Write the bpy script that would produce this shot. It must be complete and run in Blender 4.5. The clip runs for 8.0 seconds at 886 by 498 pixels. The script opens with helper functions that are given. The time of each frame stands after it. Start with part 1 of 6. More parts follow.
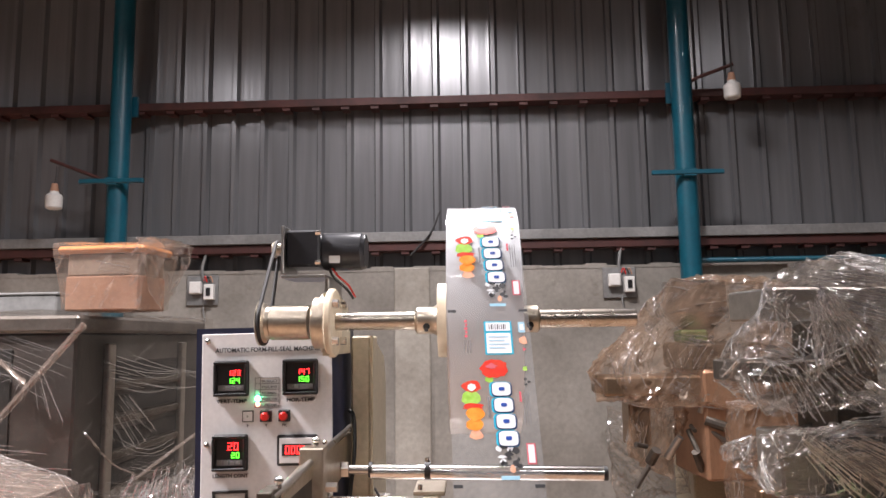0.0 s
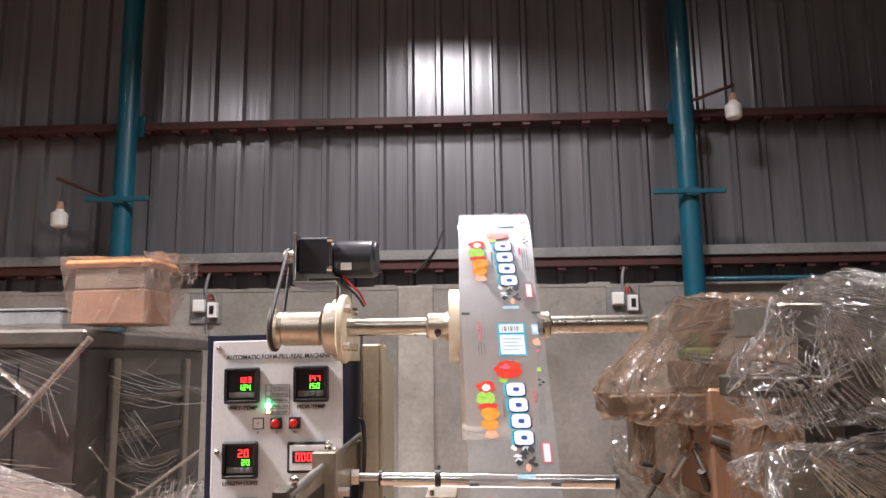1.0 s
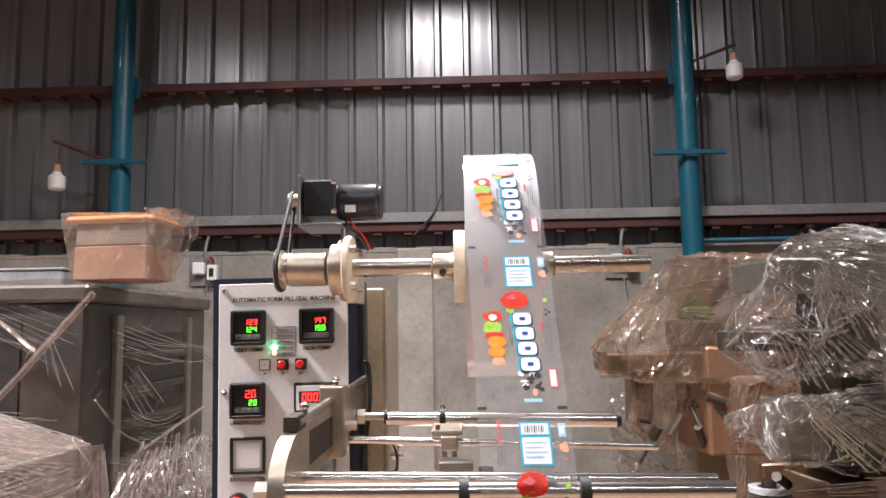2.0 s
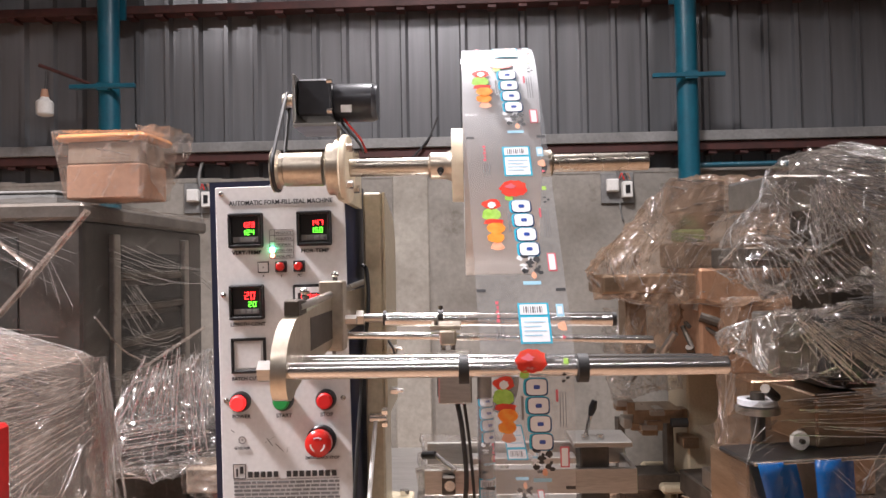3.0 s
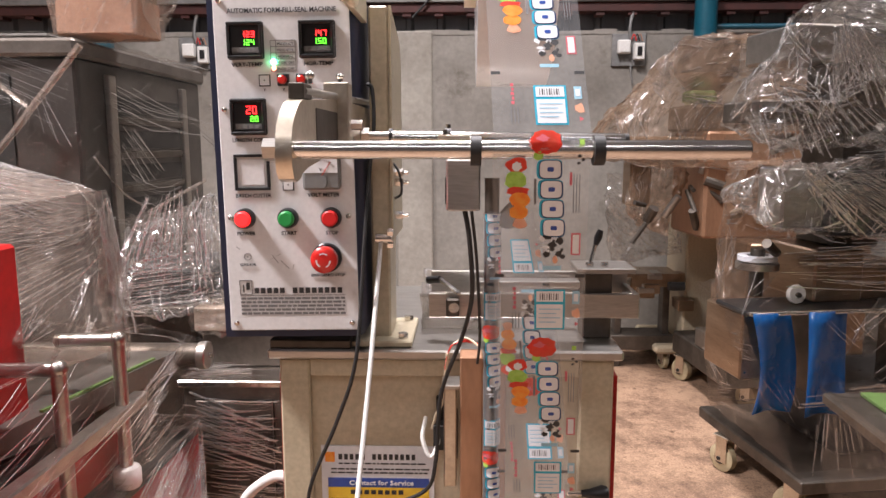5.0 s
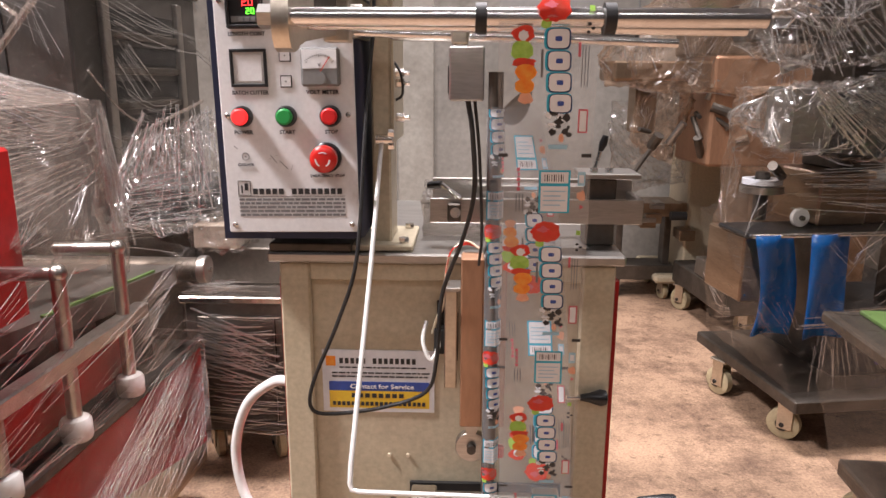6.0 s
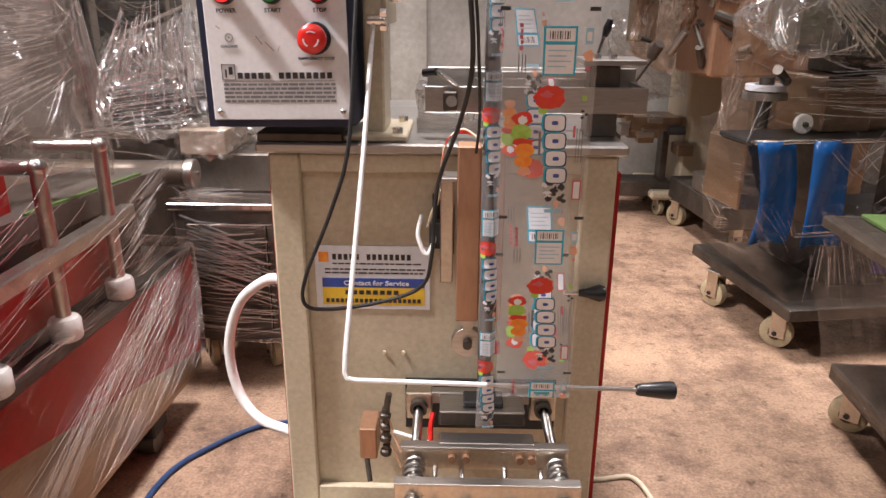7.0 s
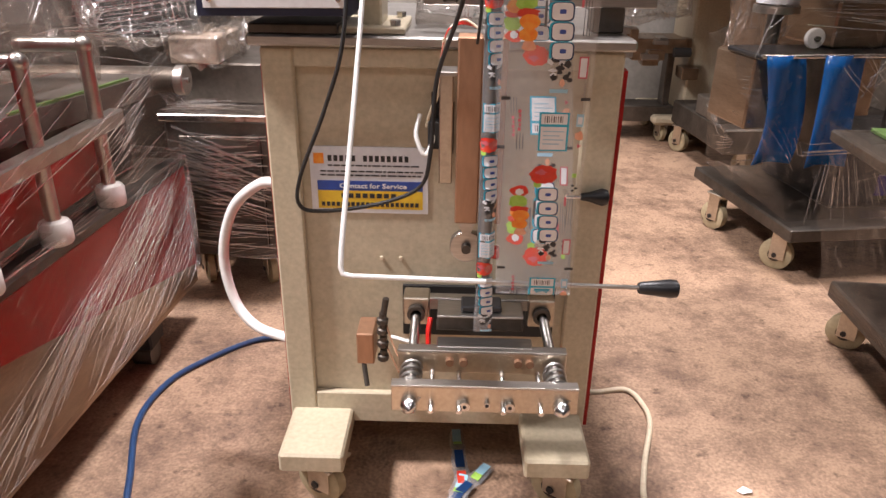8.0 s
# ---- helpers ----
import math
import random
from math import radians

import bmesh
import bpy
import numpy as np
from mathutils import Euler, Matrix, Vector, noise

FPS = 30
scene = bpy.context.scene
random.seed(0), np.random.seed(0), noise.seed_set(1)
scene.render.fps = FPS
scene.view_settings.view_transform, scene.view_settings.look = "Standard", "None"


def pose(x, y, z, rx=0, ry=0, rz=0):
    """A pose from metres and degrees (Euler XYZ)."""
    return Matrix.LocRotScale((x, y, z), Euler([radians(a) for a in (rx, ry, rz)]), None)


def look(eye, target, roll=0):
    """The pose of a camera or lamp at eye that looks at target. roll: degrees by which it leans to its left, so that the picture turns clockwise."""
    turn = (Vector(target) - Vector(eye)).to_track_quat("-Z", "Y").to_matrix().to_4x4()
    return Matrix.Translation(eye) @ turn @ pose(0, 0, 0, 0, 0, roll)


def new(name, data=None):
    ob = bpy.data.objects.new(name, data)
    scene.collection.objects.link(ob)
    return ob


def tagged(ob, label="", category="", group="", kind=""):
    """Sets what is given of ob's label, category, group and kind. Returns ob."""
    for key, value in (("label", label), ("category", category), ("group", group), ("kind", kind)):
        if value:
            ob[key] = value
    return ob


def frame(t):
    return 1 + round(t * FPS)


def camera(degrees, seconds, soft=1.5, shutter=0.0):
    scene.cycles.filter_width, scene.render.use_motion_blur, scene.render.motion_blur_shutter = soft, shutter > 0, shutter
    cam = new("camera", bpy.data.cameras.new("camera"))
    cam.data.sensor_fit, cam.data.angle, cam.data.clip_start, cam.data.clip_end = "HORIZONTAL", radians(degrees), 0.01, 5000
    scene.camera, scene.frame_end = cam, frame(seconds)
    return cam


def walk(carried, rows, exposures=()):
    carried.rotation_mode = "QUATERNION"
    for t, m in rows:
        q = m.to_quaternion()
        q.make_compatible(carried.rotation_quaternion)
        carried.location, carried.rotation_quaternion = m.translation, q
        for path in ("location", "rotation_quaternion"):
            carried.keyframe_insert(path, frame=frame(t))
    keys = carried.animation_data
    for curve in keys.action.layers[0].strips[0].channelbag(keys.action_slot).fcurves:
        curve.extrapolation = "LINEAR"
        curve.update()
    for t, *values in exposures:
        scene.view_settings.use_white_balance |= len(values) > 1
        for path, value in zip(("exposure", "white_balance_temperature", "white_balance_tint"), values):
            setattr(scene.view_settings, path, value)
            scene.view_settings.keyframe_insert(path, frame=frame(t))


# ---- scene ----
from mathutils.bvhtree import BVHTree

cam = camera(63.9, 8.0, soft=1.5)
PATH = [
    (0, (0.068, -1.043, 1.237), (-0.005, 0.941, 1.482), -0.8),
    (0.5, (0.058, -1.05, 1.227), (-0.016, 0.929, 1.512), -0.6),
    (1, (0.054, -1.048, 1.215), (-0.02, 0.926, 1.523), -0.7),
    (2.5, (0.04, -1.046, 1.153), (-0.023, 0.948, 1.289), -1.0),
    (3, (0.039, -1.041, 1.13), (-0.018, 0.957, 1.171), -1.1),
    (3.5, (0.042, -1.037, 1.111), (-0.012, 0.962, 1.07), -0.8),
    (4, (0.036, -1.03, 1.086), (-0.019, 0.965, 0.954), -0.4),
    (4.2, (0.034, -1.028, 1.081), (-0.024, 0.963, 0.908), -0.5),
    (5.3, (0.028, -1.023, 1.028), (-0.035, 0.947, 0.688), 0.1),
    (5.5, (0.028, -1.022, 1.019), (-0.035, 0.942, 0.642), 0.2),
    (6, (0.027, -1.019, 0.988), (-0.035, 0.927, 0.529), 0.3),
    (6.5, (0.026, -1.008, 0.963), (-0.025, 0.913, 0.407), 0.4),
    (7, (0.023, -0.999, 0.929), (-0.017, 0.891, 0.275), 0.4),
    (7.5, (0.022, -0.994, 0.902), (-0.012, 0.864, 0.163), 0.6),
    (8, (0.022, -0.992, 0.874), (-0.008, 0.831, 0.053), 0.9),
]
walk(cam, [(t, look(eye, target, roll)) for t, eye, target, roll in PATH],
     [(0, 0.0, 6450, 13), (3.5, 0.06, 6450, 13), (5.5, 0.06, 6500, 14), (8, 0.06, 6500, 14)])

# ---- light ----
world = bpy.data.worlds.new("World")
scene.world = world
world.use_nodes = True
wn = world.node_tree.nodes
wn["Background"].inputs[0].default_value = (0.75, 0.82, 1.0, 1)
wn["Background"].inputs[1].default_value = 0.005


def area_lamp(name, x, y, z, sx, sy, watts, col, spread=180, aim=None):
    d = bpy.data.lights.new(name, "AREA")
    d.shape, d.size, d.size_y, d.energy, d.color = "RECTANGLE", sx, sy, watts, col
    d.spread = radians(spread)
    ob = new(name, d)
    ob.matrix_world = look((x, y, z), aim or (x, y + 0.001, 0))
    return ob


WARM = (1.0, 0.945, 0.95)
area_lamp("bay_and_fill_lamp", -0.1, 0.8, 3.65, 0.45, 0.45, 128, WARM, 137)
area_lamp("bay_and_fill_lamp", -2.2, -0.5, 3.6, 0.45, 0.45, 250, WARM, 118)
area_lamp("bay_and_fill_lamp", 2.3, 0.7, 3.6, 0.45, 0.45, 30, WARM, 118)
area_lamp("tube_row", -0.1, -3.5, 4.2, 3.2, 0.16, 46, WARM, 165)
# Two wide, weak, unseen lamps added as front fill.
area_lamp("bay_and_fill_lamp", -3.0, -2.2, 4.3, 0.5, 0.3, 25, WARM, 165)
area_lamp("bay_and_fill_lamp", 2.6, -1.6, 4.3, 0.5, 0.3, 16, WARM, 165)
scene.cycles.transparent_max_bounces = 20


# ---- materials ----
def node(nt, kind, **vals):
    n = nt.nodes.new(kind)
    for k, v in vals.items():
        n.inputs[k.replace("_", " ")].default_value = v
    return n


def mat(name, a, b=None, rough=0.5, metal=0.0, scale=6.0, fine=90.0, bump=0.15, stretch=(1, 1, 1), lo=0.35, hi=0.65, coat=0.0,
        stain=None, stain_scale=2.0, stain_at=0.58, rough_var=0.12, spec=0.5, speck=0.25, detail=6.0, ragged=0.62):
    """Two-tone surface: a and b mixed by a broad noise, speckled by a fine one, optional stain patches, fine relief."""
    m = bpy.data.materials.new(name)
    m.use_nodes = True
    nt = m.node_tree
    bsdf = nt.nodes["Principled BSDF"]
    bsdf.inputs["Metallic"].default_value = metal
    bsdf.inputs["Coat Weight"].default_value = coat
    bsdf.inputs["Specular IOR Level"].default_value = spec
    b = b or tuple(c * 0.8 for c in a)
    tc = nt.nodes.new("ShaderNodeTexCoord")
    mp = nt.nodes.new("ShaderNodeMapping")
    mp.inputs["Scale"].default_value = stretch
    nt.links.new(tc.outputs["Object"], mp.inputs[0])
    n1 = node(nt, "ShaderNodeTexNoise", Scale=scale, Detail=detail, Roughness=ragged)
    n2 = node(nt, "ShaderNodeTexNoise", Scale=fine, Detail=3.0)
    for n in (n1, n2):
        nt.links.new(mp.outputs[0], n.inputs["Vector"])
    r1 = nt.nodes.new("ShaderNodeMapRange")
    r1.inputs[1].default_value, r1.inputs[2].default_value = lo, hi
    nt.links.new(n1.outputs[0], r1.inputs[0])
    mx = nt.nodes.new("ShaderNodeMix")
    mx.data_type = "RGBA"
    mx.inputs["A"].default_value, mx.inputs["B"].default_value = (*a, 1), (*b, 1)
    nt.links.new(r1.outputs[0], mx.inputs["Factor"])
    out = mx.outputs["Result"]
    sp = nt.nodes.new("ShaderNodeMix")
    sp.data_type, sp.blend_type = "RGBA", "OVERLAY"
    sp.inputs["Factor"].default_value = speck
    nt.links.new(out, sp.inputs["A"])
    nt.links.new(n2.outputs[0], sp.inputs["B"])
    out = sp.outputs["Result"]
    if stain:
        n3 = node(nt, "ShaderNodeTexNoise", Scale=stain_scale, Detail=8.0, Roughness=0.68)
        nt.links.new(tc.outputs["Object"], n3.inputs["Vector"])
        r3 = nt.nodes.new("ShaderNodeMapRange")
        r3.inputs[1].default_value, r3.inputs[2].default_value = stain_at, stain_at + 0.14
        nt.links.new(n3.outputs[0], r3.inputs[0])
        st = nt.nodes.new("ShaderNodeMix")
        st.data_type = "RGBA"
        st.inputs["B"].default_value = (*stain, 1)
        nt.links.new(r3.outputs[0], st.inputs["Factor"])
        nt.links.new(out, st.inputs["A"])
        out = st.outputs["Result"]
    nt.links.new(out, bsdf.inputs["Base Color"])
    rr = nt.nodes.new("ShaderNodeMapRange")
    rr.inputs[3].default_value, rr.inputs[4].default_value = max(0.02, rough - rough_var), min(1, rough + rough_var)
    nt.links.new(n1.outputs[0], rr.inputs[0])
    nt.links.new(rr.outputs[0], bsdf.inputs["Roughness"])
    if bump:
        bp = nt.nodes.new("ShaderNodeBump")
        bp.inputs["Strength"].default_value, bp.inputs["Distance"].default_value = bump, 0.002
        nt.links.new(n2.outputs[0], bp.inputs["Height"])
        nt.links.new(bp.outputs[0], bsdf.inputs["Normal"])
    return m


def glow(name, col, power):
    m = bpy.data.materials.new(name)
    m.use_nodes = True
    bsdf = m.node_tree.nodes["Principled BSDF"]
    bsdf.inputs["Base Color"].default_value = (*col, 1)
    bsdf.inputs["Emission Color"].default_value = (*col, 1)
    bsdf.inputs["Emission Strength"].default_value = power
    return m


def clear_film(name, tint, body, body_lo, body_hi, ior, rough, scale, stretch, bump, fold=0.3, lean=(0, 0, 0)):
    """Clear plastic: light passes, a thin milky share follows the folds, and sharp creases in two directions shine."""
    m = bpy.data.materials.new(name)
    m.use_nodes = True
    nt = m.node_tree
    nt.nodes.remove(nt.nodes["Principled BSDF"])
    tc = nt.nodes.new("ShaderNodeTexCoord")
    ridges = []
    for turn, st, sc in (((0.55, 0.35, 0.6), stretch, scale), ((-0.85, 0.6, -0.5), stretch, scale * 1.35), ((0.1, -0.9, 0.3), (1, 1, 1), 26)):
        mp = nt.nodes.new("ShaderNodeMapping")
        mp.vector_type = "TEXTURE"
        mp.inputs["Scale"].default_value, mp.inputs["Rotation"].default_value = st, (turn[0] + lean[0], turn[1] + lean[1], turn[2] + lean[2])
        nt.links.new(tc.outputs["Object"], mp.inputs[0])
        n = node(nt, "ShaderNodeTexNoise", Scale=sc, Detail=2.0, Roughness=0.5, Distortion=0.0)
        nt.links.new(mp.outputs[0], n.inputs["Vector"])
        ridges.append(n)
    ad = nt.nodes.new("ShaderNodeMath")
    nt.links.new(ridges[0].outputs[0], ad.inputs[0])
    nt.links.new(ridges[1].outputs[0], ad.inputs[1])
    ad2 = nt.nodes.new("ShaderNodeMath")
    ad2.operation = "MULTIPLY_ADD"
    ad2.inputs[1].default_value = 0.12
    nt.links.new(ridges[2].outputs[0], ad2.inputs[0])
    nt.links.new(ad.outputs[0], ad2.inputs[2])
    bp = nt.nodes.new("ShaderNodeBump")
    bp.inputs["Strength"].default_value, bp.inputs["Distance"].default_value = bump, 0.03
    nt.links.new(ad2.outputs[0], bp.inputs["Height"])
    tr = nt.nodes.new("ShaderNodeBsdfTransparent")
    tr.inputs[0].default_value = (*tint, 1)
    df = nt.nodes.new("ShaderNodeBsdfDiffuse")
    df.inputs[0].default_value = (*body, 1)
    gl = nt.nodes.new("ShaderNodeBsdfGlossy")
    gl.inputs["Color"].default_value = (1, 1, 1, 1)
    gl.inputs["Roughness"].default_value = rough
    lw = nt.nodes.new("ShaderNodeLayerWeight")
    lw.inputs["Blend"].default_value = 0.5
    pw = nt.nodes.new("ShaderNodeMath")
    pw.operation = "POWER"
    pw.inputs[1].default_value = 3.5
    nt.links.new(lw.outputs["Facing"], pw.inputs[0])
    fr = nt.nodes.new("ShaderNodeMath")
    fr.operation = "MULTIPLY_ADD"
    fr.inputs[1].default_value, fr.inputs[2].default_value = ior - 1, 2 * ((ior - 1) / (ior + 1)) ** 2
    nt.links.new(pw.outputs[0], fr.inputs[0])
    for n in (df, gl, lw):
        nt.links.new(bp.outputs[0], n.inputs["Normal"])
    # thin crease lines where a ridge folds over
    creases = []
    for r, low, high in ((ridges[0], 0.60, 0.70), (ridges[1], 0.63, 0.72)):
        mr = nt.nodes.new("ShaderNodeMapRange")
        mr.inputs[1].default_value, mr.inputs[2].default_value = low, high
        nt.links.new(r.outputs[0], mr.inputs[0])
        creases.append(mr)
    cr = nt.nodes.new("ShaderNodeMath")
    cr.operation = "MAXIMUM"
    for i, c in enumerate(creases):
        nt.links.new(c.outputs[0], cr.inputs[i])
    milky = nt.nodes.new("ShaderNodeMath")
    milky.operation = "MULTIPLY_ADD"
    milky.inputs[1].default_value, milky.inputs[2].default_value = body_hi - body_lo, body_lo
    nt.links.new(cr.outputs[0], milky.inputs[0])
    shine = nt.nodes.new("ShaderNodeMath")
    shine.operation = "MULTIPLY_ADD"
    shine.inputs[1].default_value = fold
    nt.links.new(cr.outputs[0], shine.inputs[0])
    nt.links.new(fr.outputs[0], shine.inputs[2])
    mx = nt.nodes.new("ShaderNodeMixShader")
    nt.links.new(milky.outputs[0], mx.inputs[0])
    nt.links.new(tr.outputs[0], mx.inputs[1])
    nt.links.new(df.outputs[0], mx.inputs[2])
    top = nt.nodes.new("ShaderNodeMixShader")
    nt.links.new(shine.outputs[0], top.inputs[0])
    nt.links.new(mx.outputs[0], top.inputs[1])
    nt.links.new(gl.outputs[0], top.inputs[2])
    nt.links.new(top.outputs[0], nt.nodes["Material Output"].inputs[0])
    return m


FLOOR = mat("dusty_concrete_floor", (0.37, 0.24, 0.155), (0.155, 0.093, 0.06), 0.62, 0, 4.5, 150, 0.8, lo=0.445, hi=0.59, stain=(0.065, 0.033, 0.018), stain_scale=26, stain_at=0.575, speck=0.65, detail=15, ragged=0.84)
OVEN = mat("dark_oven_paint", (0.065, 0.058, 0.052), (0.04, 0.036, 0.033), 0.45, 0.2, 6, 90, 0.1)
# Brown steel; on the red machine the brown is the floor's reflection, painted in.
BROWN_STEEL_REFLECTION = mat("brown_steel_with_floor_reflection", (0.40, 0.29, 0.20), (0.27, 0.185, 0.12), 0.32, 0.9, 6, 110, 0.1, (3, 0.5, 3))
GREY_STEEL = mat("dark_grey_steel", (0.17, 0.155, 0.14), (0.11, 0.10, 0.09), 0.42, 0.6, 7, 110, 0.12, stain=(0.08, 0.055, 0.04), stain_scale=9, stain_at=0.62)
CONCRETE = mat("stained_cement_wall", (0.265, 0.248, 0.22), (0.16, 0.147, 0.127), 0.85, 0, 2.2, 40, 0.4, stain=(0.10, 0.085, 0.065), stain_scale=3.2, stain_at=0.6)
CONCRETE_PALE = mat("pale_cement_pillar", (0.33, 0.31, 0.27), (0.23, 0.21, 0.18), 0.85, 0, 3, 45, 0.3)
SHEET = mat("weathered_steel_sheet", (0.25, 0.253, 0.262), (0.19, 0.193, 0.20), 0.23, 0.55, 1.6, 9, 0.35, (2.5, 2.5, 0.12), stain=(0.15, 0.13, 0.11), stain_scale=1.3, stain_at=0.62, rough_var=0.08)
TEAL = mat("teal_paint", (0.004, 0.085, 0.125), (0.003, 0.06, 0.095), 0.4, 0, 5, 60, 0.1, coat=0.2)
OXIDE = mat("red_oxide_steel", (0.06, 0.014, 0.011), (0.032, 0.010, 0.008), 0.65, 0, 8, 60, 0.2)
LEDGE = mat("grey_steel_angle", (0.22, 0.22, 0.215), (0.15, 0.15, 0.145), 0.6, 0.2, 5, 60, 0.2)
CREAM = mat("cream_machine_paint", (0.50, 0.435, 0.315), (0.43, 0.37, 0.255), 0.42, 0, 3, 120, 0.12, coat=0.15, stain=(0.22, 0.19, 0.13), stain_scale=5, stain_at=0.68)
FACE = mat("white_panel_face", (0.70, 0.70, 0.70), (0.65, 0.65, 0.65), 0.38, 0, 3, 150, 0.04, stain=(0.5, 0.47, 0.43), stain_scale=9, stain_at=0.70)
NAVY = mat("navy_paint", (0.012, 0.017, 0.045), (0.009, 0.012, 0.032), 0.42, 0, 6, 90, 0.1)
RED_PAINT = mat("red_paint", (0.33, 0.007, 0.006), (0.23, 0.005, 0.004), 0.42, 0, 4, 80, 0.08, spec=0.25)
CHROME = mat("polished_steel", (0.78, 0.76, 0.73), (0.66, 0.63, 0.6), 0.2, 1.0, 20, 120, 0.0, (1, 1, 1), rough_var=0.03)
STEEL = mat("brushed_stainless", (0.52, 0.50, 0.47), (0.42, 0.40, 0.37), 0.33, 1.0, 9, 140, 0.06, (0.4, 3, 3))
ALU = mat("machined_aluminium", (0.64, 0.57, 0.47), (0.52, 0.46, 0.37), 0.36, 1.0, 9, 160, 0.08, stain=(0.3, 0.2, 0.12), stain_scale=14, stain_at=0.68)
DULL = mat("dull_steel", (0.13, 0.112, 0.095), (0.07, 0.06, 0.05), 0.5, 0.8, 8, 100, 0.15, stain=(0.12, 0.07, 0.04), stain_scale=7, stain_at=0.62)
RUSTY = mat("rust_flecked_shaft", (0.60, 0.56, 0.5), (0.45, 0.40, 0.33), 0.28, 1.0, 14, 120, 0.08, stain=(0.22, 0.12, 0.06), stain_scale=38, stain_at=0.60)
IVORY = mat("ivory_nylon", (0.66, 0.57, 0.42), (0.58, 0.49, 0.35), 0.5, 0, 7, 90, 0.08)
COPPER = mat("copper_brown_heater", (0.40, 0.225, 0.135), (0.31, 0.17, 0.10), 0.42, 0.55, 7, 120, 0.1, (1, 1, 0.3))
BLACK = mat("black_plastic", (0.014, 0.014, 0.015), (0.01, 0.01, 0.011), 0.36, 0, 10, 120, 0.05)
RUBBER = mat("black_rubber", (0.02, 0.02, 0.02), (0.014, 0.014, 0.014), 0.6, 0, 10, 120, 0.1)
MOTOR = mat("dark_grey_motor_paint", (0.035, 0.036, 0.04), (0.025, 0.026, 0.03), 0.32, 0.2, 10, 120, 0.08)
WHITE_P = mat("white_plastic", (0.72, 0.71, 0.68), (0.64, 0.63, 0.6), 0.4, 0, 8, 120, 0.04)
CARTON = mat("brown_carton", (0.40, 0.225, 0.145), (0.33, 0.18, 0.115), 0.75, 0, 5, 120, 0.1)
WOOD = mat("orange_wood_rim", (0.62, 0.27, 0.085), (0.50, 0.2, 0.06), 0.55, 0, 6, 60, 0.1, (1, 6, 6))
BLUE_FILM = mat("blue_plastic_sheet", (0.004, 0.11, 0.38), (0.003, 0.075, 0.28), 0.28, 0, 4, 60, 0.05)
BLUE_HOSE = mat("blue_air_hose", (0.02, 0.06, 0.16), (0.015, 0.045, 0.12), 0.4, 0, 10, 90, 0.05)
GREEN_BELT = mat("green_belt", (0.10, 0.19, 0.05), (0.08, 0.15, 0.04), 0.5, 0, 6, 80, 0.1)
CASTER = mat("ivory_caster_tread", (0.42, 0.35, 0.22), (0.34, 0.28, 0.17), 0.5, 0, 10, 90, 0.15, stain=(0.12, 0.08, 0.05), stain_scale=22, stain_at=0.6)
# Near-black for black parts, and for shade painted into openings and gaps.
DARK = mat("black_parts_and_gap_shade", (0.012, 0.011, 0.01), (0.009, 0.009, 0.008), 0.7, 0, 8, 60, 0.1)
INK = mat("black_ink", (0.02, 0.02, 0.022), None, 0.5, 0, 20, 90, 0)
INK_GREY = mat("grey_ink", (0.16, 0.16, 0.165), None, 0.5, 0, 20, 90, 0)
LABEL = mat("silver_sticker", (0.66, 0.68, 0.71), (0.60, 0.62, 0.66), 0.35, 0.15, 6, 90, 0.05)
LABEL_BLUE = mat("blue_print", (0.02, 0.07, 0.34), None, 0.35, 0, 12, 90, 0)
LABEL_YELLOW = mat("yellow_print", (0.80, 0.52, 0.03), None, 0.35, 0, 12, 90, 0)
P_RED = mat("red_print", (0.66, 0.035, 0.022), (0.56, 0.06, 0.03), 0.35, 0, 60, 200, 0, spec=0.25)
P_ORANGE = mat("orange_print", (0.80, 0.20, 0.02), (0.80, 0.33, 0.05), 0.35, 0, 120, 200, 0, spec=0.25)
P_GREEN = mat("lime_print", (0.26, 0.48, 0.06), (0.36, 0.58, 0.12), 0.35, 0, 120, 200, 0, spec=0.25)
P_PEACH = mat("peach_print", (0.72, 0.33, 0.2), (0.7, 0.4, 0.28), 0.35, 0, 120, 200, 0, spec=0.25)
P_WHITE = mat("white_print", (0.78, 0.80, 0.82), None, 0.35, 0, 12, 90, 0, spec=0.25)
P_CYAN = mat("cyan_print", (0.03, 0.42, 0.60), None, 0.35, 0, 12, 90, 0, spec=0.25)
P_PALE = mat("pale_blue_print", (0.35, 0.60, 0.74), None, 0.35, 0, 12, 90, 0, spec=0.25)
P_NAVY = mat("navy_print", (0.012, 0.04, 0.12), None, 0.35, 0, 12, 90, 0, spec=0.25)
P_PINK = mat("pink_print", (0.62, 0.13, 0.16), None, 0.35, 0, 12, 90, 0, spec=0.25)
FILM = clear_film("printed_film_web", (0.95, 0.96, 0.97), (0.74, 0.76, 0.78), 0.115, 0.135, 1.35, 0.12, 8, (1, 1, 8), 0.02, 0.0)
WOUND = mat("wound_film_layers", (0.80, 0.81, 0.82), (0.72, 0.72, 0.73), 0.3, 0, 26, 160, 0.05, coat=0.6)
WRAP = clear_film("crinkled_stretch_wrap", (0.86, 0.84, 0.82), (0.66, 0.59, 0.52), 0.035, 0.16, 1.55, 0.13, 60, (1, 1, 16), 0.10, 0.22)
WRAP_BEIGE = clear_film("beige_dusty_wrap", (0.85, 0.82, 0.79), (0.62, 0.50, 0.42), 0.11, 0.28, 1.4, 0.12, 60, (1, 1, 16), 0.10, 0.25)
WRAP_DUSTY = clear_film("dusty_brown_wrap", (0.84, 0.79, 0.74), (0.46, 0.31, 0.21), 0.20, 0.36, 1.35, 0.15, 60, (1, 1, 16), 0.10, 0.20)
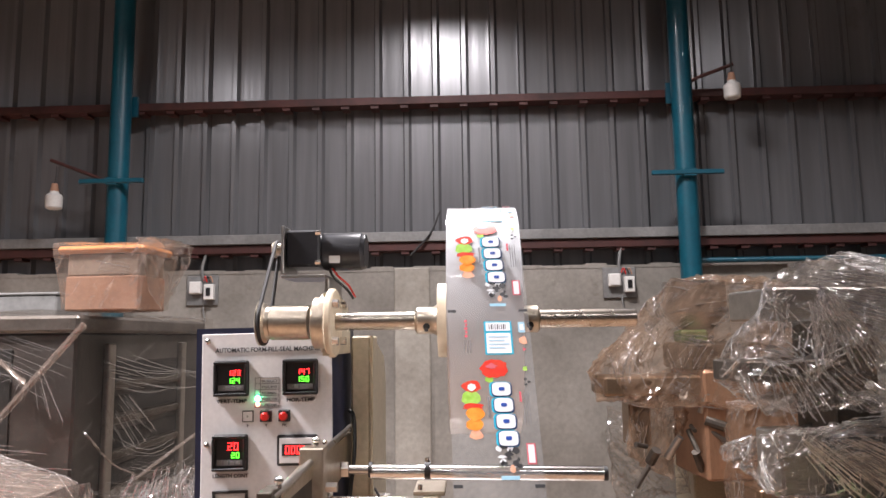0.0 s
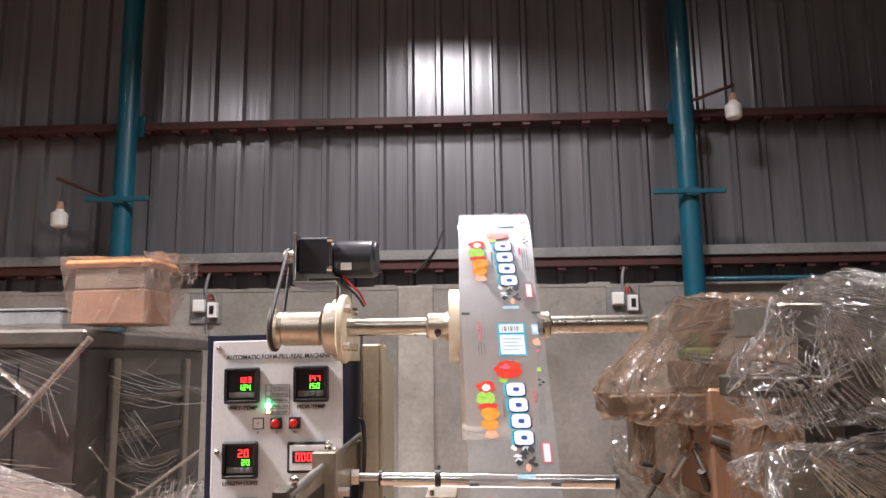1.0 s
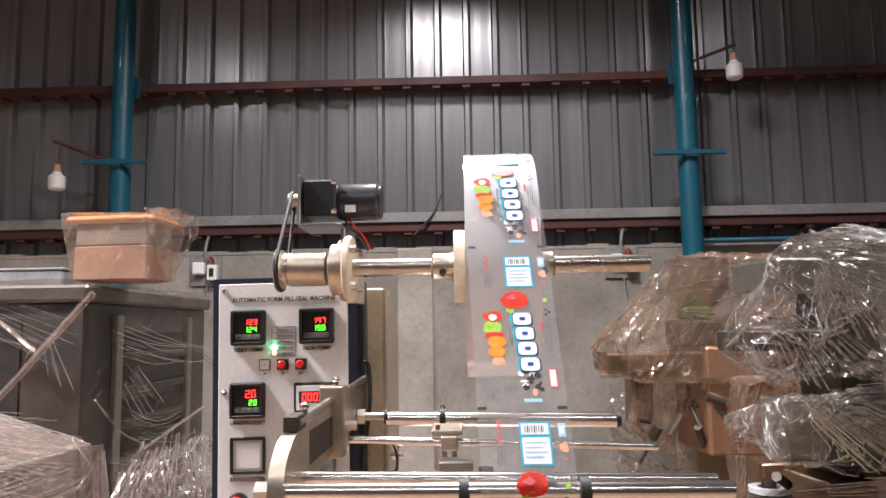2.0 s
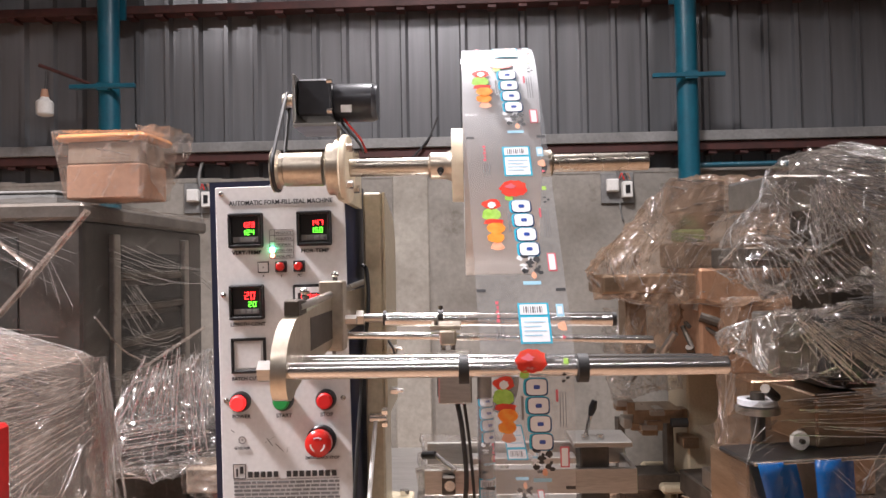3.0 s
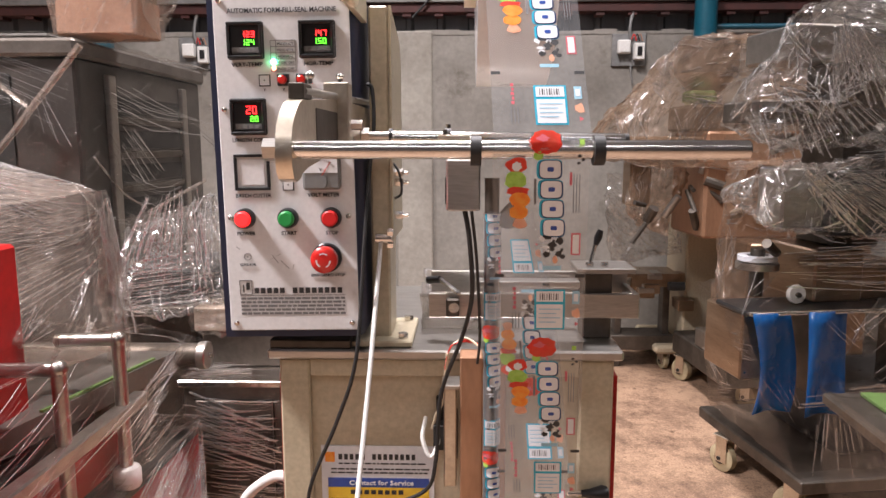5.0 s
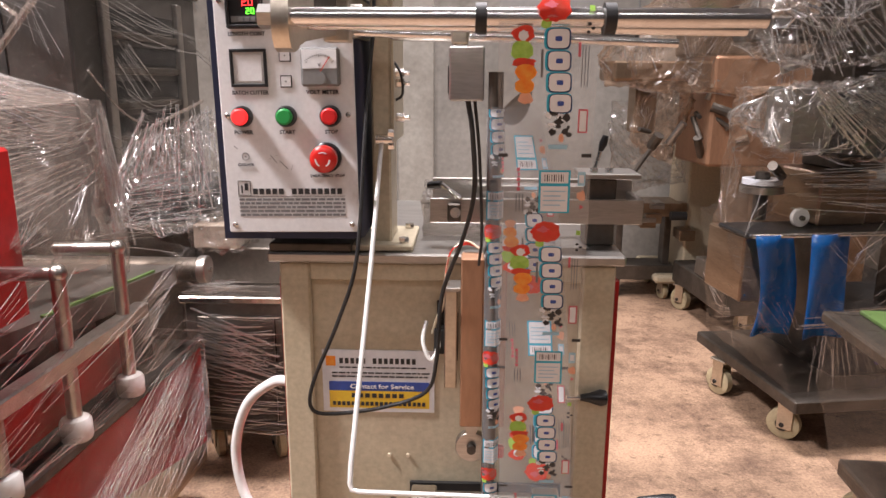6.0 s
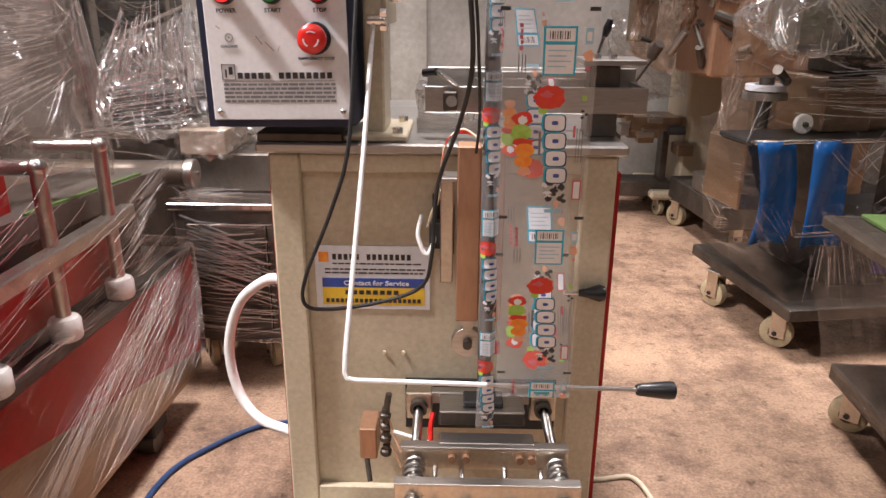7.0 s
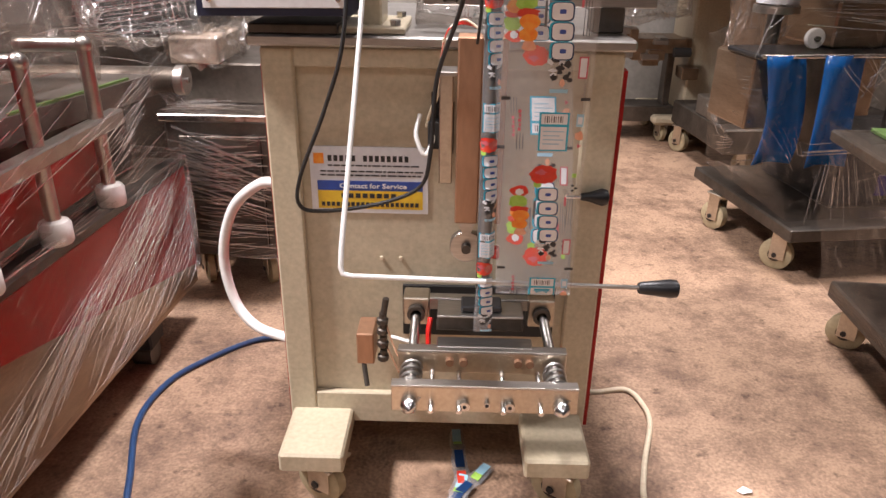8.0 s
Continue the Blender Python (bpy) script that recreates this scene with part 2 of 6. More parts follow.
WRAP_TIGHT = clear_film("tight_stretch_wrap", (0.89, 0.87, 0.85), (0.66, 0.60, 0.54), 0.003, 0.035, 1.2, 0.08, 110, (1, 45, 1), 0.12, 0.10, (0.0, 0.0, -0.5))
# Milky share raised so that crease rods show as painted glints.
WRAP_FOLD = clear_film("folded_wrap_pale_glint", (0.95, 0.94, 0.93), (0.78, 0.76, 0.73), 0.14, 0.42, 2.8, 0.2, 60, (1, 1, 6), 0.1, 0.45)
LED_RED = glow("red_led", (1.0, 0.03, 0.03), 5.0)
LED_GREEN = glow("green_led", (0.15, 1.0, 0.05), 3.0)
LED_SPOT = glow("green_indicator", (0.1, 1.0, 0.4), 22.0)
LED_SPOT_RED = glow("red_indicator", (1.0, 0.25, 0.15), 12.0)
LENS_RED = glow("lit_red_lens", (1.0, 0.03, 0.03), 0.9)
LENS_RED_DIM = glow("red_lens", (0.55, 0.01, 0.01), 0.12)
LENS_GREEN = glow("green_lens", (0.01, 0.25, 0.05), 0.1)
RED_PLASTIC = mat("red_plastic", (0.62, 0.02, 0.015), (0.55, 0.018, 0.012), 0.3, 0, 8, 90, 0.03, coat=0.3)


# ---- mesh tools ----
class Shape:
    """Collects faces with their materials; put() turns them into one mesh object."""

    def __init__(self, material):
        self.v, self.f, self.k, self.mats, self.now = [], [], [], [material], 0

    def use(self, material):
        if material not in self.mats:
            self.mats.append(material)
        self.now = self.mats.index(material)
        return self

    def add(self, verts, faces):
        n = len(self.v)
        self.v += [tuple(p) for p in verts]
        self.f += [tuple(n + i for i in f) for f in faces]
        self.k += [self.now] * len(faces)
        return self

    def box(self, x0, x1, y0, y1, z0, z1, bevel=0.0, m=None):
        b = min(bevel, abs(x1 - x0) * 0.45, abs(y1 - y0) * 0.45, abs(z1 - z0) * 0.45)
        c, h = Vector(((x0 + x1) / 2, (y0 + y1) / 2, (z0 + z1) / 2)), Vector((abs(x1 - x0) / 2, abs(y1 - y0) / 2, abs(z1 - z0) / 2))
        m = m or Matrix()
        if b <= 0:
            vs = [m @ (c + Vector((sx * h.x, sy * h.y, sz * h.z))) for sx in (-1, 1) for sy in (-1, 1) for sz in (-1, 1)]
            return self.add(vs, [(0, 1, 3, 2), (4, 6, 7, 5), (0, 4, 5, 1), (2, 3, 7, 6), (0, 2, 6, 4), (1, 5, 7, 3)])
        vs, idx = [], {}
        for sx in (-1, 1):
            for sy in (-1, 1):
                for sz in (-1, 1):
                    for a in range(3):
                        d = [b, b, b]
                        d[a] = 0
                        idx[sx, sy, sz, a] = len(vs)
                        vs.append(m @ (c + Vector((sx * (h.x - d[0]), sy * (h.y - d[1]), sz * (h.z - d[2])))))
        fs = []
        for a in range(3):
            p, q = [i for i in range(3) if i != a]
            for s in (-1, 1):
                ring = []
                for u, w in ((-1, -1), (1, -1), (1, 1), (-1, 1)):
                    k = [0, 0, 0]
                    k[a], k[p], k[q] = s, u, w
                    ring.append(idx[k[0], k[1], k[2], a])
                fs.append(ring)
            for u in (-1, 1):
                for w in (-1, 1):
                    e = []
                    for s in (-1, 1):
                        k = [0, 0, 0]
                        k[a], k[p], k[q] = s, u, w
                        e.append((idx[k[0], k[1], k[2], p], idx[k[0], k[1], k[2], q]))
                    fs.append((e[0][0], e[0][1], e[1][1], e[1][0]))
        for sx in (-1, 1):
            for sy in (-1, 1):
                for sz in (-1, 1):
                    fs.append([idx[sx, sy, sz, a] for a in range(3)])
        return self.add(vs, fs)

    def lathe(self, a, b, prof, seg=24):
        """Turn a profile of (share along a-b, radius) round the line a-b."""
        a, b = Vector(a), Vector(b)
        w = (b - a).normalized()
        u = w.orthogonal().normalized()
        v = w.cross(u)
        vs, fs = [], []
        for s, r in prof:
            for i in range(seg):
                t = 2 * math.pi * i / seg
                vs.append(a + (b - a) * s + (u * math.cos(t) + v * math.sin(t)) * r)
        for j in range(len(prof) - 1):
            for i in range(seg):
                k = (i + 1) % seg
                fs.append((j * seg + i, j * seg + k, (j + 1) * seg + k, (j + 1) * seg + i))
        fs += [tuple(range(seg))[::-1], tuple((len(prof) - 1) * seg + i for i in range(seg))]
        return self.add(vs, fs)

    def cyl(self, a, b, r, seg=24, r2=None, bevel=0.0):
        r2 = r if r2 is None else r2
        n = max((Vector(b) - Vector(a)).length, 1e-6)
        e = min(bevel / n, 0.4)
        prof = [(0, r), (1, r2)] if bevel <= 0 else [(0, r - bevel), (e, r), (1 - e, r2), (1, r2 - bevel)]
        return self.lathe(a, b, prof, seg)

    def ring(self, a, b, r, ri, seg):
        """A hollow sleeve."""
        a, b = Vector(a), Vector(b)
        w = (b - a).normalized()
        u = w.orthogonal().normalized()
        v = w.cross(u)
        vs, fs = [], []
        for p, q in ((a, ri), (a, r), (b, r), (b, ri)):
            for i in range(seg):
                t = 2 * math.pi * i / seg
                vs.append(p + (u * math.cos(t) + v * math.sin(t)) * q)
        for j in range(4):
            for i in range(seg):
                k = (i + 1) % seg
                fs.append((j * seg + i, j * seg + k, (j + 1) % 4 * seg + k, (j + 1) % 4 * seg + i))
        return self.add(vs, fs)

    def ball(self, c, r, sx=1, sy=1, sz=1, seg=14):
        vs, fs, rings = [], [], seg // 2
        for j in range(rings + 1):
            p = math.pi * j / rings
            for i in range(seg):
                t = 2 * math.pi * i / seg
                vs.append((c[0] + r * sx * math.sin(p) * math.cos(t), c[1] + r * sy * math.sin(p) * math.sin(t), c[2] + r * sz * math.cos(p)))
        for j in range(rings):
            for i in range(seg):
                k = (i + 1) % seg
                fs.append((j * seg + i, j * seg + k, (j + 1) * seg + k, (j + 1) * seg + i))
        return self.add(vs, fs)

    def sweep(self, pts, r, seg=10, steps=8, round_=True):
        """A round bar or hose along points, smoothed unless round_ is off."""
        P = [Vector(p) for p in pts]
        if round_ and len(P) > 2:
            Q = [P[0] * 2 - P[1]] + P + [P[-1] * 2 - P[-2]]
            out = []
            for i in range(1, len(Q) - 2):
                for s in range(steps):
                    t = s / steps
                    a, b, c, d = Q[i - 1], Q[i], Q[i + 1], Q[i + 2]
                    out.append(0.5 * ((2 * b) + (c - a) * t + (2 * a - 5 * b + 4 * c - d) * t * t + (3 * b - a - 3 * c + d) * t ** 3))
            P = out + [P[-1]]
        vs, fs = [], []
        up = (P[1] - P[0]).orthogonal().normalized()
        for i, p in enumerate(P):
            w = (P[min(i + 1, len(P) - 1)] - P[max(i - 1, 0)]).normalized()
            up = (up - w * up.dot(w)).normalized()
            v = w.cross(up)
            for k in range(seg):
                t = 2 * math.pi * k / seg
                vs.append(p + (up * math.cos(t) + v * math.sin(t)) * r)
        for j in range(len(P) - 1):
            for i in range(seg):
                k = (i + 1) % seg
                fs.append((j * seg + i, j * seg + k, (j + 1) * seg + k, (j + 1) * seg + i))
        fs += [tuple(range(seg))[::-1], tuple((len(P) - 1) * seg + i for i in range(seg))]
        return self.add(vs, fs)

    def prism(self, pts, axis, lo, hi):
        """A flat outline (two coordinates, in x, y, z order without the axis) given thickness along the axis."""
        def at(p, h):
            q = list(p)
            q.insert("xyz".index(axis), h)
            return q
        n = len(pts)
        vs = [at(p, lo) for p in pts] + [at(p, hi) for p in pts]
        fs = [tuple(range(n)), tuple(range(2 * n - 1, n - 1, -1))] + [(i, (i + 1) % n, n + (i + 1) % n, n + i) for i in range(n)]
        return self.add(vs, fs)

    def put(self, name, parent=None, label="", smooth=35, category="", group="", kind="", m=None, turn=True):
        me = bpy.data.meshes.new(name)
        me.from_pydata(self.v, [], self.f)
        for one in self.mats:
            me.materials.append(one)
        me.polygons.foreach_set("material_index", self.k)
        bm = bmesh.new()
        bm.from_mesh(me)
        if turn:
            bmesh.ops.recalc_face_normals(bm, faces=bm.faces)
        bm.to_mesh(me)
        bm.free()
        me.polygons.foreach_set("use_smooth", [smooth > 0] * len(me.polygons))
        if smooth:
            me.set_sharp_from_angle(angle=radians(smooth))
        ob = new(name, me)
        ob.parent = parent
        if m is not None:
            ob.matrix_basis = m
        return tagged(ob, label, category, group, kind)


def thing(name, label, category, m=None, group="", kind=""):
    ob = new(name)
    ob.empty_display_size = 0.05
    ob.matrix_basis = m or Matrix()
    return tagged(ob, label, category, group, kind)


def lettering(words, x, y, z, size, material, parent, name="lettering", align="CENTER", width=None, label=""):
    """Raised words on a face that looks towards -y; x, z is the middle of the base line."""
    cu = bpy.data.curves.new(name, "FONT")
    cu.body, cu.size, cu.align_x, cu.extrude, cu.resolution_u = words, size, align, 0.0003, 2
    cu.offset = size * 0.018
    tmp = new(name, cu)
    bpy.context.view_layer.update()
    me = bpy.data.meshes.new_from_object(tmp)
    bpy.data.objects.remove(tmp)
    if width:
        xs = [v.co.x for v in me.vertices]
        k = width / (max(xs) - min(xs))
        for v in me.vertices:
            v.co.x *= k
    me.materials.clear()
    me.materials.append(material)
    ob = new(name, me)
    ob.parent = parent
    ob.matrix_basis = pose(x, y, z, 90)
    return tagged(ob, label)


def wrap_shell(pts, seed, amp=0.03, edge=0.06, freq=7.0, pleats=False):
    """A stretched plastic sheet round a cloud of corner points, folded and dented."""
    bm = bmesh.new()
    for p in pts:
        bm.verts.new(p)
    res = bmesh.ops.convex_hull(bm, input=bm.verts)
    bmesh.ops.delete(bm, geom=[v for v in bm.verts if not v.link_faces], context="VERTS")
    edge = max(edge * 0.36, 0.011) if pleats else edge * 0.6
    for _ in range(7):
        long_ = [e for e in bm.edges if e.calc_length() > edge * 1.5]
        if not long_:
            break
        bmesh.ops.subdivide_edges(bm, edges=long_, cuts=1)
        bmesh.ops.triangulate(bm, faces=[f for f in bm.faces if len(f.verts) > 3])
    bmesh.ops.recalc_face_normals(bm, faces=bm.faces)
    bm.normal_update()
    off = Vector((seed * 3.7, seed * 1.3, seed * 2.1))
    moves = []
    rnd = random.Random(seed + 100)
    lays = [Vector((rnd.uniform(-1, 1), rnd.uniform(-1, 1), rnd.uniform(-1, 1))).normalized() for _ in range(3)]
    for v in bm.verts:
        a = noise.noise(v.co * freq * 0.45 + off) * 0.9
        r = 1 - abs(noise.noise(Vector((v.co.x * freq, v.co.y * freq, v.co.z * freq * 0.5)) + off)) * 2.4
        s = noise.noise(v.co * freq * 2.6 + off) * 0.12
        fold = 0.0
        for i, d in enumerate(lays):
            w = v.co - d * v.co.dot(d) * 0.92
            if pleats:
                # bundles of parallel pleats, each lay on its own patches
                here = min(1.0, max(0.0, noise.noise(v.co * freq * 0.6 + off * (i + 2)) * 3.5 + 0.35))
                fold += here * (max(0.0, 1 - abs(noise.noise(w * freq * 5.5 + off)) * 3.2) * 0.007 + max(0.0, 1 - abs(noise.noise(w * freq * 2.2 - off)) * 4.0) * 0.009) / amp
            else:
                fold += max(0.0, 1 - abs(noise.noise(w * freq * 3.2 + off)) * 4.0) * 0.28
        moves.append(v.normal * amp * ((0.8 * a + 0.3 * r if pleats else a + 0.6 * r + s) + fold - 0.5))
    for v, d in zip(bm.verts, moves):
        v.co += d
    vs = [v.co.copy() for v in bm.verts]
    bm.verts.index_update()
    bm.normal_update()
    fs = [tuple(v.index for v in f.verts) for f in bm.faces if f.normal.y < 0.8]
    bm.free()
    return vs, fs


def wrap_part(name, pts, parent, seed, label="", amp=0.03, edge=0.06, material=None, freq=7.0, creases=45, along=None, thick=1.0):
    """A wrap with tension creases that fan out from a few gathered corners, or run along one direction."""
    loose = material in (None, WRAP, WRAP_DUSTY)
    vs, fs = wrap_shell(pts, seed, amp, edge, freq, loose)
    sh = Shape(material or WRAP)
    sh.add(vs, fs)
    ob = sh.put(name, parent, label, smooth=50 if loose else 24, turn=False)
    tree = BVHTree.FromPolygons(vs, fs)
    rnd = random.Random(seed * 17 + 3)
    # Thin pale rods serve as creases and as their streaks of highlight.
    cr = Shape(WRAP_FOLD)
    size = max((Vector(a) - Vector(b)).length for a in pts for b in pts)
    while creases > 0:
        # one bundle of nearly parallel creases
        p0 = Vector(rnd.choice(vs))
        d = Vector(along) if along else Vector((rnd.gauss(0, 1), rnd.gauss(0, 1), rnd.gauss(0, 0.8)))
        d = (d.normalized() + Vector((rnd.gauss(0, 0.1), rnd.gauss(0, 0.1), rnd.gauss(0, 0.1)))).normalized()
        nrm = tree.find_nearest(p0)[1]
        d = (d - nrm * d.dot(nrm)).normalized()
        side = d.cross(nrm)
        far, gap, count = size * (rnd.uniform(0.08, 0.34) if along else rnd.uniform(0.06, 0.22)), rnd.uniform(0.003, 0.012), rnd.randint(3, 11)
        creases -= count
        for k in range(count):
            start = p0 + side * gap * (k + rnd.uniform(-0.4, 0.4)) + d * far * rnd.uniform(-0.3, 0.3)
            lean = (d + side * (k - count / 2) * rnd.uniform(0.0, 0.05)).normalized()
            length, line = far * rnd.uniform(0.35, 1.0), []
            for i in range(3):
                hit = tree.find_nearest(start + lean * length * i / 2)
                q = hit[0] + hit[1] * 0.0015
                if not line or (q - line[-1]).length > 0.004:
                    line.append(q)
            if len(line) > 2:
                cr.sweep(line, rnd.uniform(0.0003, 0.0012) * rnd.uniform(0.5, 1.7) * thick, 4, round_=False)
    if cr.v:
        tagged(cr.put("wrap_crease", ob, "tension creases, pale to stand for glints", 0), kind="stuff")
    return ob


def crease_fan(parent, a0, a1, b0, b1, count, seed, thick=0.0012, bow=0.0):
    """Taut creases between the line a0-a1 and the line b0-b1."""
    rnd = random.Random(seed)
    cr = Shape(WRAP_FOLD)
    a0, a1, b0, b1 = (Vector(p) for p in (a0, a1, b0, b1))
    for k in range(count):
        u = (k + rnd.uniform(-0.4, 0.4)) / max(count - 1, 1)
        a, b = a0.lerp(a1, u), b0.lerp(b1, u + rnd.uniform(-0.06, 0.06))
        f0, f1 = rnd.uniform(0, 0.35), rnd.uniform(0.55, 1.0)
        line = [a.lerp(b, f0 + (f1 - f0) * i / 4) + Vector((0, 0, -bow * math.sin(math.pi * i / 4))) for i in range(5)]
        cr.sweep(line, thick * rnd.uniform(0.4, 1.5), 4, round_=False)
    return cr.put("wrap_crease", parent, "taut creases, pale to stand for glints", 0, kind="stuff")


def corners(x0, x1, y0, y1, z0, z1):
    return [(x, y, z) for x in (x0, x1) for y in (y0, y1) for z in (z0, z1)]


# ---- the hall ----
WY = 2.6   # face of the back wall
SHEET_X = -4.469   # where the steel sheeting begins


def hall():
    fl = Shape(FLOOR).box(-4.4, 4.4, -4.4, WY + 0.2, -0.1, 0.0).put("floor", None, "dusty brown stained concrete floor", 0, "floor", kind="structure")
    wall = Shape(CONCRETE)
    wall.box(-4.4, 4.4, WY, WY + 0.2, 0, 1.585)
    wall = wall.put("wall_back", None, "low grey cement wall under steel sheeting", 0, "wall", kind="structure")
    cap = Shape(CONCRETE)
    rnd = random.Random(4)
    xs = [-4.4 + i * 0.11 for i in range(81)]
    for i in range(80):
        h = 1.588 + rnd.uniform(0, 0.014)
        cap.box(xs[i], xs[i + 1], WY - 0.003, WY + 0.19, 1.575, h)
    cap.put("mortar_edge", wall, "uneven mortar edge")
    for x0, x1, top in ((-0.318, -0.135, 1.59), (-2.75, -2.6, 1.585), (2.3, 2.46, 1.585)):
        Shape(CONCRETE_PALE).box(x0, x1, WY - 0.03, WY + 0.001, 0, top, 0.006).put("pilaster", wall, "pale cement pilaster")
    pitch = 0.157
    for i in range(12):
        x0 = SHEET_X + i * 5 * pitch
        sh = Shape(SHEET)
        prof = [(x0, 0.0)]
        for k in range(5 if i < 11 else 1):
            b = x0 + k * pitch
            for dx, d in ((0.030, 0.001), (0.058, 0.0), (0.088, 0.001), (0.112, 0.0), (0.120, -0.021), (0.142, -0.021), (pitch, 0.0)):
                prof.append((b + dx, d))
        lap = 0.004 * (i % 2)
        vs, fs = [], []
        for x, d in prof:
            for z in (1.58, 2.9, 4.6):
                vs.append((x, WY + 0.09 + d - lap, z))
        for j in range(len(prof) - 1):
            for k in range(2):
                fs.append((j * 3 + k, j * 3 + 3 + k, j * 3 + 4 + k, j * 3 + 1 + k))
        sh.add(vs, fs)
        sh.put("panel", wall, smooth=20)
    for z, h in ((2.477, 0.042), (1.70, 0.045)):
        Shape(OXIDE).box(-4.4, 4.4, WY - 0.03, WY + 0.055, z - h / 2, z + h / 2, 0.003).put("purlin", wall, "dark red oxide steel purlin")
        # Dark boxes under the purlin, shaped as the shadows at the sheet ribs.
        rib_shadows = Shape(OXIDE)
        for i in range(56):
            x = SHEET_X + 0.106 + i * pitch
            rib_shadows.box(x, x + 0.042, WY - 0.022, WY + 0.05, z - h / 2 - 0.016, z - h / 2 - 0.0005)
        rib_shadows.put("rib_shadow_row", wall, kind="stuff")
    Shape(LEDGE).box(-4.4, 4.4, WY - 0.045, WY + 0.05, 1.7235, 1.775, 0.003).put("ledge", wall, "grey steel angle ledge")
    for x, dz in ((-1.747, 0.012), (1.168, -0.008)):
        c = Shape(TEAL).cyl((x, WY - 0.09, 0), (x, WY - 0.09, 4.6), 0.052, 28)
        c.box(x - 0.065, x + 0.065, WY - 0.045, WY - 0.03, 2.42, 2.53)
        c.put("column", wall, "teal painted steel pipe column")
        Shape(TEAL).box(x - 0.18 + dz, x + 0.165, WY - 0.168, WY - 0.145, 2.025 + dz, 2.048 + dz, 0.003).box(x - 0.03, x + 0.03, WY - 0.165, WY - 0.1, 2.018 + dz, 2.055 + dz).put("cross_arm", wall, "short teal steel arm")
    Shape(TEAL).cyl((1.18, WY - 0.04, 1.60), (3.2, WY - 0.04, 1.60), 0.014, 12).put("rail", wall, "thin teal pipe")
    # the walls that close the hall
    Shape(SHEET).box(-4.6, -4.4, -4.4, WY + 0.2, 0, 4.6).put("wall_left", None, "grey steel sheet side wall", 0, "wall", kind="structure")
    Shape(SHEET).box(4.4, 4.6, -4.4, WY + 0.2, 0, 4.6).put("wall_right", None, "grey steel sheet side wall", 0, "wall", kind="structure")
    Shape(SHEET).box(-4.6, 4.6, -4.6, -4.4, 0, 4.6).put("wall_front", None, "grey steel sheet wall behind", 0, "wall", kind="structure")
    Shape(LEDGE).box(-4.6, 4.6, -4.6, WY + 0.3, 4.6, 4.7).put("ceiling", None, "dull grey steel roof", 0, "ceiling", kind="structure")


def switch_box(x, z):
    t = thing("switch_board", "grey wall board with white socket and fuse switch", "switch", pose(x, WY, z))
    Shape(LEDGE).box(-0.083, 0.083, -0.012, -0.001, -0.078, 0.078, 0.003).put("board", t)
    Shape(WHITE_P).box(-0.058, 0.002, -0.045, -0.012, -0.02, 0.045, 0.004).box(-0.052, -0.004, -0.048, -0.045, -0.012, 0.037).put("socket", t, "white plastic socket")
    s = Shape(WHITE_P).box(0.02, 0.07, -0.05, -0.012, -0.05, 0.03, 0.004).use(BLACK).box(0.034, 0.056, -0.054, -0.05, -0.03, 0.012)
    s.put("breaker", t, "breaker with a dark toggle")
    Shape(LEDGE).sweep([(0.01, -0.012, 0.045), (0.0, -0.02, 0.10), (0.015, -0.015, 0.18), (0.05, -0.012, 0.24)], 0.008, 8).put("conduit", t, "grey conduit bending up")
    for i, (c, dx) in enumerate(((RED_PLASTIC, 0.02), (BLACK, 0.035), (CARTON, 0.05))):
        Shape(c).sweep([(dx - 0.01, -0.02, 0.05 + 0.004 * i), (dx, -0.03, 0.072), (dx + 0.012, -0.03, 0.04)], 0.003, 6).put("wire", t)
    Shape(LEDGE).sweep([(0.01, -0.014, -0.07), (0.012, -0.02, -0.11), (0.022, -0.016, -0.16)], 0.004, 6).put("wire", t)


def hanging_bulb(x, z, base, rod):
    t = thing("light_bulb", "unlit white lamp bulb hanging from a rod", "lamp", pose(x, WY - 0.16, z), "wall bulbs")
    Shape(WHITE_P).lathe((0, 0, -0.06), (0, 0, 0.035), [(0, 0.02), (0.04, 0.034), (0.12, 0.04), (0.72, 0.041), (0.82, 0.034), (0.9, 0.022), (1, 0.02)], 20).put("bulb", t)
    Shape(CARTON).cyl((0, 0, 0.035), (0, 0, 0.075), 0.021, 16, 0.014).put("holder", t, "brown lamp holder")
    Shape(RUBBER).sweep([(0, 0, 0.075), (0.004, 0.004, 0.13), (0, 0.01, base)], 0.003, 6).put("cord", t)
    Shape(OXIDE).cyl((rod[0], 0.02, base + 0.035 * (rod[0] < 0)), (rod[1], 0.07, rod[2]), 0.009, 8).put("rod", t, "dark steel rod")


hall()
switch_box(-1.318, 1.4915)
switch_box(0.828, 1.4965)
hanging_bulb(-2.04, 1.965, 0.17, (-0.04, 0.27, 0.085))
hanging_bulb(1.398, 2.455, 0.13, (0.02, -0.2, 0.06))
wb = thing("wall_cable", "thin dark slanting stay cable on the wall", "cable")
Shape(RUBBER).sweep([(-0.08, WY - 0.02, 1.88), (-0.13, WY - 0.05, 1.76), (-0.23, WY - 0.05, 1.65)], 0.006, 6).put("cable", wb)


# ---- the form-fill-seal machine ----
ffs = thing("packaging_machine", "cream form fill seal packing machine with white control panel", "machine")


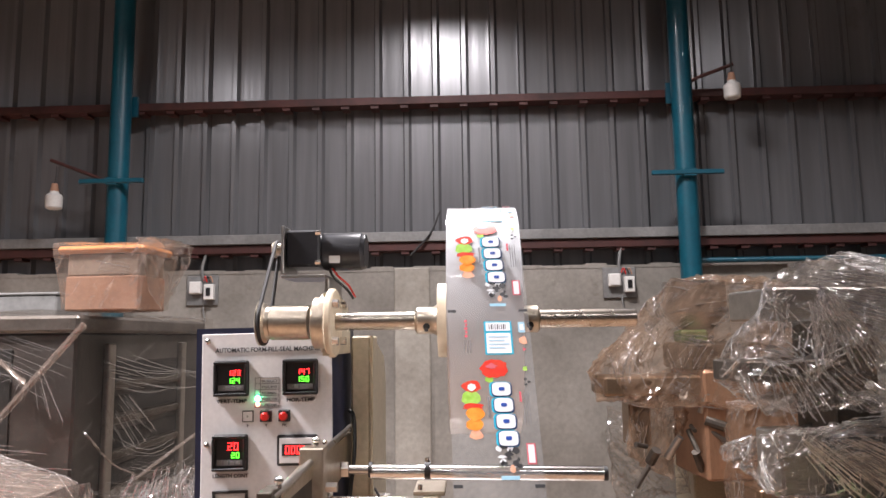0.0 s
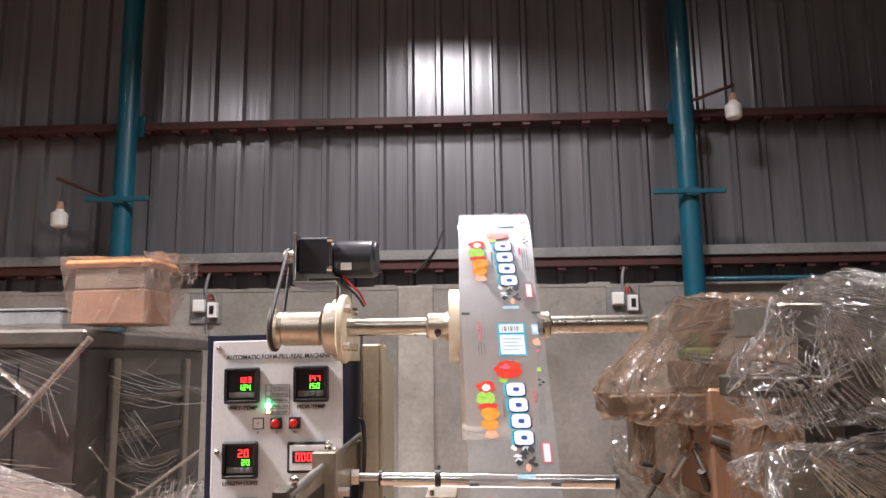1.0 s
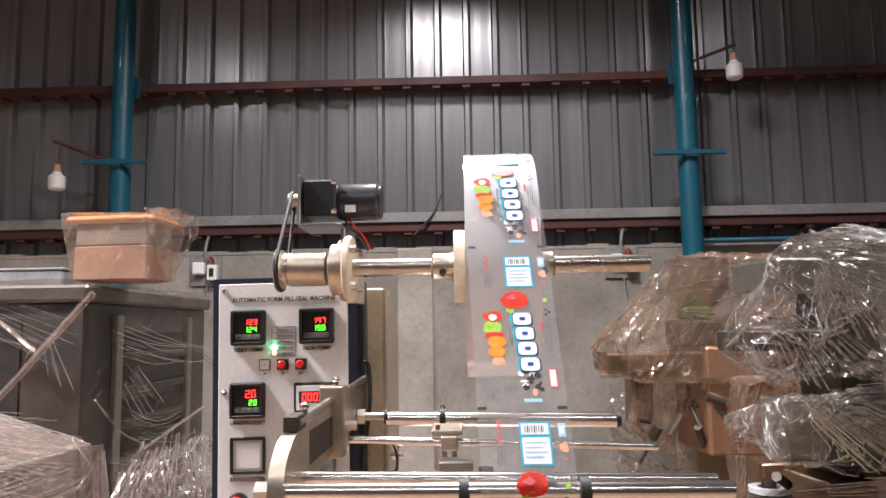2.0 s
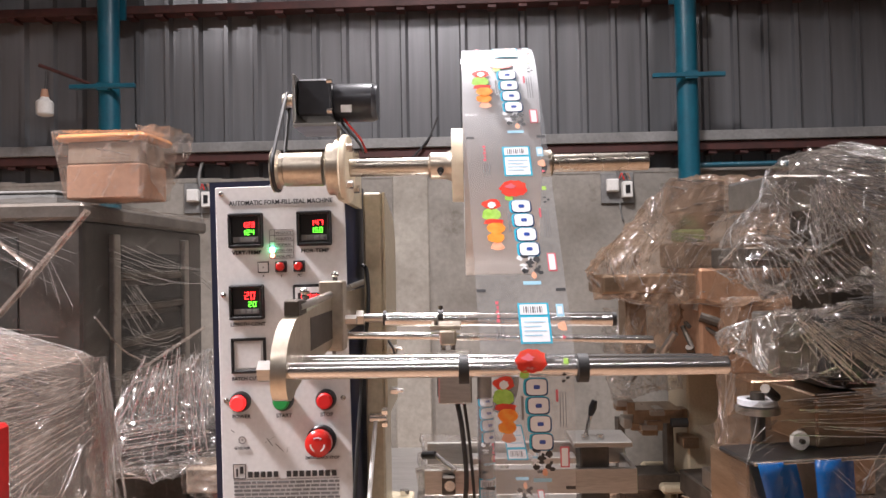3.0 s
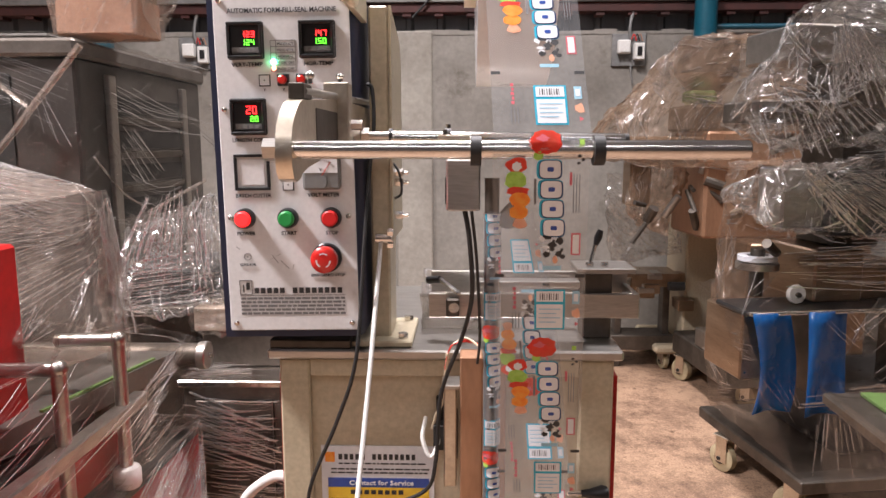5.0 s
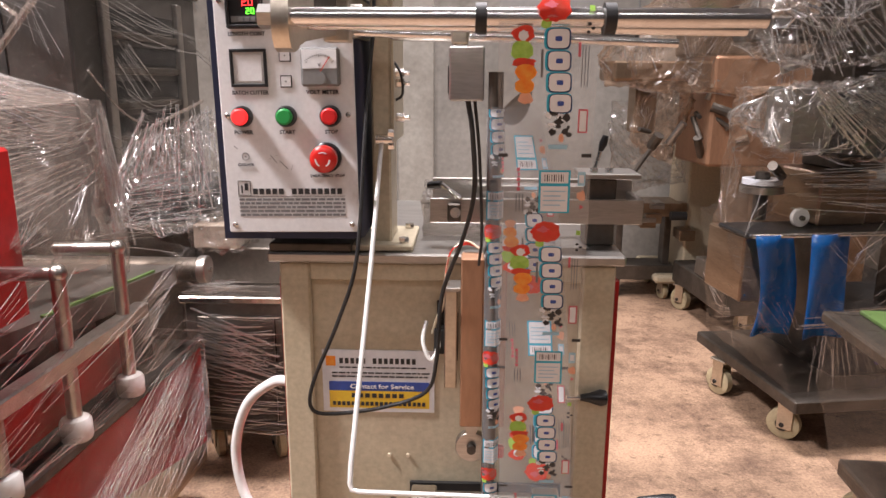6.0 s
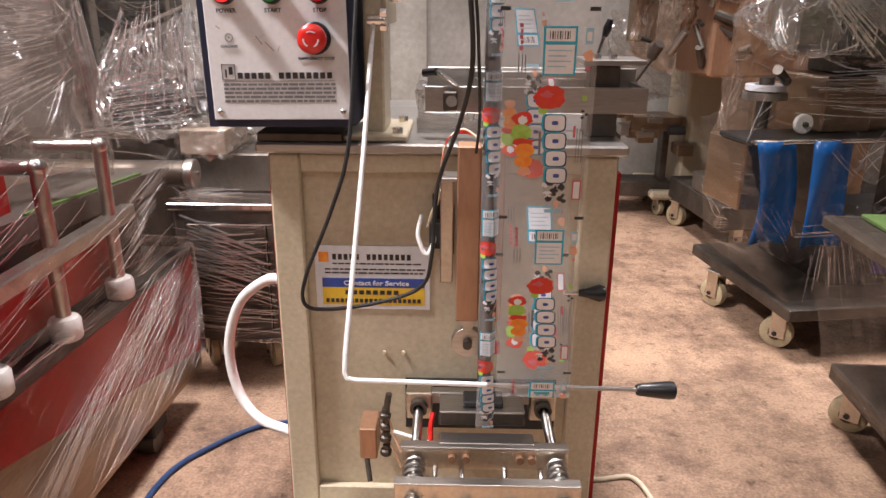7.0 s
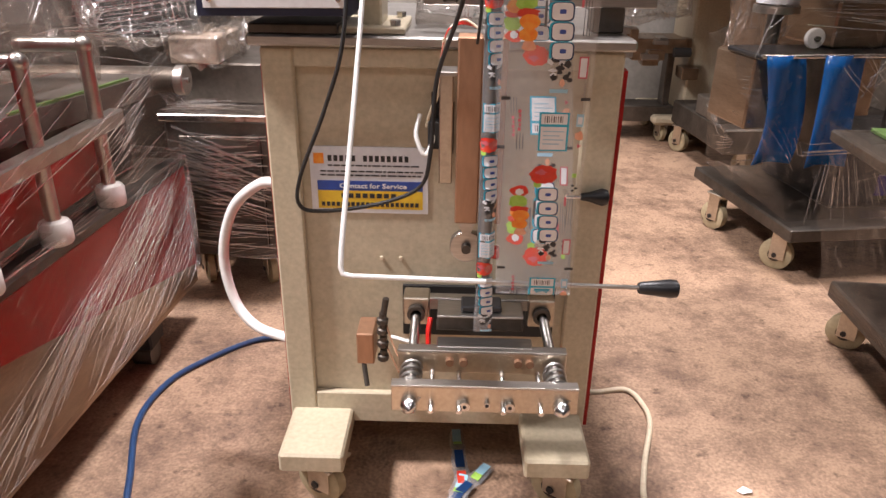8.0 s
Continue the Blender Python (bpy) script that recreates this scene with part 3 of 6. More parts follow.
def caster_parts(parent, x, y, z, r, w, turn, label="swivel caster with ivory tread"):
    """A swivel caster hanging from height z."""
    m = pose(x, y, 0, 0, 0, turn)
    f = Shape(ALU)
    f.box(-0.03, 0.03, -0.025, 0.035, z - 0.006, z, 0.002, m)
    f.box(-w / 2 - 0.006, -w / 2 - 0.003, -0.012, 0.03, r * 0.75, z - 0.006, 0.001, m).box(w / 2 + 0.003, w / 2 + 0.006, -0.012, 0.03, r * 0.75, z - 0.006, 0.001, m)
    f = f.put("caster", parent, label)
    wh = Shape(CASTER).lathe(m @ Vector((-w / 2, 0.015, r)), m @ Vector((w / 2, 0.015, r)), [(0, r * 0.8), (0.15, r), (0.85, r), (1, r * 0.8)], 26)
    wh.use(DULL).cyl(m @ Vector((-w / 2 - 0.004, 0.015, r)), m @ Vector((w / 2 + 0.004, 0.015, r)), r * 0.42, 16)
    wh.use(BLACK).cyl(m @ Vector((-w / 2 - 0.009, 0.015, r)), m @ Vector((w / 2 + 0.009, 0.015, r)), r * 0.16, 8)
    wh.put("wheel", f)
    return f


def cabinet():
    b = Shape(CREAM)
    # side strips and rails of the front, the inset sheet between them, and the body behind
    b.box(-0.25, 0.25, 0.012, 0.46, 0.099, 0.725, 0.004)
    body = b.put("cabinet", ffs, "cream painted steel cabinet")
    for x0, x1 in ((-0.25, -0.205), (0.2, 0.25)):
        Shape(CREAM).box(x0, x1, -0.001, 0.0118, 0.099, 0.725, 0.003).put("stile", body)
    for z0, z1 in ((0.698, 0.725), (0.099, 0.158)):
        Shape(CREAM).box(-0.2045, 0.1995, -0.001, 0.0118, z0, z1, 0.002).put("rail", body)
    Shape(RED_PAINT).box(0.2505, 0.2565, 0.004, 0.44, 0.10, 0.70).put("side_strip", body, "red side sheet")
    Shape(RED_PAINT).box(-0.2525, -0.2505, 0.008, 0.44, 0.10, 0.70).put("side_strip", body, "red side sheet")
    # Dark plate on the closed front, in place of the opening's shade.
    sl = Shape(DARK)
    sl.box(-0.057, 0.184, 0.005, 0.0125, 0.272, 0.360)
    sl.put("slot_shade", body, "dark plate painted as the front opening's shade")
    Shape(STEEL).box(-0.265, 0.262, -0.012, 0.47, 0.727, 0.742, 0.003).put("top_plate", ffs, "stainless top plate")
    Shape(DULL).box(-0.262, -0.14, -0.008, 0.2, 0.7425, 0.756, 0.002).put("riser", ffs, "brown riser strip under the control box")
    for x in (-0.06, -0.09):
        Shape(IVORY).cyl((x, 0.008, 0.405), (x, 0.0125, 0.405), 0.003, 10).put("screw", body)
    for x0, x1 in ((-0.245, -0.143), (0.14, 0.242)):
        ft = Shape(CREAM).box(x0, x1, -0.122, 0.46, 0.09, 0.125, 0.004).put("foot", ffs, "cream square tube foot")
        caster_parts(ft, (x0 + x1) / 2 + 0.02, -0.085, 0.09, 0.042, 0.026, 62 if x0 < 0 else 55)
        caster_parts(ft, (x0 + x1) / 2, 0.38, 0.09, 0.042, 0.026, 10)
    k = Shape(BLACK).lathe((0.205, -0.012, 0.521), (0.246, -0.012, 0.521), [(0, 0.005), (0.3, 0.007), (0.75, 0.013), (0.95, 0.011), (1, 0.006)], 16)
    k.use(CHROME).cyl((0.185, -0.012, 0.521), (0.206, -0.012, 0.521), 0.003, 8).cyl((0.186, -0.012, 0.521), (0.186, 0.014, 0.521), 0.004, 8)
    k.put("knob", ffs, "black lever knob")
    # sticker
    st = Shape(LABEL).box(-0.193, -0.018, 0.0095, 0.0121, 0.48, 0.583, 0.0004).put("service_sticker", ffs, "silver blue and yellow service sticker")
    y = 0.0088
    Shape(LABEL_BLUE).box(-0.183, -0.026, y, 0.0095, 0.516, 0.531).put("band", st, "blue band")
    Shape(LABEL_YELLOW).box(-0.183, -0.026, y, 0.0095, 0.487, 0.5155).put("band", st, "yellow band")
    Shape(P_ORANGE).box(-0.187, -0.172, y, 0.0095, 0.557, 0.573).put("mark", st, "orange square mark")
    lettering("Contact for Service", -0.1, y - 0.0006, 0.520, 0.0105, P_WHITE, st, width=0.10)
    bars = Shape(INK)
    rnd = random.Random(3)
    x = -0.166
    for i in range(14):
        w = 0.0075
        if i != 5:
            bars.box(x, x + w - 0.0018, y, 0.0095, 0.561, 0.570)
        x += w + 0.0012
    for z, n, h in ((0.5045, 8, 0.007), (0.491, 20, 0.0065)):
        x0 = -0.148 if n == 8 else -0.178
        w = (0.085 if n == 8 else 0.148) / n
        for i in range(n):
            bars.box(x0 + i * w, x0 + i * w + w * 0.7, y - 0.0006, y, z, z + h)
    for z in (0.5535, 0.5445, 0.5385):
        x = -0.178 if z < 0.55 else -0.166
        while x < -0.03:
            w = rnd.uniform(0.004, 0.014)
            bars.box(x, x + w, y, 0.0095, z, z + 0.0022)
            x += w + 0.0018
    bars.put("print_bar", st, kind="stuff")


def caption(words, x, z, parent, size=0.0075, width=None):
    lettering(words, x, -0.0362, z, size, INK, parent, width=width)


SEG7 = {"0": "abcdef", "1": "bc", "2": "abged", "3": "abgcd", "4": "fgbc", "5": "afgcd", "7": "abc"}


def digits(sh, text, x, z, w, h, y, t=0.0008):
    """Seven-segment figures, drawn as lit bars."""
    for i, ch in enumerate(text):
        x0 = x + i * w * 1.45
        bars = {"a": (x0, x0 + w, z + h - t, z + h), "g": (x0, x0 + w, z + h / 2 - t / 2, z + h / 2 + t / 2), "d": (x0, x0 + w, z, z + t),
                "f": (x0, x0 + t, z + h / 2, z + h), "b": (x0 + w - t, x0 + w, z + h / 2, z + h), "e": (x0, x0 + t, z, z + h / 2), "c": (x0 + w - t, x0 + w, z, z + h / 2)}
        for s in SEG7[ch]:
            a = bars[s]
            sh.box(a[0], a[1], y - 0.0006, y, a[2], a[3])


def controller(cx, cz, red, green, parent, big=False):
    c = Shape(BLACK)
    h = 0.025
    c.box(cx - h, cx + h, -0.0405, -0.035, cz - h, cz + h, 0.002)
    for a in ((cx - h + 0.001, cx + h - 0.001, cz + h - 0.005, cz + h - 0.001), (cx - h + 0.001, cx + h - 0.001, cz - h + 0.001, cz - h + 0.005),
              (cx - h + 0.001, cx - h + 0.005, cz - h + 0.005, cz + h - 0.005), (cx + h - 0.005, cx + h - 0.001, cz - h + 0.005, cz + h - 0.005)):
        c.box(a[0], a[1], -0.0455, -0.0405, a[2], a[3], 0.001)
    c.use(INK_GREY).box(cx - 0.018, cx + 0.018, -0.0412, -0.0405, cz - 0.017, cz - 0.009)
    c.use(LEDGE)
    for i in range(4):
        c.box(cx - 0.016 + i * 0.0085, cx - 0.0105 + i * 0.0085, -0.042, -0.0412, cz - 0.0158, cz - 0.0105, 0.0005)
    c.use(LED_RED)
    digits(c, red, cx - (0.002 if big else 0.0045), cz + 0.004, 0.0058 if big else 0.0046, 0.0105 if big else 0.0075, -0.0412, 0.001)
    c.use(LED_GREEN)
    digits(c, green, cx + (0.003 if big else -0.0045), cz - 0.0065, 0.0044, 0.0075, -0.0412)
    c.put("temperature_controller", parent, "black controller with red and green figures")


def push_button(x, z, lens, parent, label, r=0.0145):
    b = Shape(BLACK).lathe((x, -0.035, z), (x, -0.047, z), [(0, r), (0.6, r), (1, r * 0.86)], 28)
    b.use(lens).lathe((x, -0.045, z), (x, -0.0545, z), [(0, r * 0.76), (0.75, r * 0.76), (1, r * 0.6)], 28)
    b.put("push_button", parent, label)


def small_button(x, z, parent, lens=None):
    b = Shape(INK if not lens else BLACK).box(x - 0.008, x + 0.008, -0.0362, -0.035, z - 0.008, z + 0.008, 0.0004)
    if lens:
        b.box(x - 0.0078, x + 0.0078, -0.041, -0.0362, z - 0.0078, z + 0.0078, 0.001)
        b.use(lens).lathe((x, -0.040, z), (x, -0.047, z), [(0, 0.006), (0.8, 0.006), (1, 0.004)], 18)
    else:
        b.use(FACE).box(x - 0.0066, x + 0.0066, -0.0368, -0.0362, z - 0.0066, z + 0.0066)
        b.use(INK_GREY).cyl((x, -0.0368, z), (x, -0.0373, z), 0.0012, 8)
    b.put("key_button", parent, "red square key" if lens else "white square key")


def control_box():
    box = Shape(NAVY)
    box.prism([(-0.318, -0.032), (-0.124, -0.032), (-0.118, -0.02), (-0.118, 0.125), (-0.318, 0.125)], "z", 0.768, 1.254)
    box = box.put("control_box", ffs, "navy control box with white front panel")
    Shape(FACE).box(-0.309, -0.123, -0.035, -0.0318, 0.778, 1.246, 0.001).put("face_plate", box, "white metal front panel")
    for x in (-0.300, -0.133):
        for z in (1.236, 0.942, 0.789, 1.092):
            Shape(CHROME).lathe((x, -0.035, z), (x, -0.0385, z), [(0, 0.004), (0.6, 0.0036), (1, 0.002)], 14).put("screw", box)
    lettering("AUTOMATIC FORM-FILL-SEAL MACHINE", -0.2145, -0.0362, 1.2195, 0.009, INK, box, width=0.149)
    controller(-0.265, 1.183, "123", "124", box)
    controller(-0.167, 1.183, "147", "150", box)
    controller(-0.266, 1.081, "20", "20", box, True)
    caption("VERT-TEMP", -0.265, 1.149, box, width=0.043)
    caption("HOR-TEMP", -0.167, 1.149, box, width=0.040)
    caption("LENGTH CONT", -0.266, 1.047, box, width=0.05)
    caption("BATCH CUTTER", -0.266, 0.970, box, width=0.05)
    caption("VOLT METER", -0.167, 0.970, box, width=0.045)
    caption("POWER", -0.279, 0.9165, box, width=0.026)
    caption("START", -0.218, 0.9165, box, width=0.022)
    caption("STOP", -0.157, 0.9165, box, width=0.018)
    caption("EMERGENCY STOP", -0.165, 0.8565, box, 0.0055, width=0.048)
    caption("GAS/AIR", -0.279, 0.8725, box, 0.0055, width=0.023)
    # indicator table
    tb = Shape(INK_GREY)
    for z in (1.183, 1.1747, 1.1665, 1.1583, 1.1501, 1.142):
        tb.box(-0.232, -0.198, -0.0357, -0.035, z - 0.0003, z + 0.0003)
    for x in (-0.232, -0.2245, -0.198):
        tb.box(x - 0.0003, x + 0.0003, -0.0357, -0.035, 1.142, 1.183)
    tb.put("indicator_table", box, "thin ruled indicator table")
    for i, w in enumerate(("PRODUCT", "FOIL/EYE", "NORMAL", "P-CEL ON", "P-CEL OFF")):
        lettering(w, -0.2115, -0.0357, 1.1765 - i * 0.0083, 0.0048, INK_GREY, box, width=0.022)
    Shape(LED_SPOT).ball((-0.2282, -0.0365, 1.1545), 0.0042).put("indicator", box, "lit green indicator")
    Shape(LED_SPOT_RED).ball((-0.2282, -0.0362, 1.1462), 0.0026).put("indicator", box, "lit red indicator")
    small_button(-0.242, 1.130, box)
    small_button(-0.216, 1.130, box, RED_PLASTIC)
    small_button(-0.190, 1.130, box, RED_PLASTIC)
    for x, w in ((-0.242, "P"), (-0.216, "Y"), (-0.19, "PC")):
        caption(w, x, 1.1155, box, 0.005)
    small_button(-0.216, 1.021, box)
    small_button(-0.216, 0.987, box)
    # batch cutter window
    w = Shape(BLACK)
    for a in ((-0.291, -0.241, 1.026, 1.030), (-0.291, -0.241, 0.980, 0.984), (-0.291, -0.287, 0.984, 1.026), (-0.245, -0.241, 0.984, 1.026)):
        w.box(a[0], a[1], -0.0385, -0.035, a[2], a[3], 0.0006)
    w.use(FACE).box(-0.284, -0.248, -0.0362, -0.035, 0.987, 1.023, 0.0006)
    w.put("batch_window", box, "blank square window with black frame")
    # counter with red figures
    c = Shape(BLACK).box(-0.2, -0.143, -0.0405, -0.035, 1.062, 1.104, 0.002).use(FACE).box(-0.196, -0.147, -0.042, -0.0405, 1.066, 1.1, 0.0005)
    c.use(INK).box(-0.192, -0.151, -0.0426, -0.042, 1.076, 1.092).use(LED_RED)
    digits(c, "0003", -0.187, 1.0785, 0.0055, 0.011, -0.0426, 0.001)
    c.put("counter", box, "counter with red figures")
    # volt meter
    v = Shape(LEDGE).box(-0.193, -0.141, -0.049, -0.035, 0.980, 1.031, 0.003).use(P_WHITE).box(-0.190, -0.144, -0.0498, -0.049, 1.0035, 1.028)
    v.use(INK)
    for i in range(15):
        t = radians(40 + i * 100 / 14)
        r0 = 0.0225 if i % 7 else 0.021
        a, b = (-0.167 + r0 * math.cos(t), 0.9975 + r0 * math.sin(t)), (-0.167 + 0.025 * math.cos(t), 0.9975 + 0.025 * math.sin(t))
        v.prism([(a[0] - 0.0004, a[1]), (a[0] + 0.0004, a[1]), (b[0] + 0.0004, b[1]), (b[0] - 0.0004, b[1])], "y", -0.0503, -0.0498)
    v.use(P_RED).prism([(-0.1675, 0.998), (-0.1665, 0.998), (-0.1525, 1.0185), (-0.1533, 1.019)], "y", -0.0506, -0.05)
    v.use(LEDGE).cyl((-0.167, -0.049, 0.991), (-0.167, -0.0525, 0.991), 0.0085, 20)
    lettering("V", -0.167, -0.0502, 1.006, 0.006, INK, box)
    v.put("volt_meter", box, "square volt meter with red needle")
    push_button(-0.279, 0.9405, LENS_RED, box, "lit red power button")
    push_button(-0.218, 0.9405, LENS_GREEN, box, "green start button")
    push_button(-0.157, 0.9405, LENS_RED_DIM, box, "dark red stop button")
    e = Shape(BLACK).cyl((-0.165, -0.035, 0.884), (-0.165, -0.043, 0.884), 0.021, 30, bevel=0.002)
    e.use(RED_PLASTIC).lathe((-0.165, -0.043, 0.884), (-0.165, -0.067, 0.884), [(0, 0.012), (0.3, 0.012), (0.42, 0.0185), (0.8, 0.0185), (0.93, 0.016), (1, 0.011)], 32)
    e.use(P_WHITE)
    for k in range(3):
        for j in range(6):
            t = radians(60 + 120 * k + j * 11)
            r = 0.0095
            e.box(-0.165 + r * math.cos(t) - 0.0011, -0.165 + r * math.cos(t) + 0.0011, -0.0676, -0.066, 0.884 + r * math.sin(t) - 0.0007, 0.884 + r * math.sin(t) + 0.0007)
    e.put("emergency_stop", box, "red mushroom emergency stop button")
    g = Shape(INK_GREY).ring((-0.279, -0.0356, 0.8855), (-0.279, -0.035, 0.8855), 0.0052, 0.0045, 24)
    g.cyl((-0.279, -0.0357, 0.8855), (-0.279, -0.035, 0.8855), 0.001, 8)
    g.put("dial_mark", box)
    # maker's mark and address block as plain bars
    m = Shape(INK)
    for a in ((-0.293, -0.275, 0.851, 0.8516), (-0.293, -0.275, 0.831, 0.8316), (-0.293, -0.2924, 0.831, 0.8516), (-0.2756, -0.275, 0.831, 0.8516), (-0.2885, -0.2865, 0.834, 0.845), (-0.2835, -0.2785, 0.838, 0.848)):
        m.box(a[0], a[1], -0.0357, -0.035, a[2], a[3])
    x = -0.272
    for i in range(14):
        if i != 5:
            m.box(x, x + 0.0066, -0.0357, -0.035, 0.8325, 0.8405)
        x += 0.0066 + 0.0026
    m.box(-0.293, -0.142, -0.0356, -0.035, 0.8292, 0.8297)
    m.put("maker_mark", box, "black maker's mark as plain bars")
    rnd = random.Random(8)
    ad = Shape(INK_GREY)
    for z in (0.8235, 0.818, 0.8125, 0.807, 0.8015):
        x = -0.292
        while x < -0.145:
            w = min(rnd.uniform(0.005, 0.015), -0.142 - x)
            ad.box(x, x + w, -0.0356, -0.035, z, z + 0.003)
            x += w + 0.0016
    ad.put("address_block", box, kind="stuff")
    sc = Shape(LEDGE)
    for a, b, c, d in ((-0.247, 0.881, -0.232, 0.889), (-0.244, 0.887, -0.236, 0.876), (-0.232, 0.879, -0.221, 0.868), (-0.216, 0.866, -0.214, 0.874), (-0.295, 0.90, -0.290, 0.896)):
        sc.prism([(a, b), (a + 0.0006, b + 0.0006), (c + 0.0006, d + 0.0006), (c, d)], "y", -0.0353, -0.0350)
    sc.put("scratch", box, "grey scratches on the panel", kind="stuff")
    # the box hangs a little askew
    box.matrix_basis = Matrix.Translation((-0.22, 0, 0.79)) @ pose(0, 0, 0, 0, -0.75, 0) @ Matrix.Translation((0.22, 0, -0.79))


cabinet()
control_box()


def column_and_head():
    # cream column plates behind the control box, with their bolted foot
    c = Shape(CREAM).box(-0.112, -0.084, 0.03, 0.12, 0.745, 1.24, 0.003).prism([(0.03, 0.9), (0.19, 0.9), (0.19, 1.17), (0.165, 1.205), (0.03, 1.24)], "x", -0.083, -0.079)
    c = c.put("column", ffs, "cream steel column plate")
    Shape(CREAM).box(-0.15, -0.05, 0.0, 0.15, 0.7425, 0.752, 0.002).put("base_plate", c, "bolted base plate")
    for p in ((-0.065, 0.02), (-0.065, 0.13)):
        Shape(CHROME).cyl((p[0], p[1], 0.752), (p[0], p[1], 0.76), 0.008, 6).put("bolt", c)
    for z in (0.935, 0.985, 1.0):
        Shape(CHROME).cyl((-0.084, 0.06, z), (-0.066, 0.06, z), 0.0065, 6).cyl((-0.066, 0.06, z), (-0.058, 0.06, z), 0.0035, 8).put("bolt", c)
    # back plate that carries the shaft and the motor
    bp = Shape(CREAM).prism([(-0.13, 1.215), (0.03, 1.215), (0.03, 1.27), (0.0, 1.288), (-0.09, 1.2985), (-0.13, 1.295)], "x", -0.1215, -0.1135).put("back_plate", ffs, "cream plate behind the flange")
    fl = Shape(IVORY).cyl((-0.1175, -0.11, 1.257), (-0.108, -0.11, 1.257), 0.045, 40, bevel=0.002).put("flange", ffs, "ivory bearing flange")
    Shape(ALU).lathe((-0.137, -0.11, 1.257), (-0.1175, -0.11, 1.257), [(0, 0.031), (0.1, 0.034), (0.6, 0.034), (0.62, 0.039), (1, 0.039)], 36).put("bearing_ring", fl, "stepped aluminium bearing ring")
    for a in (40, 140, 220, 320):
        y, z = -0.11 + 0.037 * math.cos(radians(a)), 1.257 + 0.037 * math.sin(radians(a))
        Shape(CHROME).cyl((-0.108, y, z), (-0.1, y, z), 0.0055, 6).put("bolt", fl)
    hub = Shape(ALU).lathe((-0.188, -0.11, 1.258), (-0.137, -0.11, 1.258), [(0, 0.02), (0.03, 0.0225), (0.95, 0.0225), (1, 0.022)], 36).put("hub", ffs, "turned aluminium hub", m=Matrix.Translation((-0.006, 0, 0)))
    pu = Shape(ALU).lathe((-0.204, -0.11, 1.258), (-0.188, -0.11, 1.258), [(0, 0.024), (0.1, 0.03), (0.35, 0.026), (0.5, 0.026), (0.7, 0.022), (1, 0.021)], 36)
    pu.put("pulley", hub, "aluminium belt pulley")
    # motor
    lift = Matrix.Translation((-0.006, 0, 0.007))
    mo = Shape(MOTOR).box(-0.178, -0.131, -0.082, -0.018, 1.328, 1.379, 0.003).put("motor", ffs, "dark grey gear motor", m=lift)
    Shape(MOTOR).lathe((-0.131, -0.05, 1.351), (-0.071, -0.05, 1.351), [(0, 0.025), (0.08, 0.0265), (0.9, 0.0265), (0.93, 0.025), (1, 0.024)], 36).put("motor_can", mo, "glossy dark motor can")
    Shape(WHITE_P).box(-0.119, -0.104, -0.0765, -0.0745, 1.333, 1.343).put("plate", mo, "small rating sticker")
    for z in (1.333, 1.374):
        Shape(CHROME).cyl((-0.136, -0.084, z), (-0.129, -0.084, z), 0.004, 8).put("screw", mo)
    br = Shape(STEEL).box(-0.1825, -0.1785, -0.09, -0.01, 1.318, 1.384, 0.001).box(-0.1825, -0.122, -0.09, -0.01, 1.312, 1.3165, 0.001).box(-0.128, -0.122, -0.06, 0.04, 1.29, 1.3165, 0.001)
    br.put("motor_bracket", ffs, "bent steel motor bracket", m=lift)
    Shape(ALU).lathe((-0.204, -0.05, 1.356), (-0.182, -0.05, 1.356), [(0, 0.01), (0.15, 0.012), (0.35, 0.009), (0.6, 0.009), (0.7, 0.012), (1, 0.007)], 24).put("pulley", mo, "small belt pulley")
    be = Shape(RUBBER)
    a0, b0, R, r = Vector((0, -0.11, 1.258)), Vector((0, -0.05, 1.363)), 0.0275, 0.0105
    d = math.atan2(b0.z - a0.z, b0.y - a0.y)
    off = math.acos((R - r) / (b0 - a0).length)
    loop = [(-0.2045, a0.y + R * math.cos(t), a0.z + R * math.sin(t)) for t in np.linspace(d + off, d - off + 2 * math.pi, 28)]
    loop += [(-0.2045, b0.y + r * math.cos(t), b0.z + r * math.sin(t)) for t in np.linspace(d - off, d + off, 12)]
    loop.append(loop[0])
    be.sweep(loop, 0.0026, 8, round_=False)
    be.put("belt", ffs, "black round drive belt")
    Shape(RED_PLASTIC).sweep([(-0.118, -0.06, 1.328), (-0.11, -0.06, 1.317), (-0.1, -0.03, 1.305), (-0.095, 0.0, 1.29)], 0.0016, 6).put("wire", mo)
    Shape(RUBBER).sweep([(-0.122, -0.06, 1.328), (-0.116, -0.06, 1.315), (-0.103, -0.03, 1.30), (-0.098, 0.0, 1.288)], 0.002, 6).put("wire", mo)
    # shaft with collars
    Shape(RUSTY).cyl((-0.137, -0.11, 1.2585), (0.282, -0.11, 1.2585), 0.0118, 28, bevel=0.001).put("shaft", ffs, "rust flecked steel reel shaft")


def collar(x0, x1, flip):
    c = Shape(ALU)
    prof = [(0, 0.014), (0.1, 0.0175), (0.75, 0.0175), (1, 0.0215)] if flip else [(0, 0.0215), (0.25, 0.0175), (0.9, 0.0175), (1, 0.014)]
    c.lathe((x0, -0.11, 1.2585), (x1, -0.11, 1.2585), prof, 28)
    xm = (x0 + x1) / 2
    c.use(DARK).cyl((xm, -0.1285, 1.25), (xm, -0.1265, 1.25), 0.0045, 14).use(CHROME).cyl((xm, -0.129, 1.246), (xm, -0.1255, 1.246), 0.0028, 8)
    c.put("collar", ffs, "aluminium shaft collar with set screw")


column_and_head()
collar(-0.004, 0.027, True)
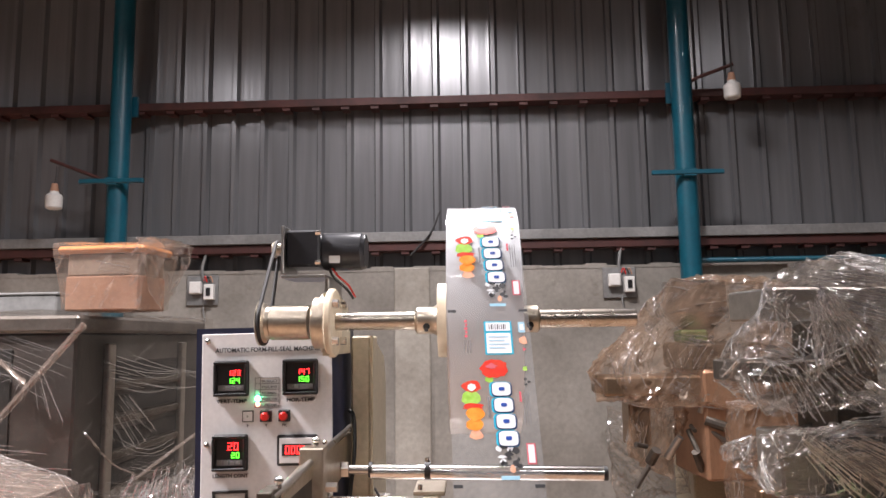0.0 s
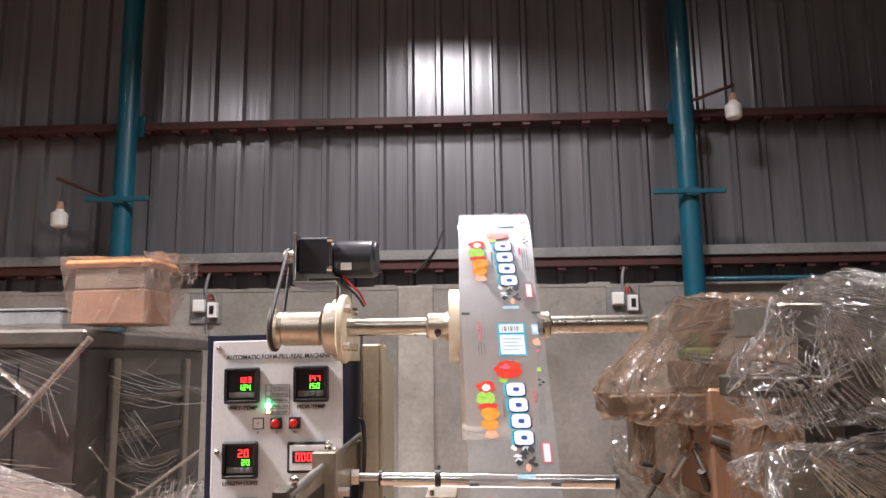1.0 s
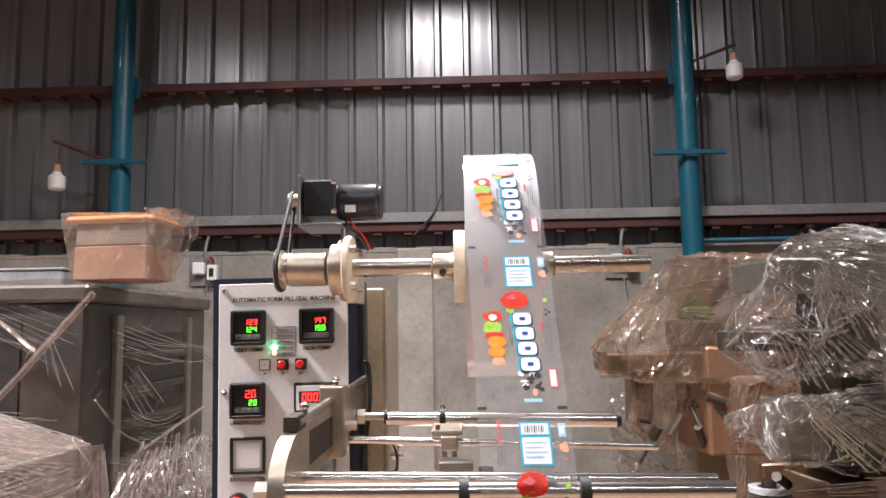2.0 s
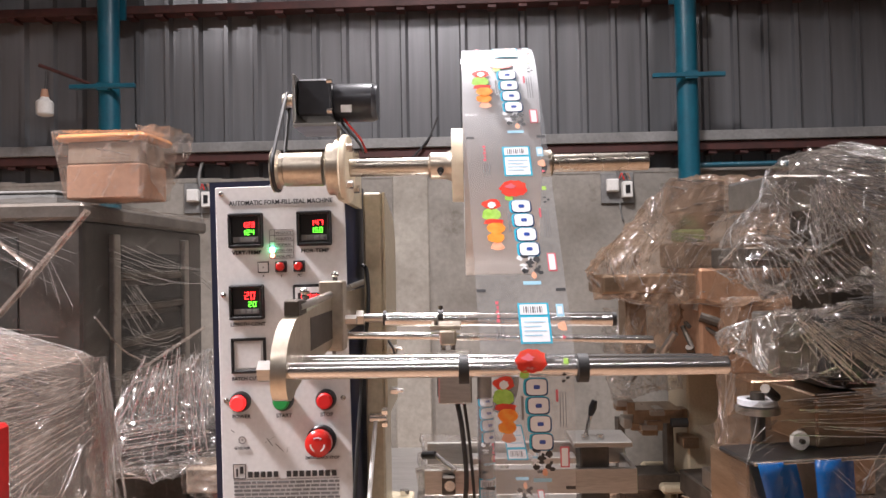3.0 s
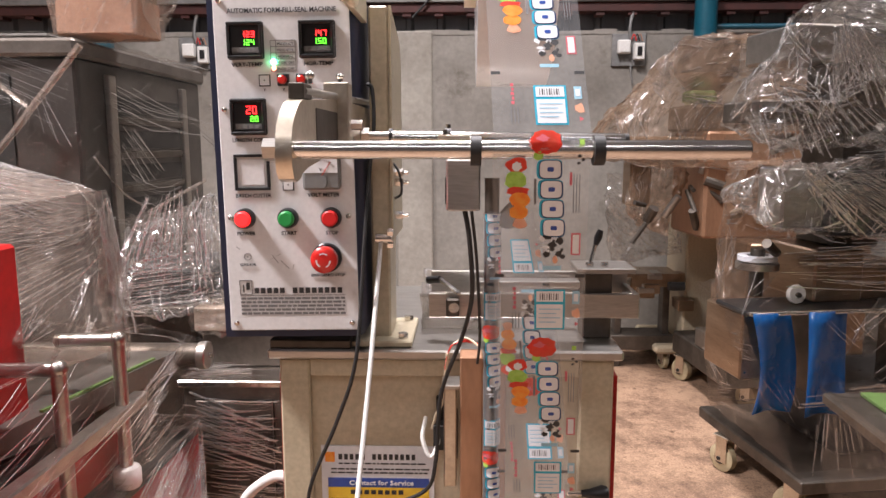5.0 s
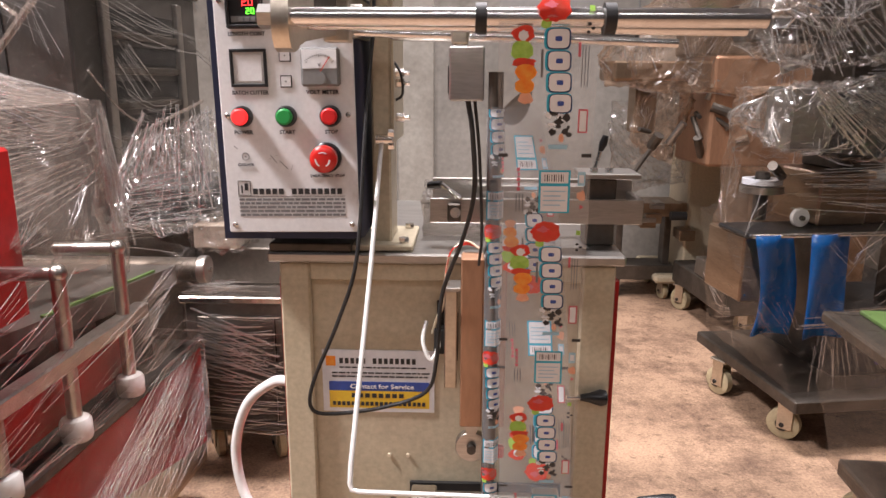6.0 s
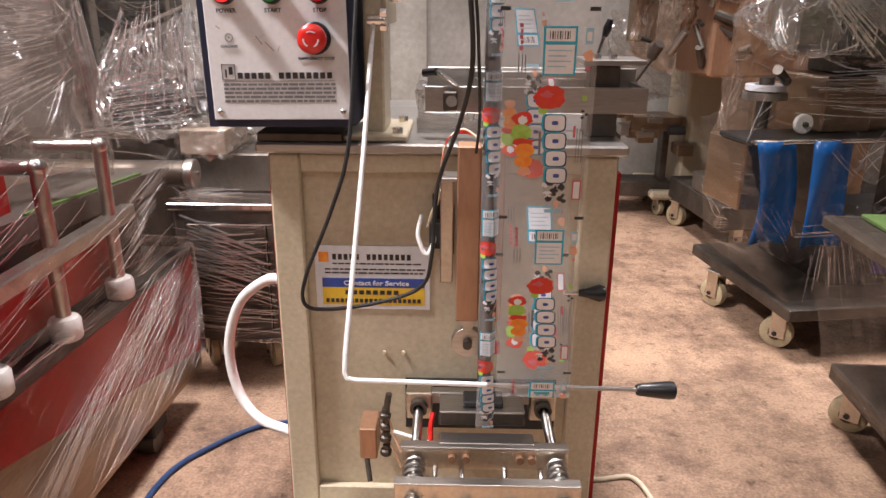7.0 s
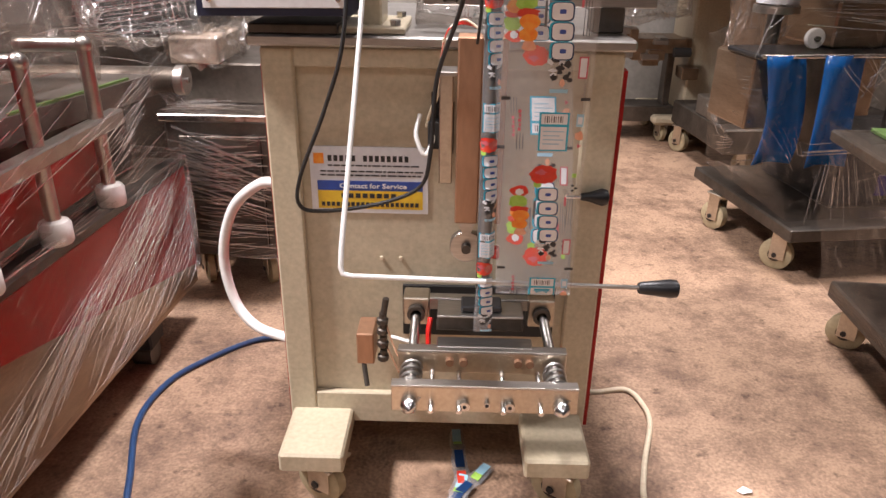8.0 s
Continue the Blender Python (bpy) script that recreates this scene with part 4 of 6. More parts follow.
collar(0.131, 0.158, False)

# ---- the film ----
RC, RR = (-0.11, 1.2585), 0.146
ROD, LEV = (-0.4295, 1.0425), (-0.2625, 0.4955)
FORMER = (-0.125, 0.958)
FILM_W = 0.087


def film_path():
    """The way of the film in the y-z plane, with the middle's x and the width, at small steps of length."""
    dy, dz = ROD[0] - RC[0], ROD[1] - RC[1]
    away = math.hypot(dy, dz)
    at = math.atan2(dz, dy) % (2 * math.pi) - math.acos(RR / away)
    pts = [(RC[0] + RR * math.cos(t), RC[1] + RR * math.sin(t), 0.0845, FILM_W) for t in np.linspace(radians(-35), at, 60)]
    y0, z0 = pts[-1][:2]
    for k in np.linspace(0.03, 1, 24):
        pts.append((y0 + (ROD[0] - y0) * k, z0 + (ROD[1] - z0) * k, 0.0845 + 0.0085 * k, FILM_W - 0.006 * k))
    for k in np.linspace(0.03, 1, 48):
        sag = 0.004 * math.sin(math.pi * k)
        pts.append((ROD[0] + (LEV[0] - ROD[0]) * k + sag, ROD[1] + (LEV[1] - ROD[1]) * k, 0.091 + 0.024 * k, FILM_W - 0.006 + 0.005 * k))
    for k in np.linspace(0.15, 1, 8):
        t = math.pi + math.pi * k
        pts.append((LEV[0] + 0.008 + 0.008 * math.cos(t), LEV[1] + 0.008 * math.sin(t), 0.115, FILM_W))
    y0, z0 = pts[-1][:2]
    for k in np.linspace(0.03, 1, 40):
        pts.append((y0 + (FORMER[0] - y0) * k, z0 + (FORMER[1] - z0) * k, 0.115 - 0.03 * k * k, FILM_W - 0.03 * k ** 6))
    return pts


FP = film_path()
FS = [0.0]
for p, q in zip(FP, FP[1:]):
    FS.append(FS[-1] + math.hypot(q[0] - p[0], q[1] - p[1]))
FS = np.array(FS)
FA = np.array(FP)
S_ROD = float(FS[83])
S_LEV = float(FS[131])


def on_film(u, s, lift=0.0):
    """A place on the film: u from 0 to 1 across, s metres along; lift: towards the camera's side."""
    y, z, cx, w = (float(np.interp(s, FS, FA[:, i])) for i in range(4))
    y2, z2 = (float(np.interp(s + 0.003, FS, FA[:, i])) for i in range(2))
    ty, tz = y2 - y, z2 - z
    n = math.hypot(ty, tz) or 1
    ny, nz = tz / n, -ty / n
    if s > S_LEV + 0.012:
        ny, nz = -ny, -nz
    return (cx + (u - 0.5) * w, y + ny * lift, z + nz * lift)


TUBE = (0.063, -0.112, 0.0112)


def on_tube(u, s, lift=0.0):
    """The same for the film folded round the filling tube; s is counted downwards from its top."""
    t = (u - 0.56) * 0.087 / TUBE[2]
    r = TUBE[2] + lift
    z = 0.955 - s
    flat = min(max((0.42 - z) / 0.06, 0), 1)
    return (TUBE[0] + r * math.sin(t) * (1 + 0.15 * flat) + 0.004 * (0.955 - z), TUBE[1] - r * math.cos(t) * (1 - 0.8 * flat), z)


def print_shape(sh, place, outline, lift):
    """A filled outline of (u, s) points laid on the film."""
    us, ss = [p[0] for p in outline], [p[1] for p in outline]
    mid = (sum(us) / len(us), sum(ss) / len(ss))
    n = len(outline)
    vs = [place(*mid, lift)] + [place(u, s, lift) for u, s in outline]
    sh.add(vs, [(0, i + 1, (i + 1) % n + 1) for i in range(n)])


def rect(u0, u1, s0, s1, steps=3):
    out = [(u0 + (u1 - u0) * k / 2, s0) for k in range(3)] + [(u1, s0 + (s1 - s0) * k / steps) for k in range(1, steps + 1)]
    out += [(u1 + (u0 - u1) * k / 2, s1) for k in range(1, 3)] + [(u0, s1 + (s0 - s1) * k / steps) for k in range(1, steps)]
    return out


def blob(u, s, ru, rs, seed=0, wob=0.18, n=16):
    rnd = random.Random(seed)
    return [(u + ru * (1 + rnd.uniform(-wob, wob)) * math.cos(2 * math.pi * k / n), s + rs * (1 + rnd.uniform(-wob, wob)) * math.sin(2 * math.pi * k / n)) for k in range(n)]


def pad(u, s, ru, rs, n=20):
    """A block with well rounded corners."""
    out = []
    for k in range(n):
        c, q = math.cos(2 * math.pi * (k + 0.5) / n), math.sin(2 * math.pi * (k + 0.5) / n)
        out.append((u + ru * math.copysign(abs(c) ** 0.45, c), s + rs * math.copysign(abs(q) ** 0.45, q)))
    return out


def motif(sheet, place, s, umin=0.0, umax=1.0, lift=0.0005, seed=0):
    """One repeat of the printed design, its red fruit centred at s."""
    def ink(mat_, outline, up=0):
        us = [p[0] for p in outline]
        if min(us) >= umin and max(us) <= umax:
            print_shape(sheet.use(INKS[mat_]), place, outline, lift + up * 0.0002)
    # red fruit with leaves
    ink("green", blob(0.46, s + 0.013, 0.05, 0.004, 5), 0)
    ink("red", blob(0.53, s, 0.165, 0.012, seed + 1, 0.10, 22), 1)
    ink("pink", blob(0.50, s - 0.003, 0.06, 0.0035, seed + 2, 0.3), 2)
    # four large block marks, white with a navy edge
    for k in range(4):
        a, d = s + 0.025 + k * 0.0186, 0.014 * k
        ink("cyan", pad(0.588 + d, a + 0.0003, 0.132, 0.0093), 1)
        ink("navy", pad(0.60 + d, a + 0.0004, 0.121, 0.0087), 2)
        ink("white", pad(0.597 + d, a, 0.108, 0.0079), 3)
        ink("blue", pad(0.60 + d, a, 0.034, 0.0021), 4)
    ink("grey", rect(0.43, 0.455, s + 0.034, s + 0.058), 1)
    # fruit row
    ink("red", blob(0.25, s + 0.021, 0.105, 0.0075, 11), 1)
    ink("white", blob(0.25, s + 0.0225, 0.055, 0.0042, 12), 2)
    ink("green", blob(0.24, s + 0.0355, 0.115, 0.0085, 13, 0.1), 1)
    ink("red", blob(0.26, s + 0.0455, 0.115, 0.0045, 14), 2)
    ink("orange", blob(0.28, s + 0.0535, 0.105, 0.0075, 15, 0.08), 3)
    ink("orange", blob(0.27, s + 0.0655, 0.10, 0.0068, 16, 0.08), 2)
    ink("peach", blob(0.28, s + 0.0765, 0.075, 0.0055, 17), 1)
    # dark and light patches
    rnd = random.Random(21)
    for k in range(16):
        ink("white" if k % 3 == 0 else "ink", blob(rnd.uniform(0.52, 0.76), s + rnd.uniform(0.089, 0.112), rnd.uniform(0.018, 0.045), rnd.uniform(0.0018, 0.0036), 40 + k, 0.3, 9), 1 + k % 3)
    ink("peach", blob(0.66, s + 0.113, 0.03, 0.004, 70), 3)
    ink("pale", rect(0.53, 0.73, s + 0.1195, s + 0.1235), 1)
    # white panel with cyan frame and bar code
    ink("cyan", rect(0.44, 0.78, s + 0.1445, s + 0.1885), 1)
    ink("white", rect(0.462, 0.758, s + 0.1462, s + 0.1575), 2)
    ink("white", rect(0.462, 0.758, s + 0.1605, s + 0.1868), 2)
    for k in range(9):
        u = 0.50 + k * 0.025
        ink("ink", rect(u, u + (0.008, 0.014, 0.006)[k % 3], s + 0.1485, s + 0.1555, 1), 3)
    for k in range(4):
        ink("pale", rect(0.49, 0.73 - 0.05 * (k % 2), s + 0.165 + k * 0.0048, s + 0.1662 + k * 0.0048, 1), 3)
    # small print at both sides
    for k in range(5):
        ink("pink", rect(0.20 + 0.01 * (k % 2), 0.235, s + 0.142 + k * 0.005, s + 0.1455 + k * 0.005, 1), 1)
    for j in range(3):
        ink("grey", rect(0.19 + j * 0.035, 0.200 + j * 0.035, s + 0.169, s + 0.187, 1), 1)
        ink("grey", rect(0.84 + j * 0.03, 0.848 + j * 0.03, s + 0.030, s + 0.066, 1), 1)
    ink("pale", rect(0.86, 0.94, s + 0.146, s + 0.160), 1)
    ink("white", rect(0.875, 0.925, s + 0.149, s + 0.157), 2)
    ink("peach", blob(0.91, s + 0.170, 0.045, 0.0055, 80, 0.35, 9), 1)
    ink("pink", blob(0.91, s + 0.182, 0.03, 0.003, 81, 0.1, 3), 1)
    ink("green", rect(0.87, 0.92, s - 0.002, s + 0.003), 1)
    for k in range(3):
        t = 2.1 * k
        ink("ink", blob(0.90 + 0.028 * math.cos(t), s + 0.0165 + 0.0036 * math.sin(t), 0.02, 0.0014, 82 + k, 0.1, 7), 1)
    ink("pink", rect(0.83, 0.93, s + 0.086, s + 0.108), 1)
    ink("white", rect(0.845, 0.915, s + 0.0875, s + 0.1065), 2)
    ink("pink", rect(0.80, 0.825, s + 0.028, s + 0.040), 1)
    # register marks
    ink("ink", rect(0.005, 0.105, s + 0.128, s + 0.1315), 1)
    ink("ink", rect(0.885, 0.99, s + 0.128, s + 0.1315), 1)


INKS = {"red": P_RED, "orange": P_ORANGE, "green": P_GREEN, "peach": P_PEACH, "white": P_WHITE, "cyan": P_CYAN, "pale": P_PALE, "navy": P_NAVY, "blue": LABEL_BLUE, "pink": P_PINK, "ink": INK, "grey": INK_GREY}


def film_reel():
    reel = thing("film_reel", "roll of clear film printed with fruits, threaded downwards", "film roll", pose(0, 0, 0))
    x0, x1 = 0.0845 - FILM_W / 2, 0.0845 + FILM_W / 2
    Shape(WOUND).ring((x0 + 0.0006, RC[0], RC[1]), (x1 - 0.0006, RC[0], RC[1]), RR - 0.0012, 0.036, 72).put("wound_roll", reel, "tightly wound whitish film")
    Shape(CARTON).ring((x0 + 0.001, RC[0], RC[1]), (x1 - 0.001, RC[0], RC[1]), 0.036, 0.012, 40).put("core", reel, "brown card core")
    Shape(IVORY).ring((0.0265, RC[0], RC[1]), (x0, RC[0], RC[1]), 0.048, 0.0119, 44).put("clamp_disc", reel, "ivory nylon clamp disc")
    Shape(IVORY).ring((x1, RC[0], RC[1]), (x1 + 0.006, RC[0], RC[1]), 0.045, 0.0119, 44).put("clamp_disc", reel, "ivory nylon clamp disc")
    web = Shape(FILM)
    vs, fs, nu = [], [], 6
    ns = 260
    smax = float(FS[-1])
    for j in range(ns + 1):
        for i in range(nu + 1):
            vs.append(on_film(i / nu, smax * j / ns))
    for j in range(ns):
        for i in range(nu):
            a = j * (nu + 1) + i
            fs.append((a, a + 1, a + nu + 2, a + nu + 1))
    web.add(vs, fs)
    web = web.put("film_web", reel, "clear film web hanging in a loop", 60)
    for k in range(-3, 6):
        # the repeat lies a little tighter on the roll than in the slack loop
        s0 = S_ROD - 0.003 + k * (0.1915 if k < 0 else 0.199 + 0.004 * k)
        tight = 0.93 if k < 0 else 0.97
        if s0 > -0.02 and s0 + 0.19 < smax:
            sheet = Shape(P_RED)
            motif(sheet, lambda u, s, lift, s0=s0, tight=tight: on_film(u, s0 + (s - s0) * tight, lift), s0)
            sheet.put("printed_design", web, "printed fruits, blocks and bar code", 60, kind="stuff")
    # the folded tube of film going down to the jaws
    tube = Shape(FILM)
    vs, fs, n = [], [], 24
    rows = 60
    for j in range(rows + 1):
        sj = 0.605 * j / rows
        for i in range(n):
            vs.append(on_tube(0.56 + (i / n - 0.5) * 2 * math.pi * TUBE[2] / 0.087, sj))
    for j in range(rows):
        for i in range(n):
            k = (i + 1) % n
            fs.append((j * n + i, j * n + k, (j + 1) * n + k, (j + 1) * n + i))
    tube.add(vs, fs)
    tube.put("film_tube", reel, "film folded into a narrow tube", 60)
    for k in range(5):
        s0 = -0.191 + 0.173 * k
        sheet = Shape(P_RED)
        motif(sheet, lambda u, s, lift, s0=s0: on_tube(u, min(max(s0 + (s - s0) * 0.836, 0.0), 0.604), lift), s0, 0.33, 0.80)
        sheet.put("printed_design", web, "printed fruits, blocks and bar code", 60, kind="stuff")
    return reel


film_reel()


def arms_and_rods():
    # side arm that carries the guide rods
    arm = Shape(ALU).prism([(-0.432, 1.034), (-0.430, 1.022), (-0.424, 1.014), (-0.414, 1.011), (-0.402, 1.013), (-0.394, 1.017), (-0.37, 1.022), (-0.18, 1.04), (0.06, 1.045), (0.06, 1.095), (-0.19, 1.095), (-0.37, 1.083), (-0.382, 1.083), (-0.398, 1.079), (-0.413, 1.070), (-0.424, 1.060), (-0.430, 1.048)], "x", -0.130, -0.116)
    arm = arm.put("guide_arm", ffs, "thick aluminium side arm")
    Shape(DULL).box(-0.1162, -0.1155, -0.33, -0.205, 1.045, 1.078).put("arm_recess", arm, "dull inner face")
    Shape(DULL).box(-0.130, -0.116, -0.38, -0.345, 1.0835, 1.098, 0.001).put("end_block", arm, "grey clamp block")
    Shape(ALU).box(-0.131, -0.103, -0.214, -0.186, 1.03, 1.112, 0.0015).put("slide_block", arm, "aluminium slide block")
    Shape(STEEL).cyl((-0.119, -0.37, 1.091), (-0.116, 0.05, 1.104), 0.0042, 14).put("adjusting_screw", arm, "threaded steel rod")
    for y, z in ((-0.362, 1.098), (-0.2, 1.112)):
        Shape(CHROME).cyl((-0.114, y, z), (-0.114, y, z + 0.004), 0.003, 10).ball((-0.114, y, z + 0.0075), 0.0048, sz=0.85).put("bolt", arm)
    Shape(STEEL).cyl((-0.142, -0.42, 1.0385), (-0.130, -0.42, 1.0385), 0.010, 6).put("nut", arm, "hexagon nut")
    # rods
    r = Shape(CHROME).cyl((-0.117, -0.42, 1.0385), (0.265, -0.42, 1.038), 0.0078, 24, bevel=0.0008).put("guide_rod", ffs, "polished front guide rod")
    Shape(CHROME).cyl((-0.117, -0.36, 1.0385), (0.272, -0.36, 1.034), 0.0062, 20, bevel=0.0008).put("guide_rod", ffs, "polished second guide rod")
    for x in (0.0375, 0.140):
        s = Shape(RUBBER).ring((x - 0.0045, -0.42, 1.0375), (x + 0.0045, -0.42, 1.0375), 0.0125, 0.0079, 24)
        s.put("rod_stop", r, "black rubber stop ring")
    Shape(CHROME).cyl((-0.117, -0.16, 1.0435), (0.269, -0.16, 1.032), 0.0048, 18).put("guide_rod", ffs, "thin guide rod")
    Shape(STEEL).cyl((-0.1155, -0.16, 1.0435), (-0.1055, -0.16, 1.0435), 0.0085, 6).put("nut", ffs)
    Shape(STEEL).cyl((-0.1035, -0.195, 1.065), (-0.09, -0.195, 1.065), 0.006, 6).put("nut", ffs)
    rr = Shape(CHROME).cyl((-0.074, -0.026, 1.0515), (0.247, -0.026, 1.047), 0.0102, 26).use(RUBBER).cyl((-0.077, -0.026, 1.054), (-0.072, -0.026, 1.054), 0.0106, 24).cyl((0.247, -0.026, 1.047), (0.253, -0.026, 1.047), 0.0098, 24)
    rr.put("guide_roller", ffs, "polished roller with dark end caps")
    Shape(STEEL).cyl((-0.117, -0.026, 1.0545), (-0.076, -0.026, 1.054), 0.0062, 18).cyl((-0.1155, -0.026, 1.0545), (-0.1045, -0.026, 1.0545), 0.0115, 6).put("axle", ffs)
    for x in (0.005,):
        s = Shape(RUBBER).ring((x - 0.004, -0.026, 1.053), (x + 0.004, -0.026, 1.053), 0.0125, 0.0103, 22).use(CHROME).cyl((x, -0.026, 1.065), (x, -0.026, 1.07), 0.0035, 8)
        s.put("rod_stop", ffs, "black stop ring with screw")
    cl = Shape(ALU).box(0.008, 0.028, -0.172, -0.148, 1.03, 1.048, 0.002).box(-0.004, 0.034, -0.165, -0.1, 1.048, 1.054, 0.001)
    cl.use(CHROME).cyl((0.012, -0.165, 1.03), (0.012, -0.165, 1.022), 0.003, 8).cyl((0.024, -0.165, 1.03), (0.024, -0.165, 1.022), 0.003, 8).cyl((0.004, -0.16, 1.054), (0.004, -0.16, 1.06), 0.003, 8)
    cl.put("sensor_clamp", ffs, "aluminium clamp on the thin rod")
    bx = Shape(STEEL).box(0.007, 0.046, -0.215, -0.185, 0.967, 1.026, 0.002).use(DARK).box(0.0055, 0.0072, -0.21, -0.19, 0.975, 1.005)
    bx = bx.put("sensor_box", ffs, "brushed steel photocell box")
    Shape(RUBBER).sweep([(0.028, -0.2, 0.968), (0.034, -0.2, 0.93), (0.037, -0.18, 0.86), (0.024, -0.12, 0.79), (-0.004, -0.08, 0.70), (-0.012, -0.07, 0.60), (-0.028, -0.055, 0.545), (-0.09, -0.045, 0.515), (-0.165, -0.05, 0.505), (-0.197, -0.055, 0.515), (-0.192, -0.06, 0.56), (-0.15, -0.07, 0.66), (-0.122, -0.075, 0.75), (-0.112, -0.05, 0.9), (-0.107, -0.02, 1.0), (-0.102, 0.0, 1.07), (-0.106, 0.02, 1.12), (-0.114, 0.03, 1.13)], 0.0029, 8).put("cable", ffs, "black sensor cable in a long loop")
    Shape(RUBBER).sweep([(0.036, -0.19, 0.968), (0.043, -0.17, 0.9), (0.048, -0.13, 0.8), (0.046, -0.08, 0.745)], 0.002, 6).put("cable", ffs)
    Shape(RUBBER).sweep([(-0.084, 0.05, 1.02), (-0.07, 0.04, 1.0), (-0.068, 0.05, 0.97), (-0.08, 0.06, 0.96)], 0.002, 6).put("cable", ffs)
    # lever: dancer bar under the film
    lv = Shape(WHITE_P).sweep([(-0.094, 0.0, 0.905), (-0.098, -0.1, 0.755), (-0.108, -0.245, 0.535), (-0.1085, -0.2525, 0.5145), (-0.106, -0.2545, 0.5075), (-0.097, -0.255, 0.505), (0.06, -0.2515, 0.500)], 0.0032, 10, round_=False)
    lv.use(STEEL).cyl((0.06, -0.2515, 0.500), (0.245, -0.2445, 0.493), 0.0028, 10)
    lv = lv.put("dancer_lever", ffs, "white bent dancer rod")
    Shape(BLACK).lathe((0.24, -0.2445, 0.493), (0.287, -0.243, 0.492), [(0, 0.006), (0.05, 0.0072), (0.8, 0.0112), (0.95, 0.0105), (1, 0.007)], 18).put("knob", lv, "black tapered knob")
    Shape(CHROME).cyl((-0.102, 0.0, 0.907), (-0.078, 0.0, 0.907), 0.0075, 18).cyl((-0.084, -0.002, 0.898), (-0.076, -0.002, 0.898), 0.006, 6).cyl((-0.084, -0.002, 0.916), (-0.076, -0.002, 0.916), 0.006, 6).put("pivot", ffs, "chrome pivot bolts")


def deck_parts():
    # bracket with clamps over the table
    b = Shape(STEEL).box(-0.027, 0.295, 0.045, 0.052, 0.778, 0.816, 0.001).box(0.287, 0.295, 0.052, 0.14, 0.778, 0.816, 0.001).box(-0.027, 0.295, 0.13, 0.137, 0.80, 0.836, 0.001)
    b.put("clamp_bracket", ffs, "bright steel bracket bar")
    Shape(DULL).box(0.212, 0.256, 0.06, 0.11, 0.742, 0.845, 0.002).put("post", ffs, "grey steel post")
    t = Shape(STEEL).box(0.2, 0.29, 0.05, 0.13, 0.846, 0.854, 0.001)
    t = t.put("clamp_plate", ffs, "steel clamp plate")
    for x in (0.222, 0.245):
        Shape(CHROME).cyl((x, 0.07, 0.854), (x, 0.07, 0.861), 0.006, 6).put("bolt", t)
    Shape(CHROME).cyl((0.228, 0.1, 0.854), (0.236, 0.1, 0.886), 0.003, 8).use(BLACK).lathe((0.236, 0.1, 0.884), (0.243, 0.1, 0.908), [(0, 0.004), (0.5, 0.0065), (1, 0.0045)], 14).put("handle", t, "small black handle")
    Shape(DULL).box(0.0, 0.02, 0.03, 0.046, 0.782, 0.81, 0.002).use(CHROME).cyl((0.012, 0.028, 0.797), (0.012, 0.045, 0.797), 0.008, 16).put("clamp_block", ffs, "clamp block with round screw")
    hd = Shape(CHROME).cyl((0.02, 0.04, 0.816), (-0.01, 0.06, 0.835), 0.004, 8).use(BLACK).cyl((-0.01, 0.06, 0.835), (-0.03, 0.07, 0.832), 0.006, 10)
    hd.put("clamp_lever", ffs)
    # forming shoulder and tube
    fm = Shape(DULL)
    fm.lathe((TUBE[0], TUBE[1], 0.42), (TUBE[0], TUBE[1], 1.0), [(0, 0.0095), (1, 0.0095)], 20)
    fm.put("filling_tube", ffs, "dark steel filling tube inside the film")
    vs, fs = [], []
    for j in range(9):
        for i in range(13):
            a = radians(-110 + 220 * i / 12)
            k = j / 8
            r = 0.0105 + 0.016 * k ** 1.5
            vs.append((TUBE[0] + 0.02 * k + r * math.sin(a), TUBE[1] + 0.012 * k - r * 0.8 * math.cos(a), 0.955 + 0.03 * k - 0.05 * k * max(0, math.cos(a))))
    for j in range(8):
        for i in range(12):
            q = j * 13 + i
            fs.append((q, q + 1, q + 14, q + 13))
    Shape(DULL).add(vs, fs).put("forming_collar", ffs, "bent steel forming collar", 60)
    Shape(STEEL).box(0.045, 0.2, 0.02, 0.05, 0.83, 0.84, 0.001).box(0.055, 0.075, -0.11, 0.05, 0.826, 0.832, 0.001).put("tube_arm", ffs, "steel arm to the tube")
    # wrapped lump on the table
    wrap_part("deck_wrap", corners(-0.04, 0.1, 0.1, 0.32, 0.745, 0.80), ffs, 5, "clear wrap on the table", 0.012, 0.03)
    crease_fan(ffs, (-0.05, 0.08, 0.80), (-0.04, 0.2, 0.81), (0.11, 0.09, 0.77), (0.11, 0.25, 0.79), 16, 20, 0.0012)
    for j, (c, dy) in enumerate(((RED_PLASTIC, 0.0), (RED_PLASTIC, 0.006), (IVORY, 0.012))):
        Shape(c).sweep([(0.05, -0.03 - dy, 0.757), (0.03, -0.035, 0.763 + dy * 0.4), (0.012, -0.035, 0.758), (0.004, -0.035, 0.742), (0.0, -0.035, 0.72)], 0.0016, 6).put("wire", ffs)
    Shape(IVORY).sweep([(0.004, -0.035, 0.745), (0.0, -0.03, 0.71), (-0.004, -0.03, 0.67), (-0.014, -0.02, 0.645), (-0.02, -0.01, 0.62)], 0.0022, 6).put("wire", ffs, "cream lead")
    # vertical heater bar and its slides
    h = Shape(COPPER).box(0.022, 0.054, -0.075, -0.035, 0.50, 0.752, 0.002).put("heater_bar", ffs, "copper brown vertical sealing bar")
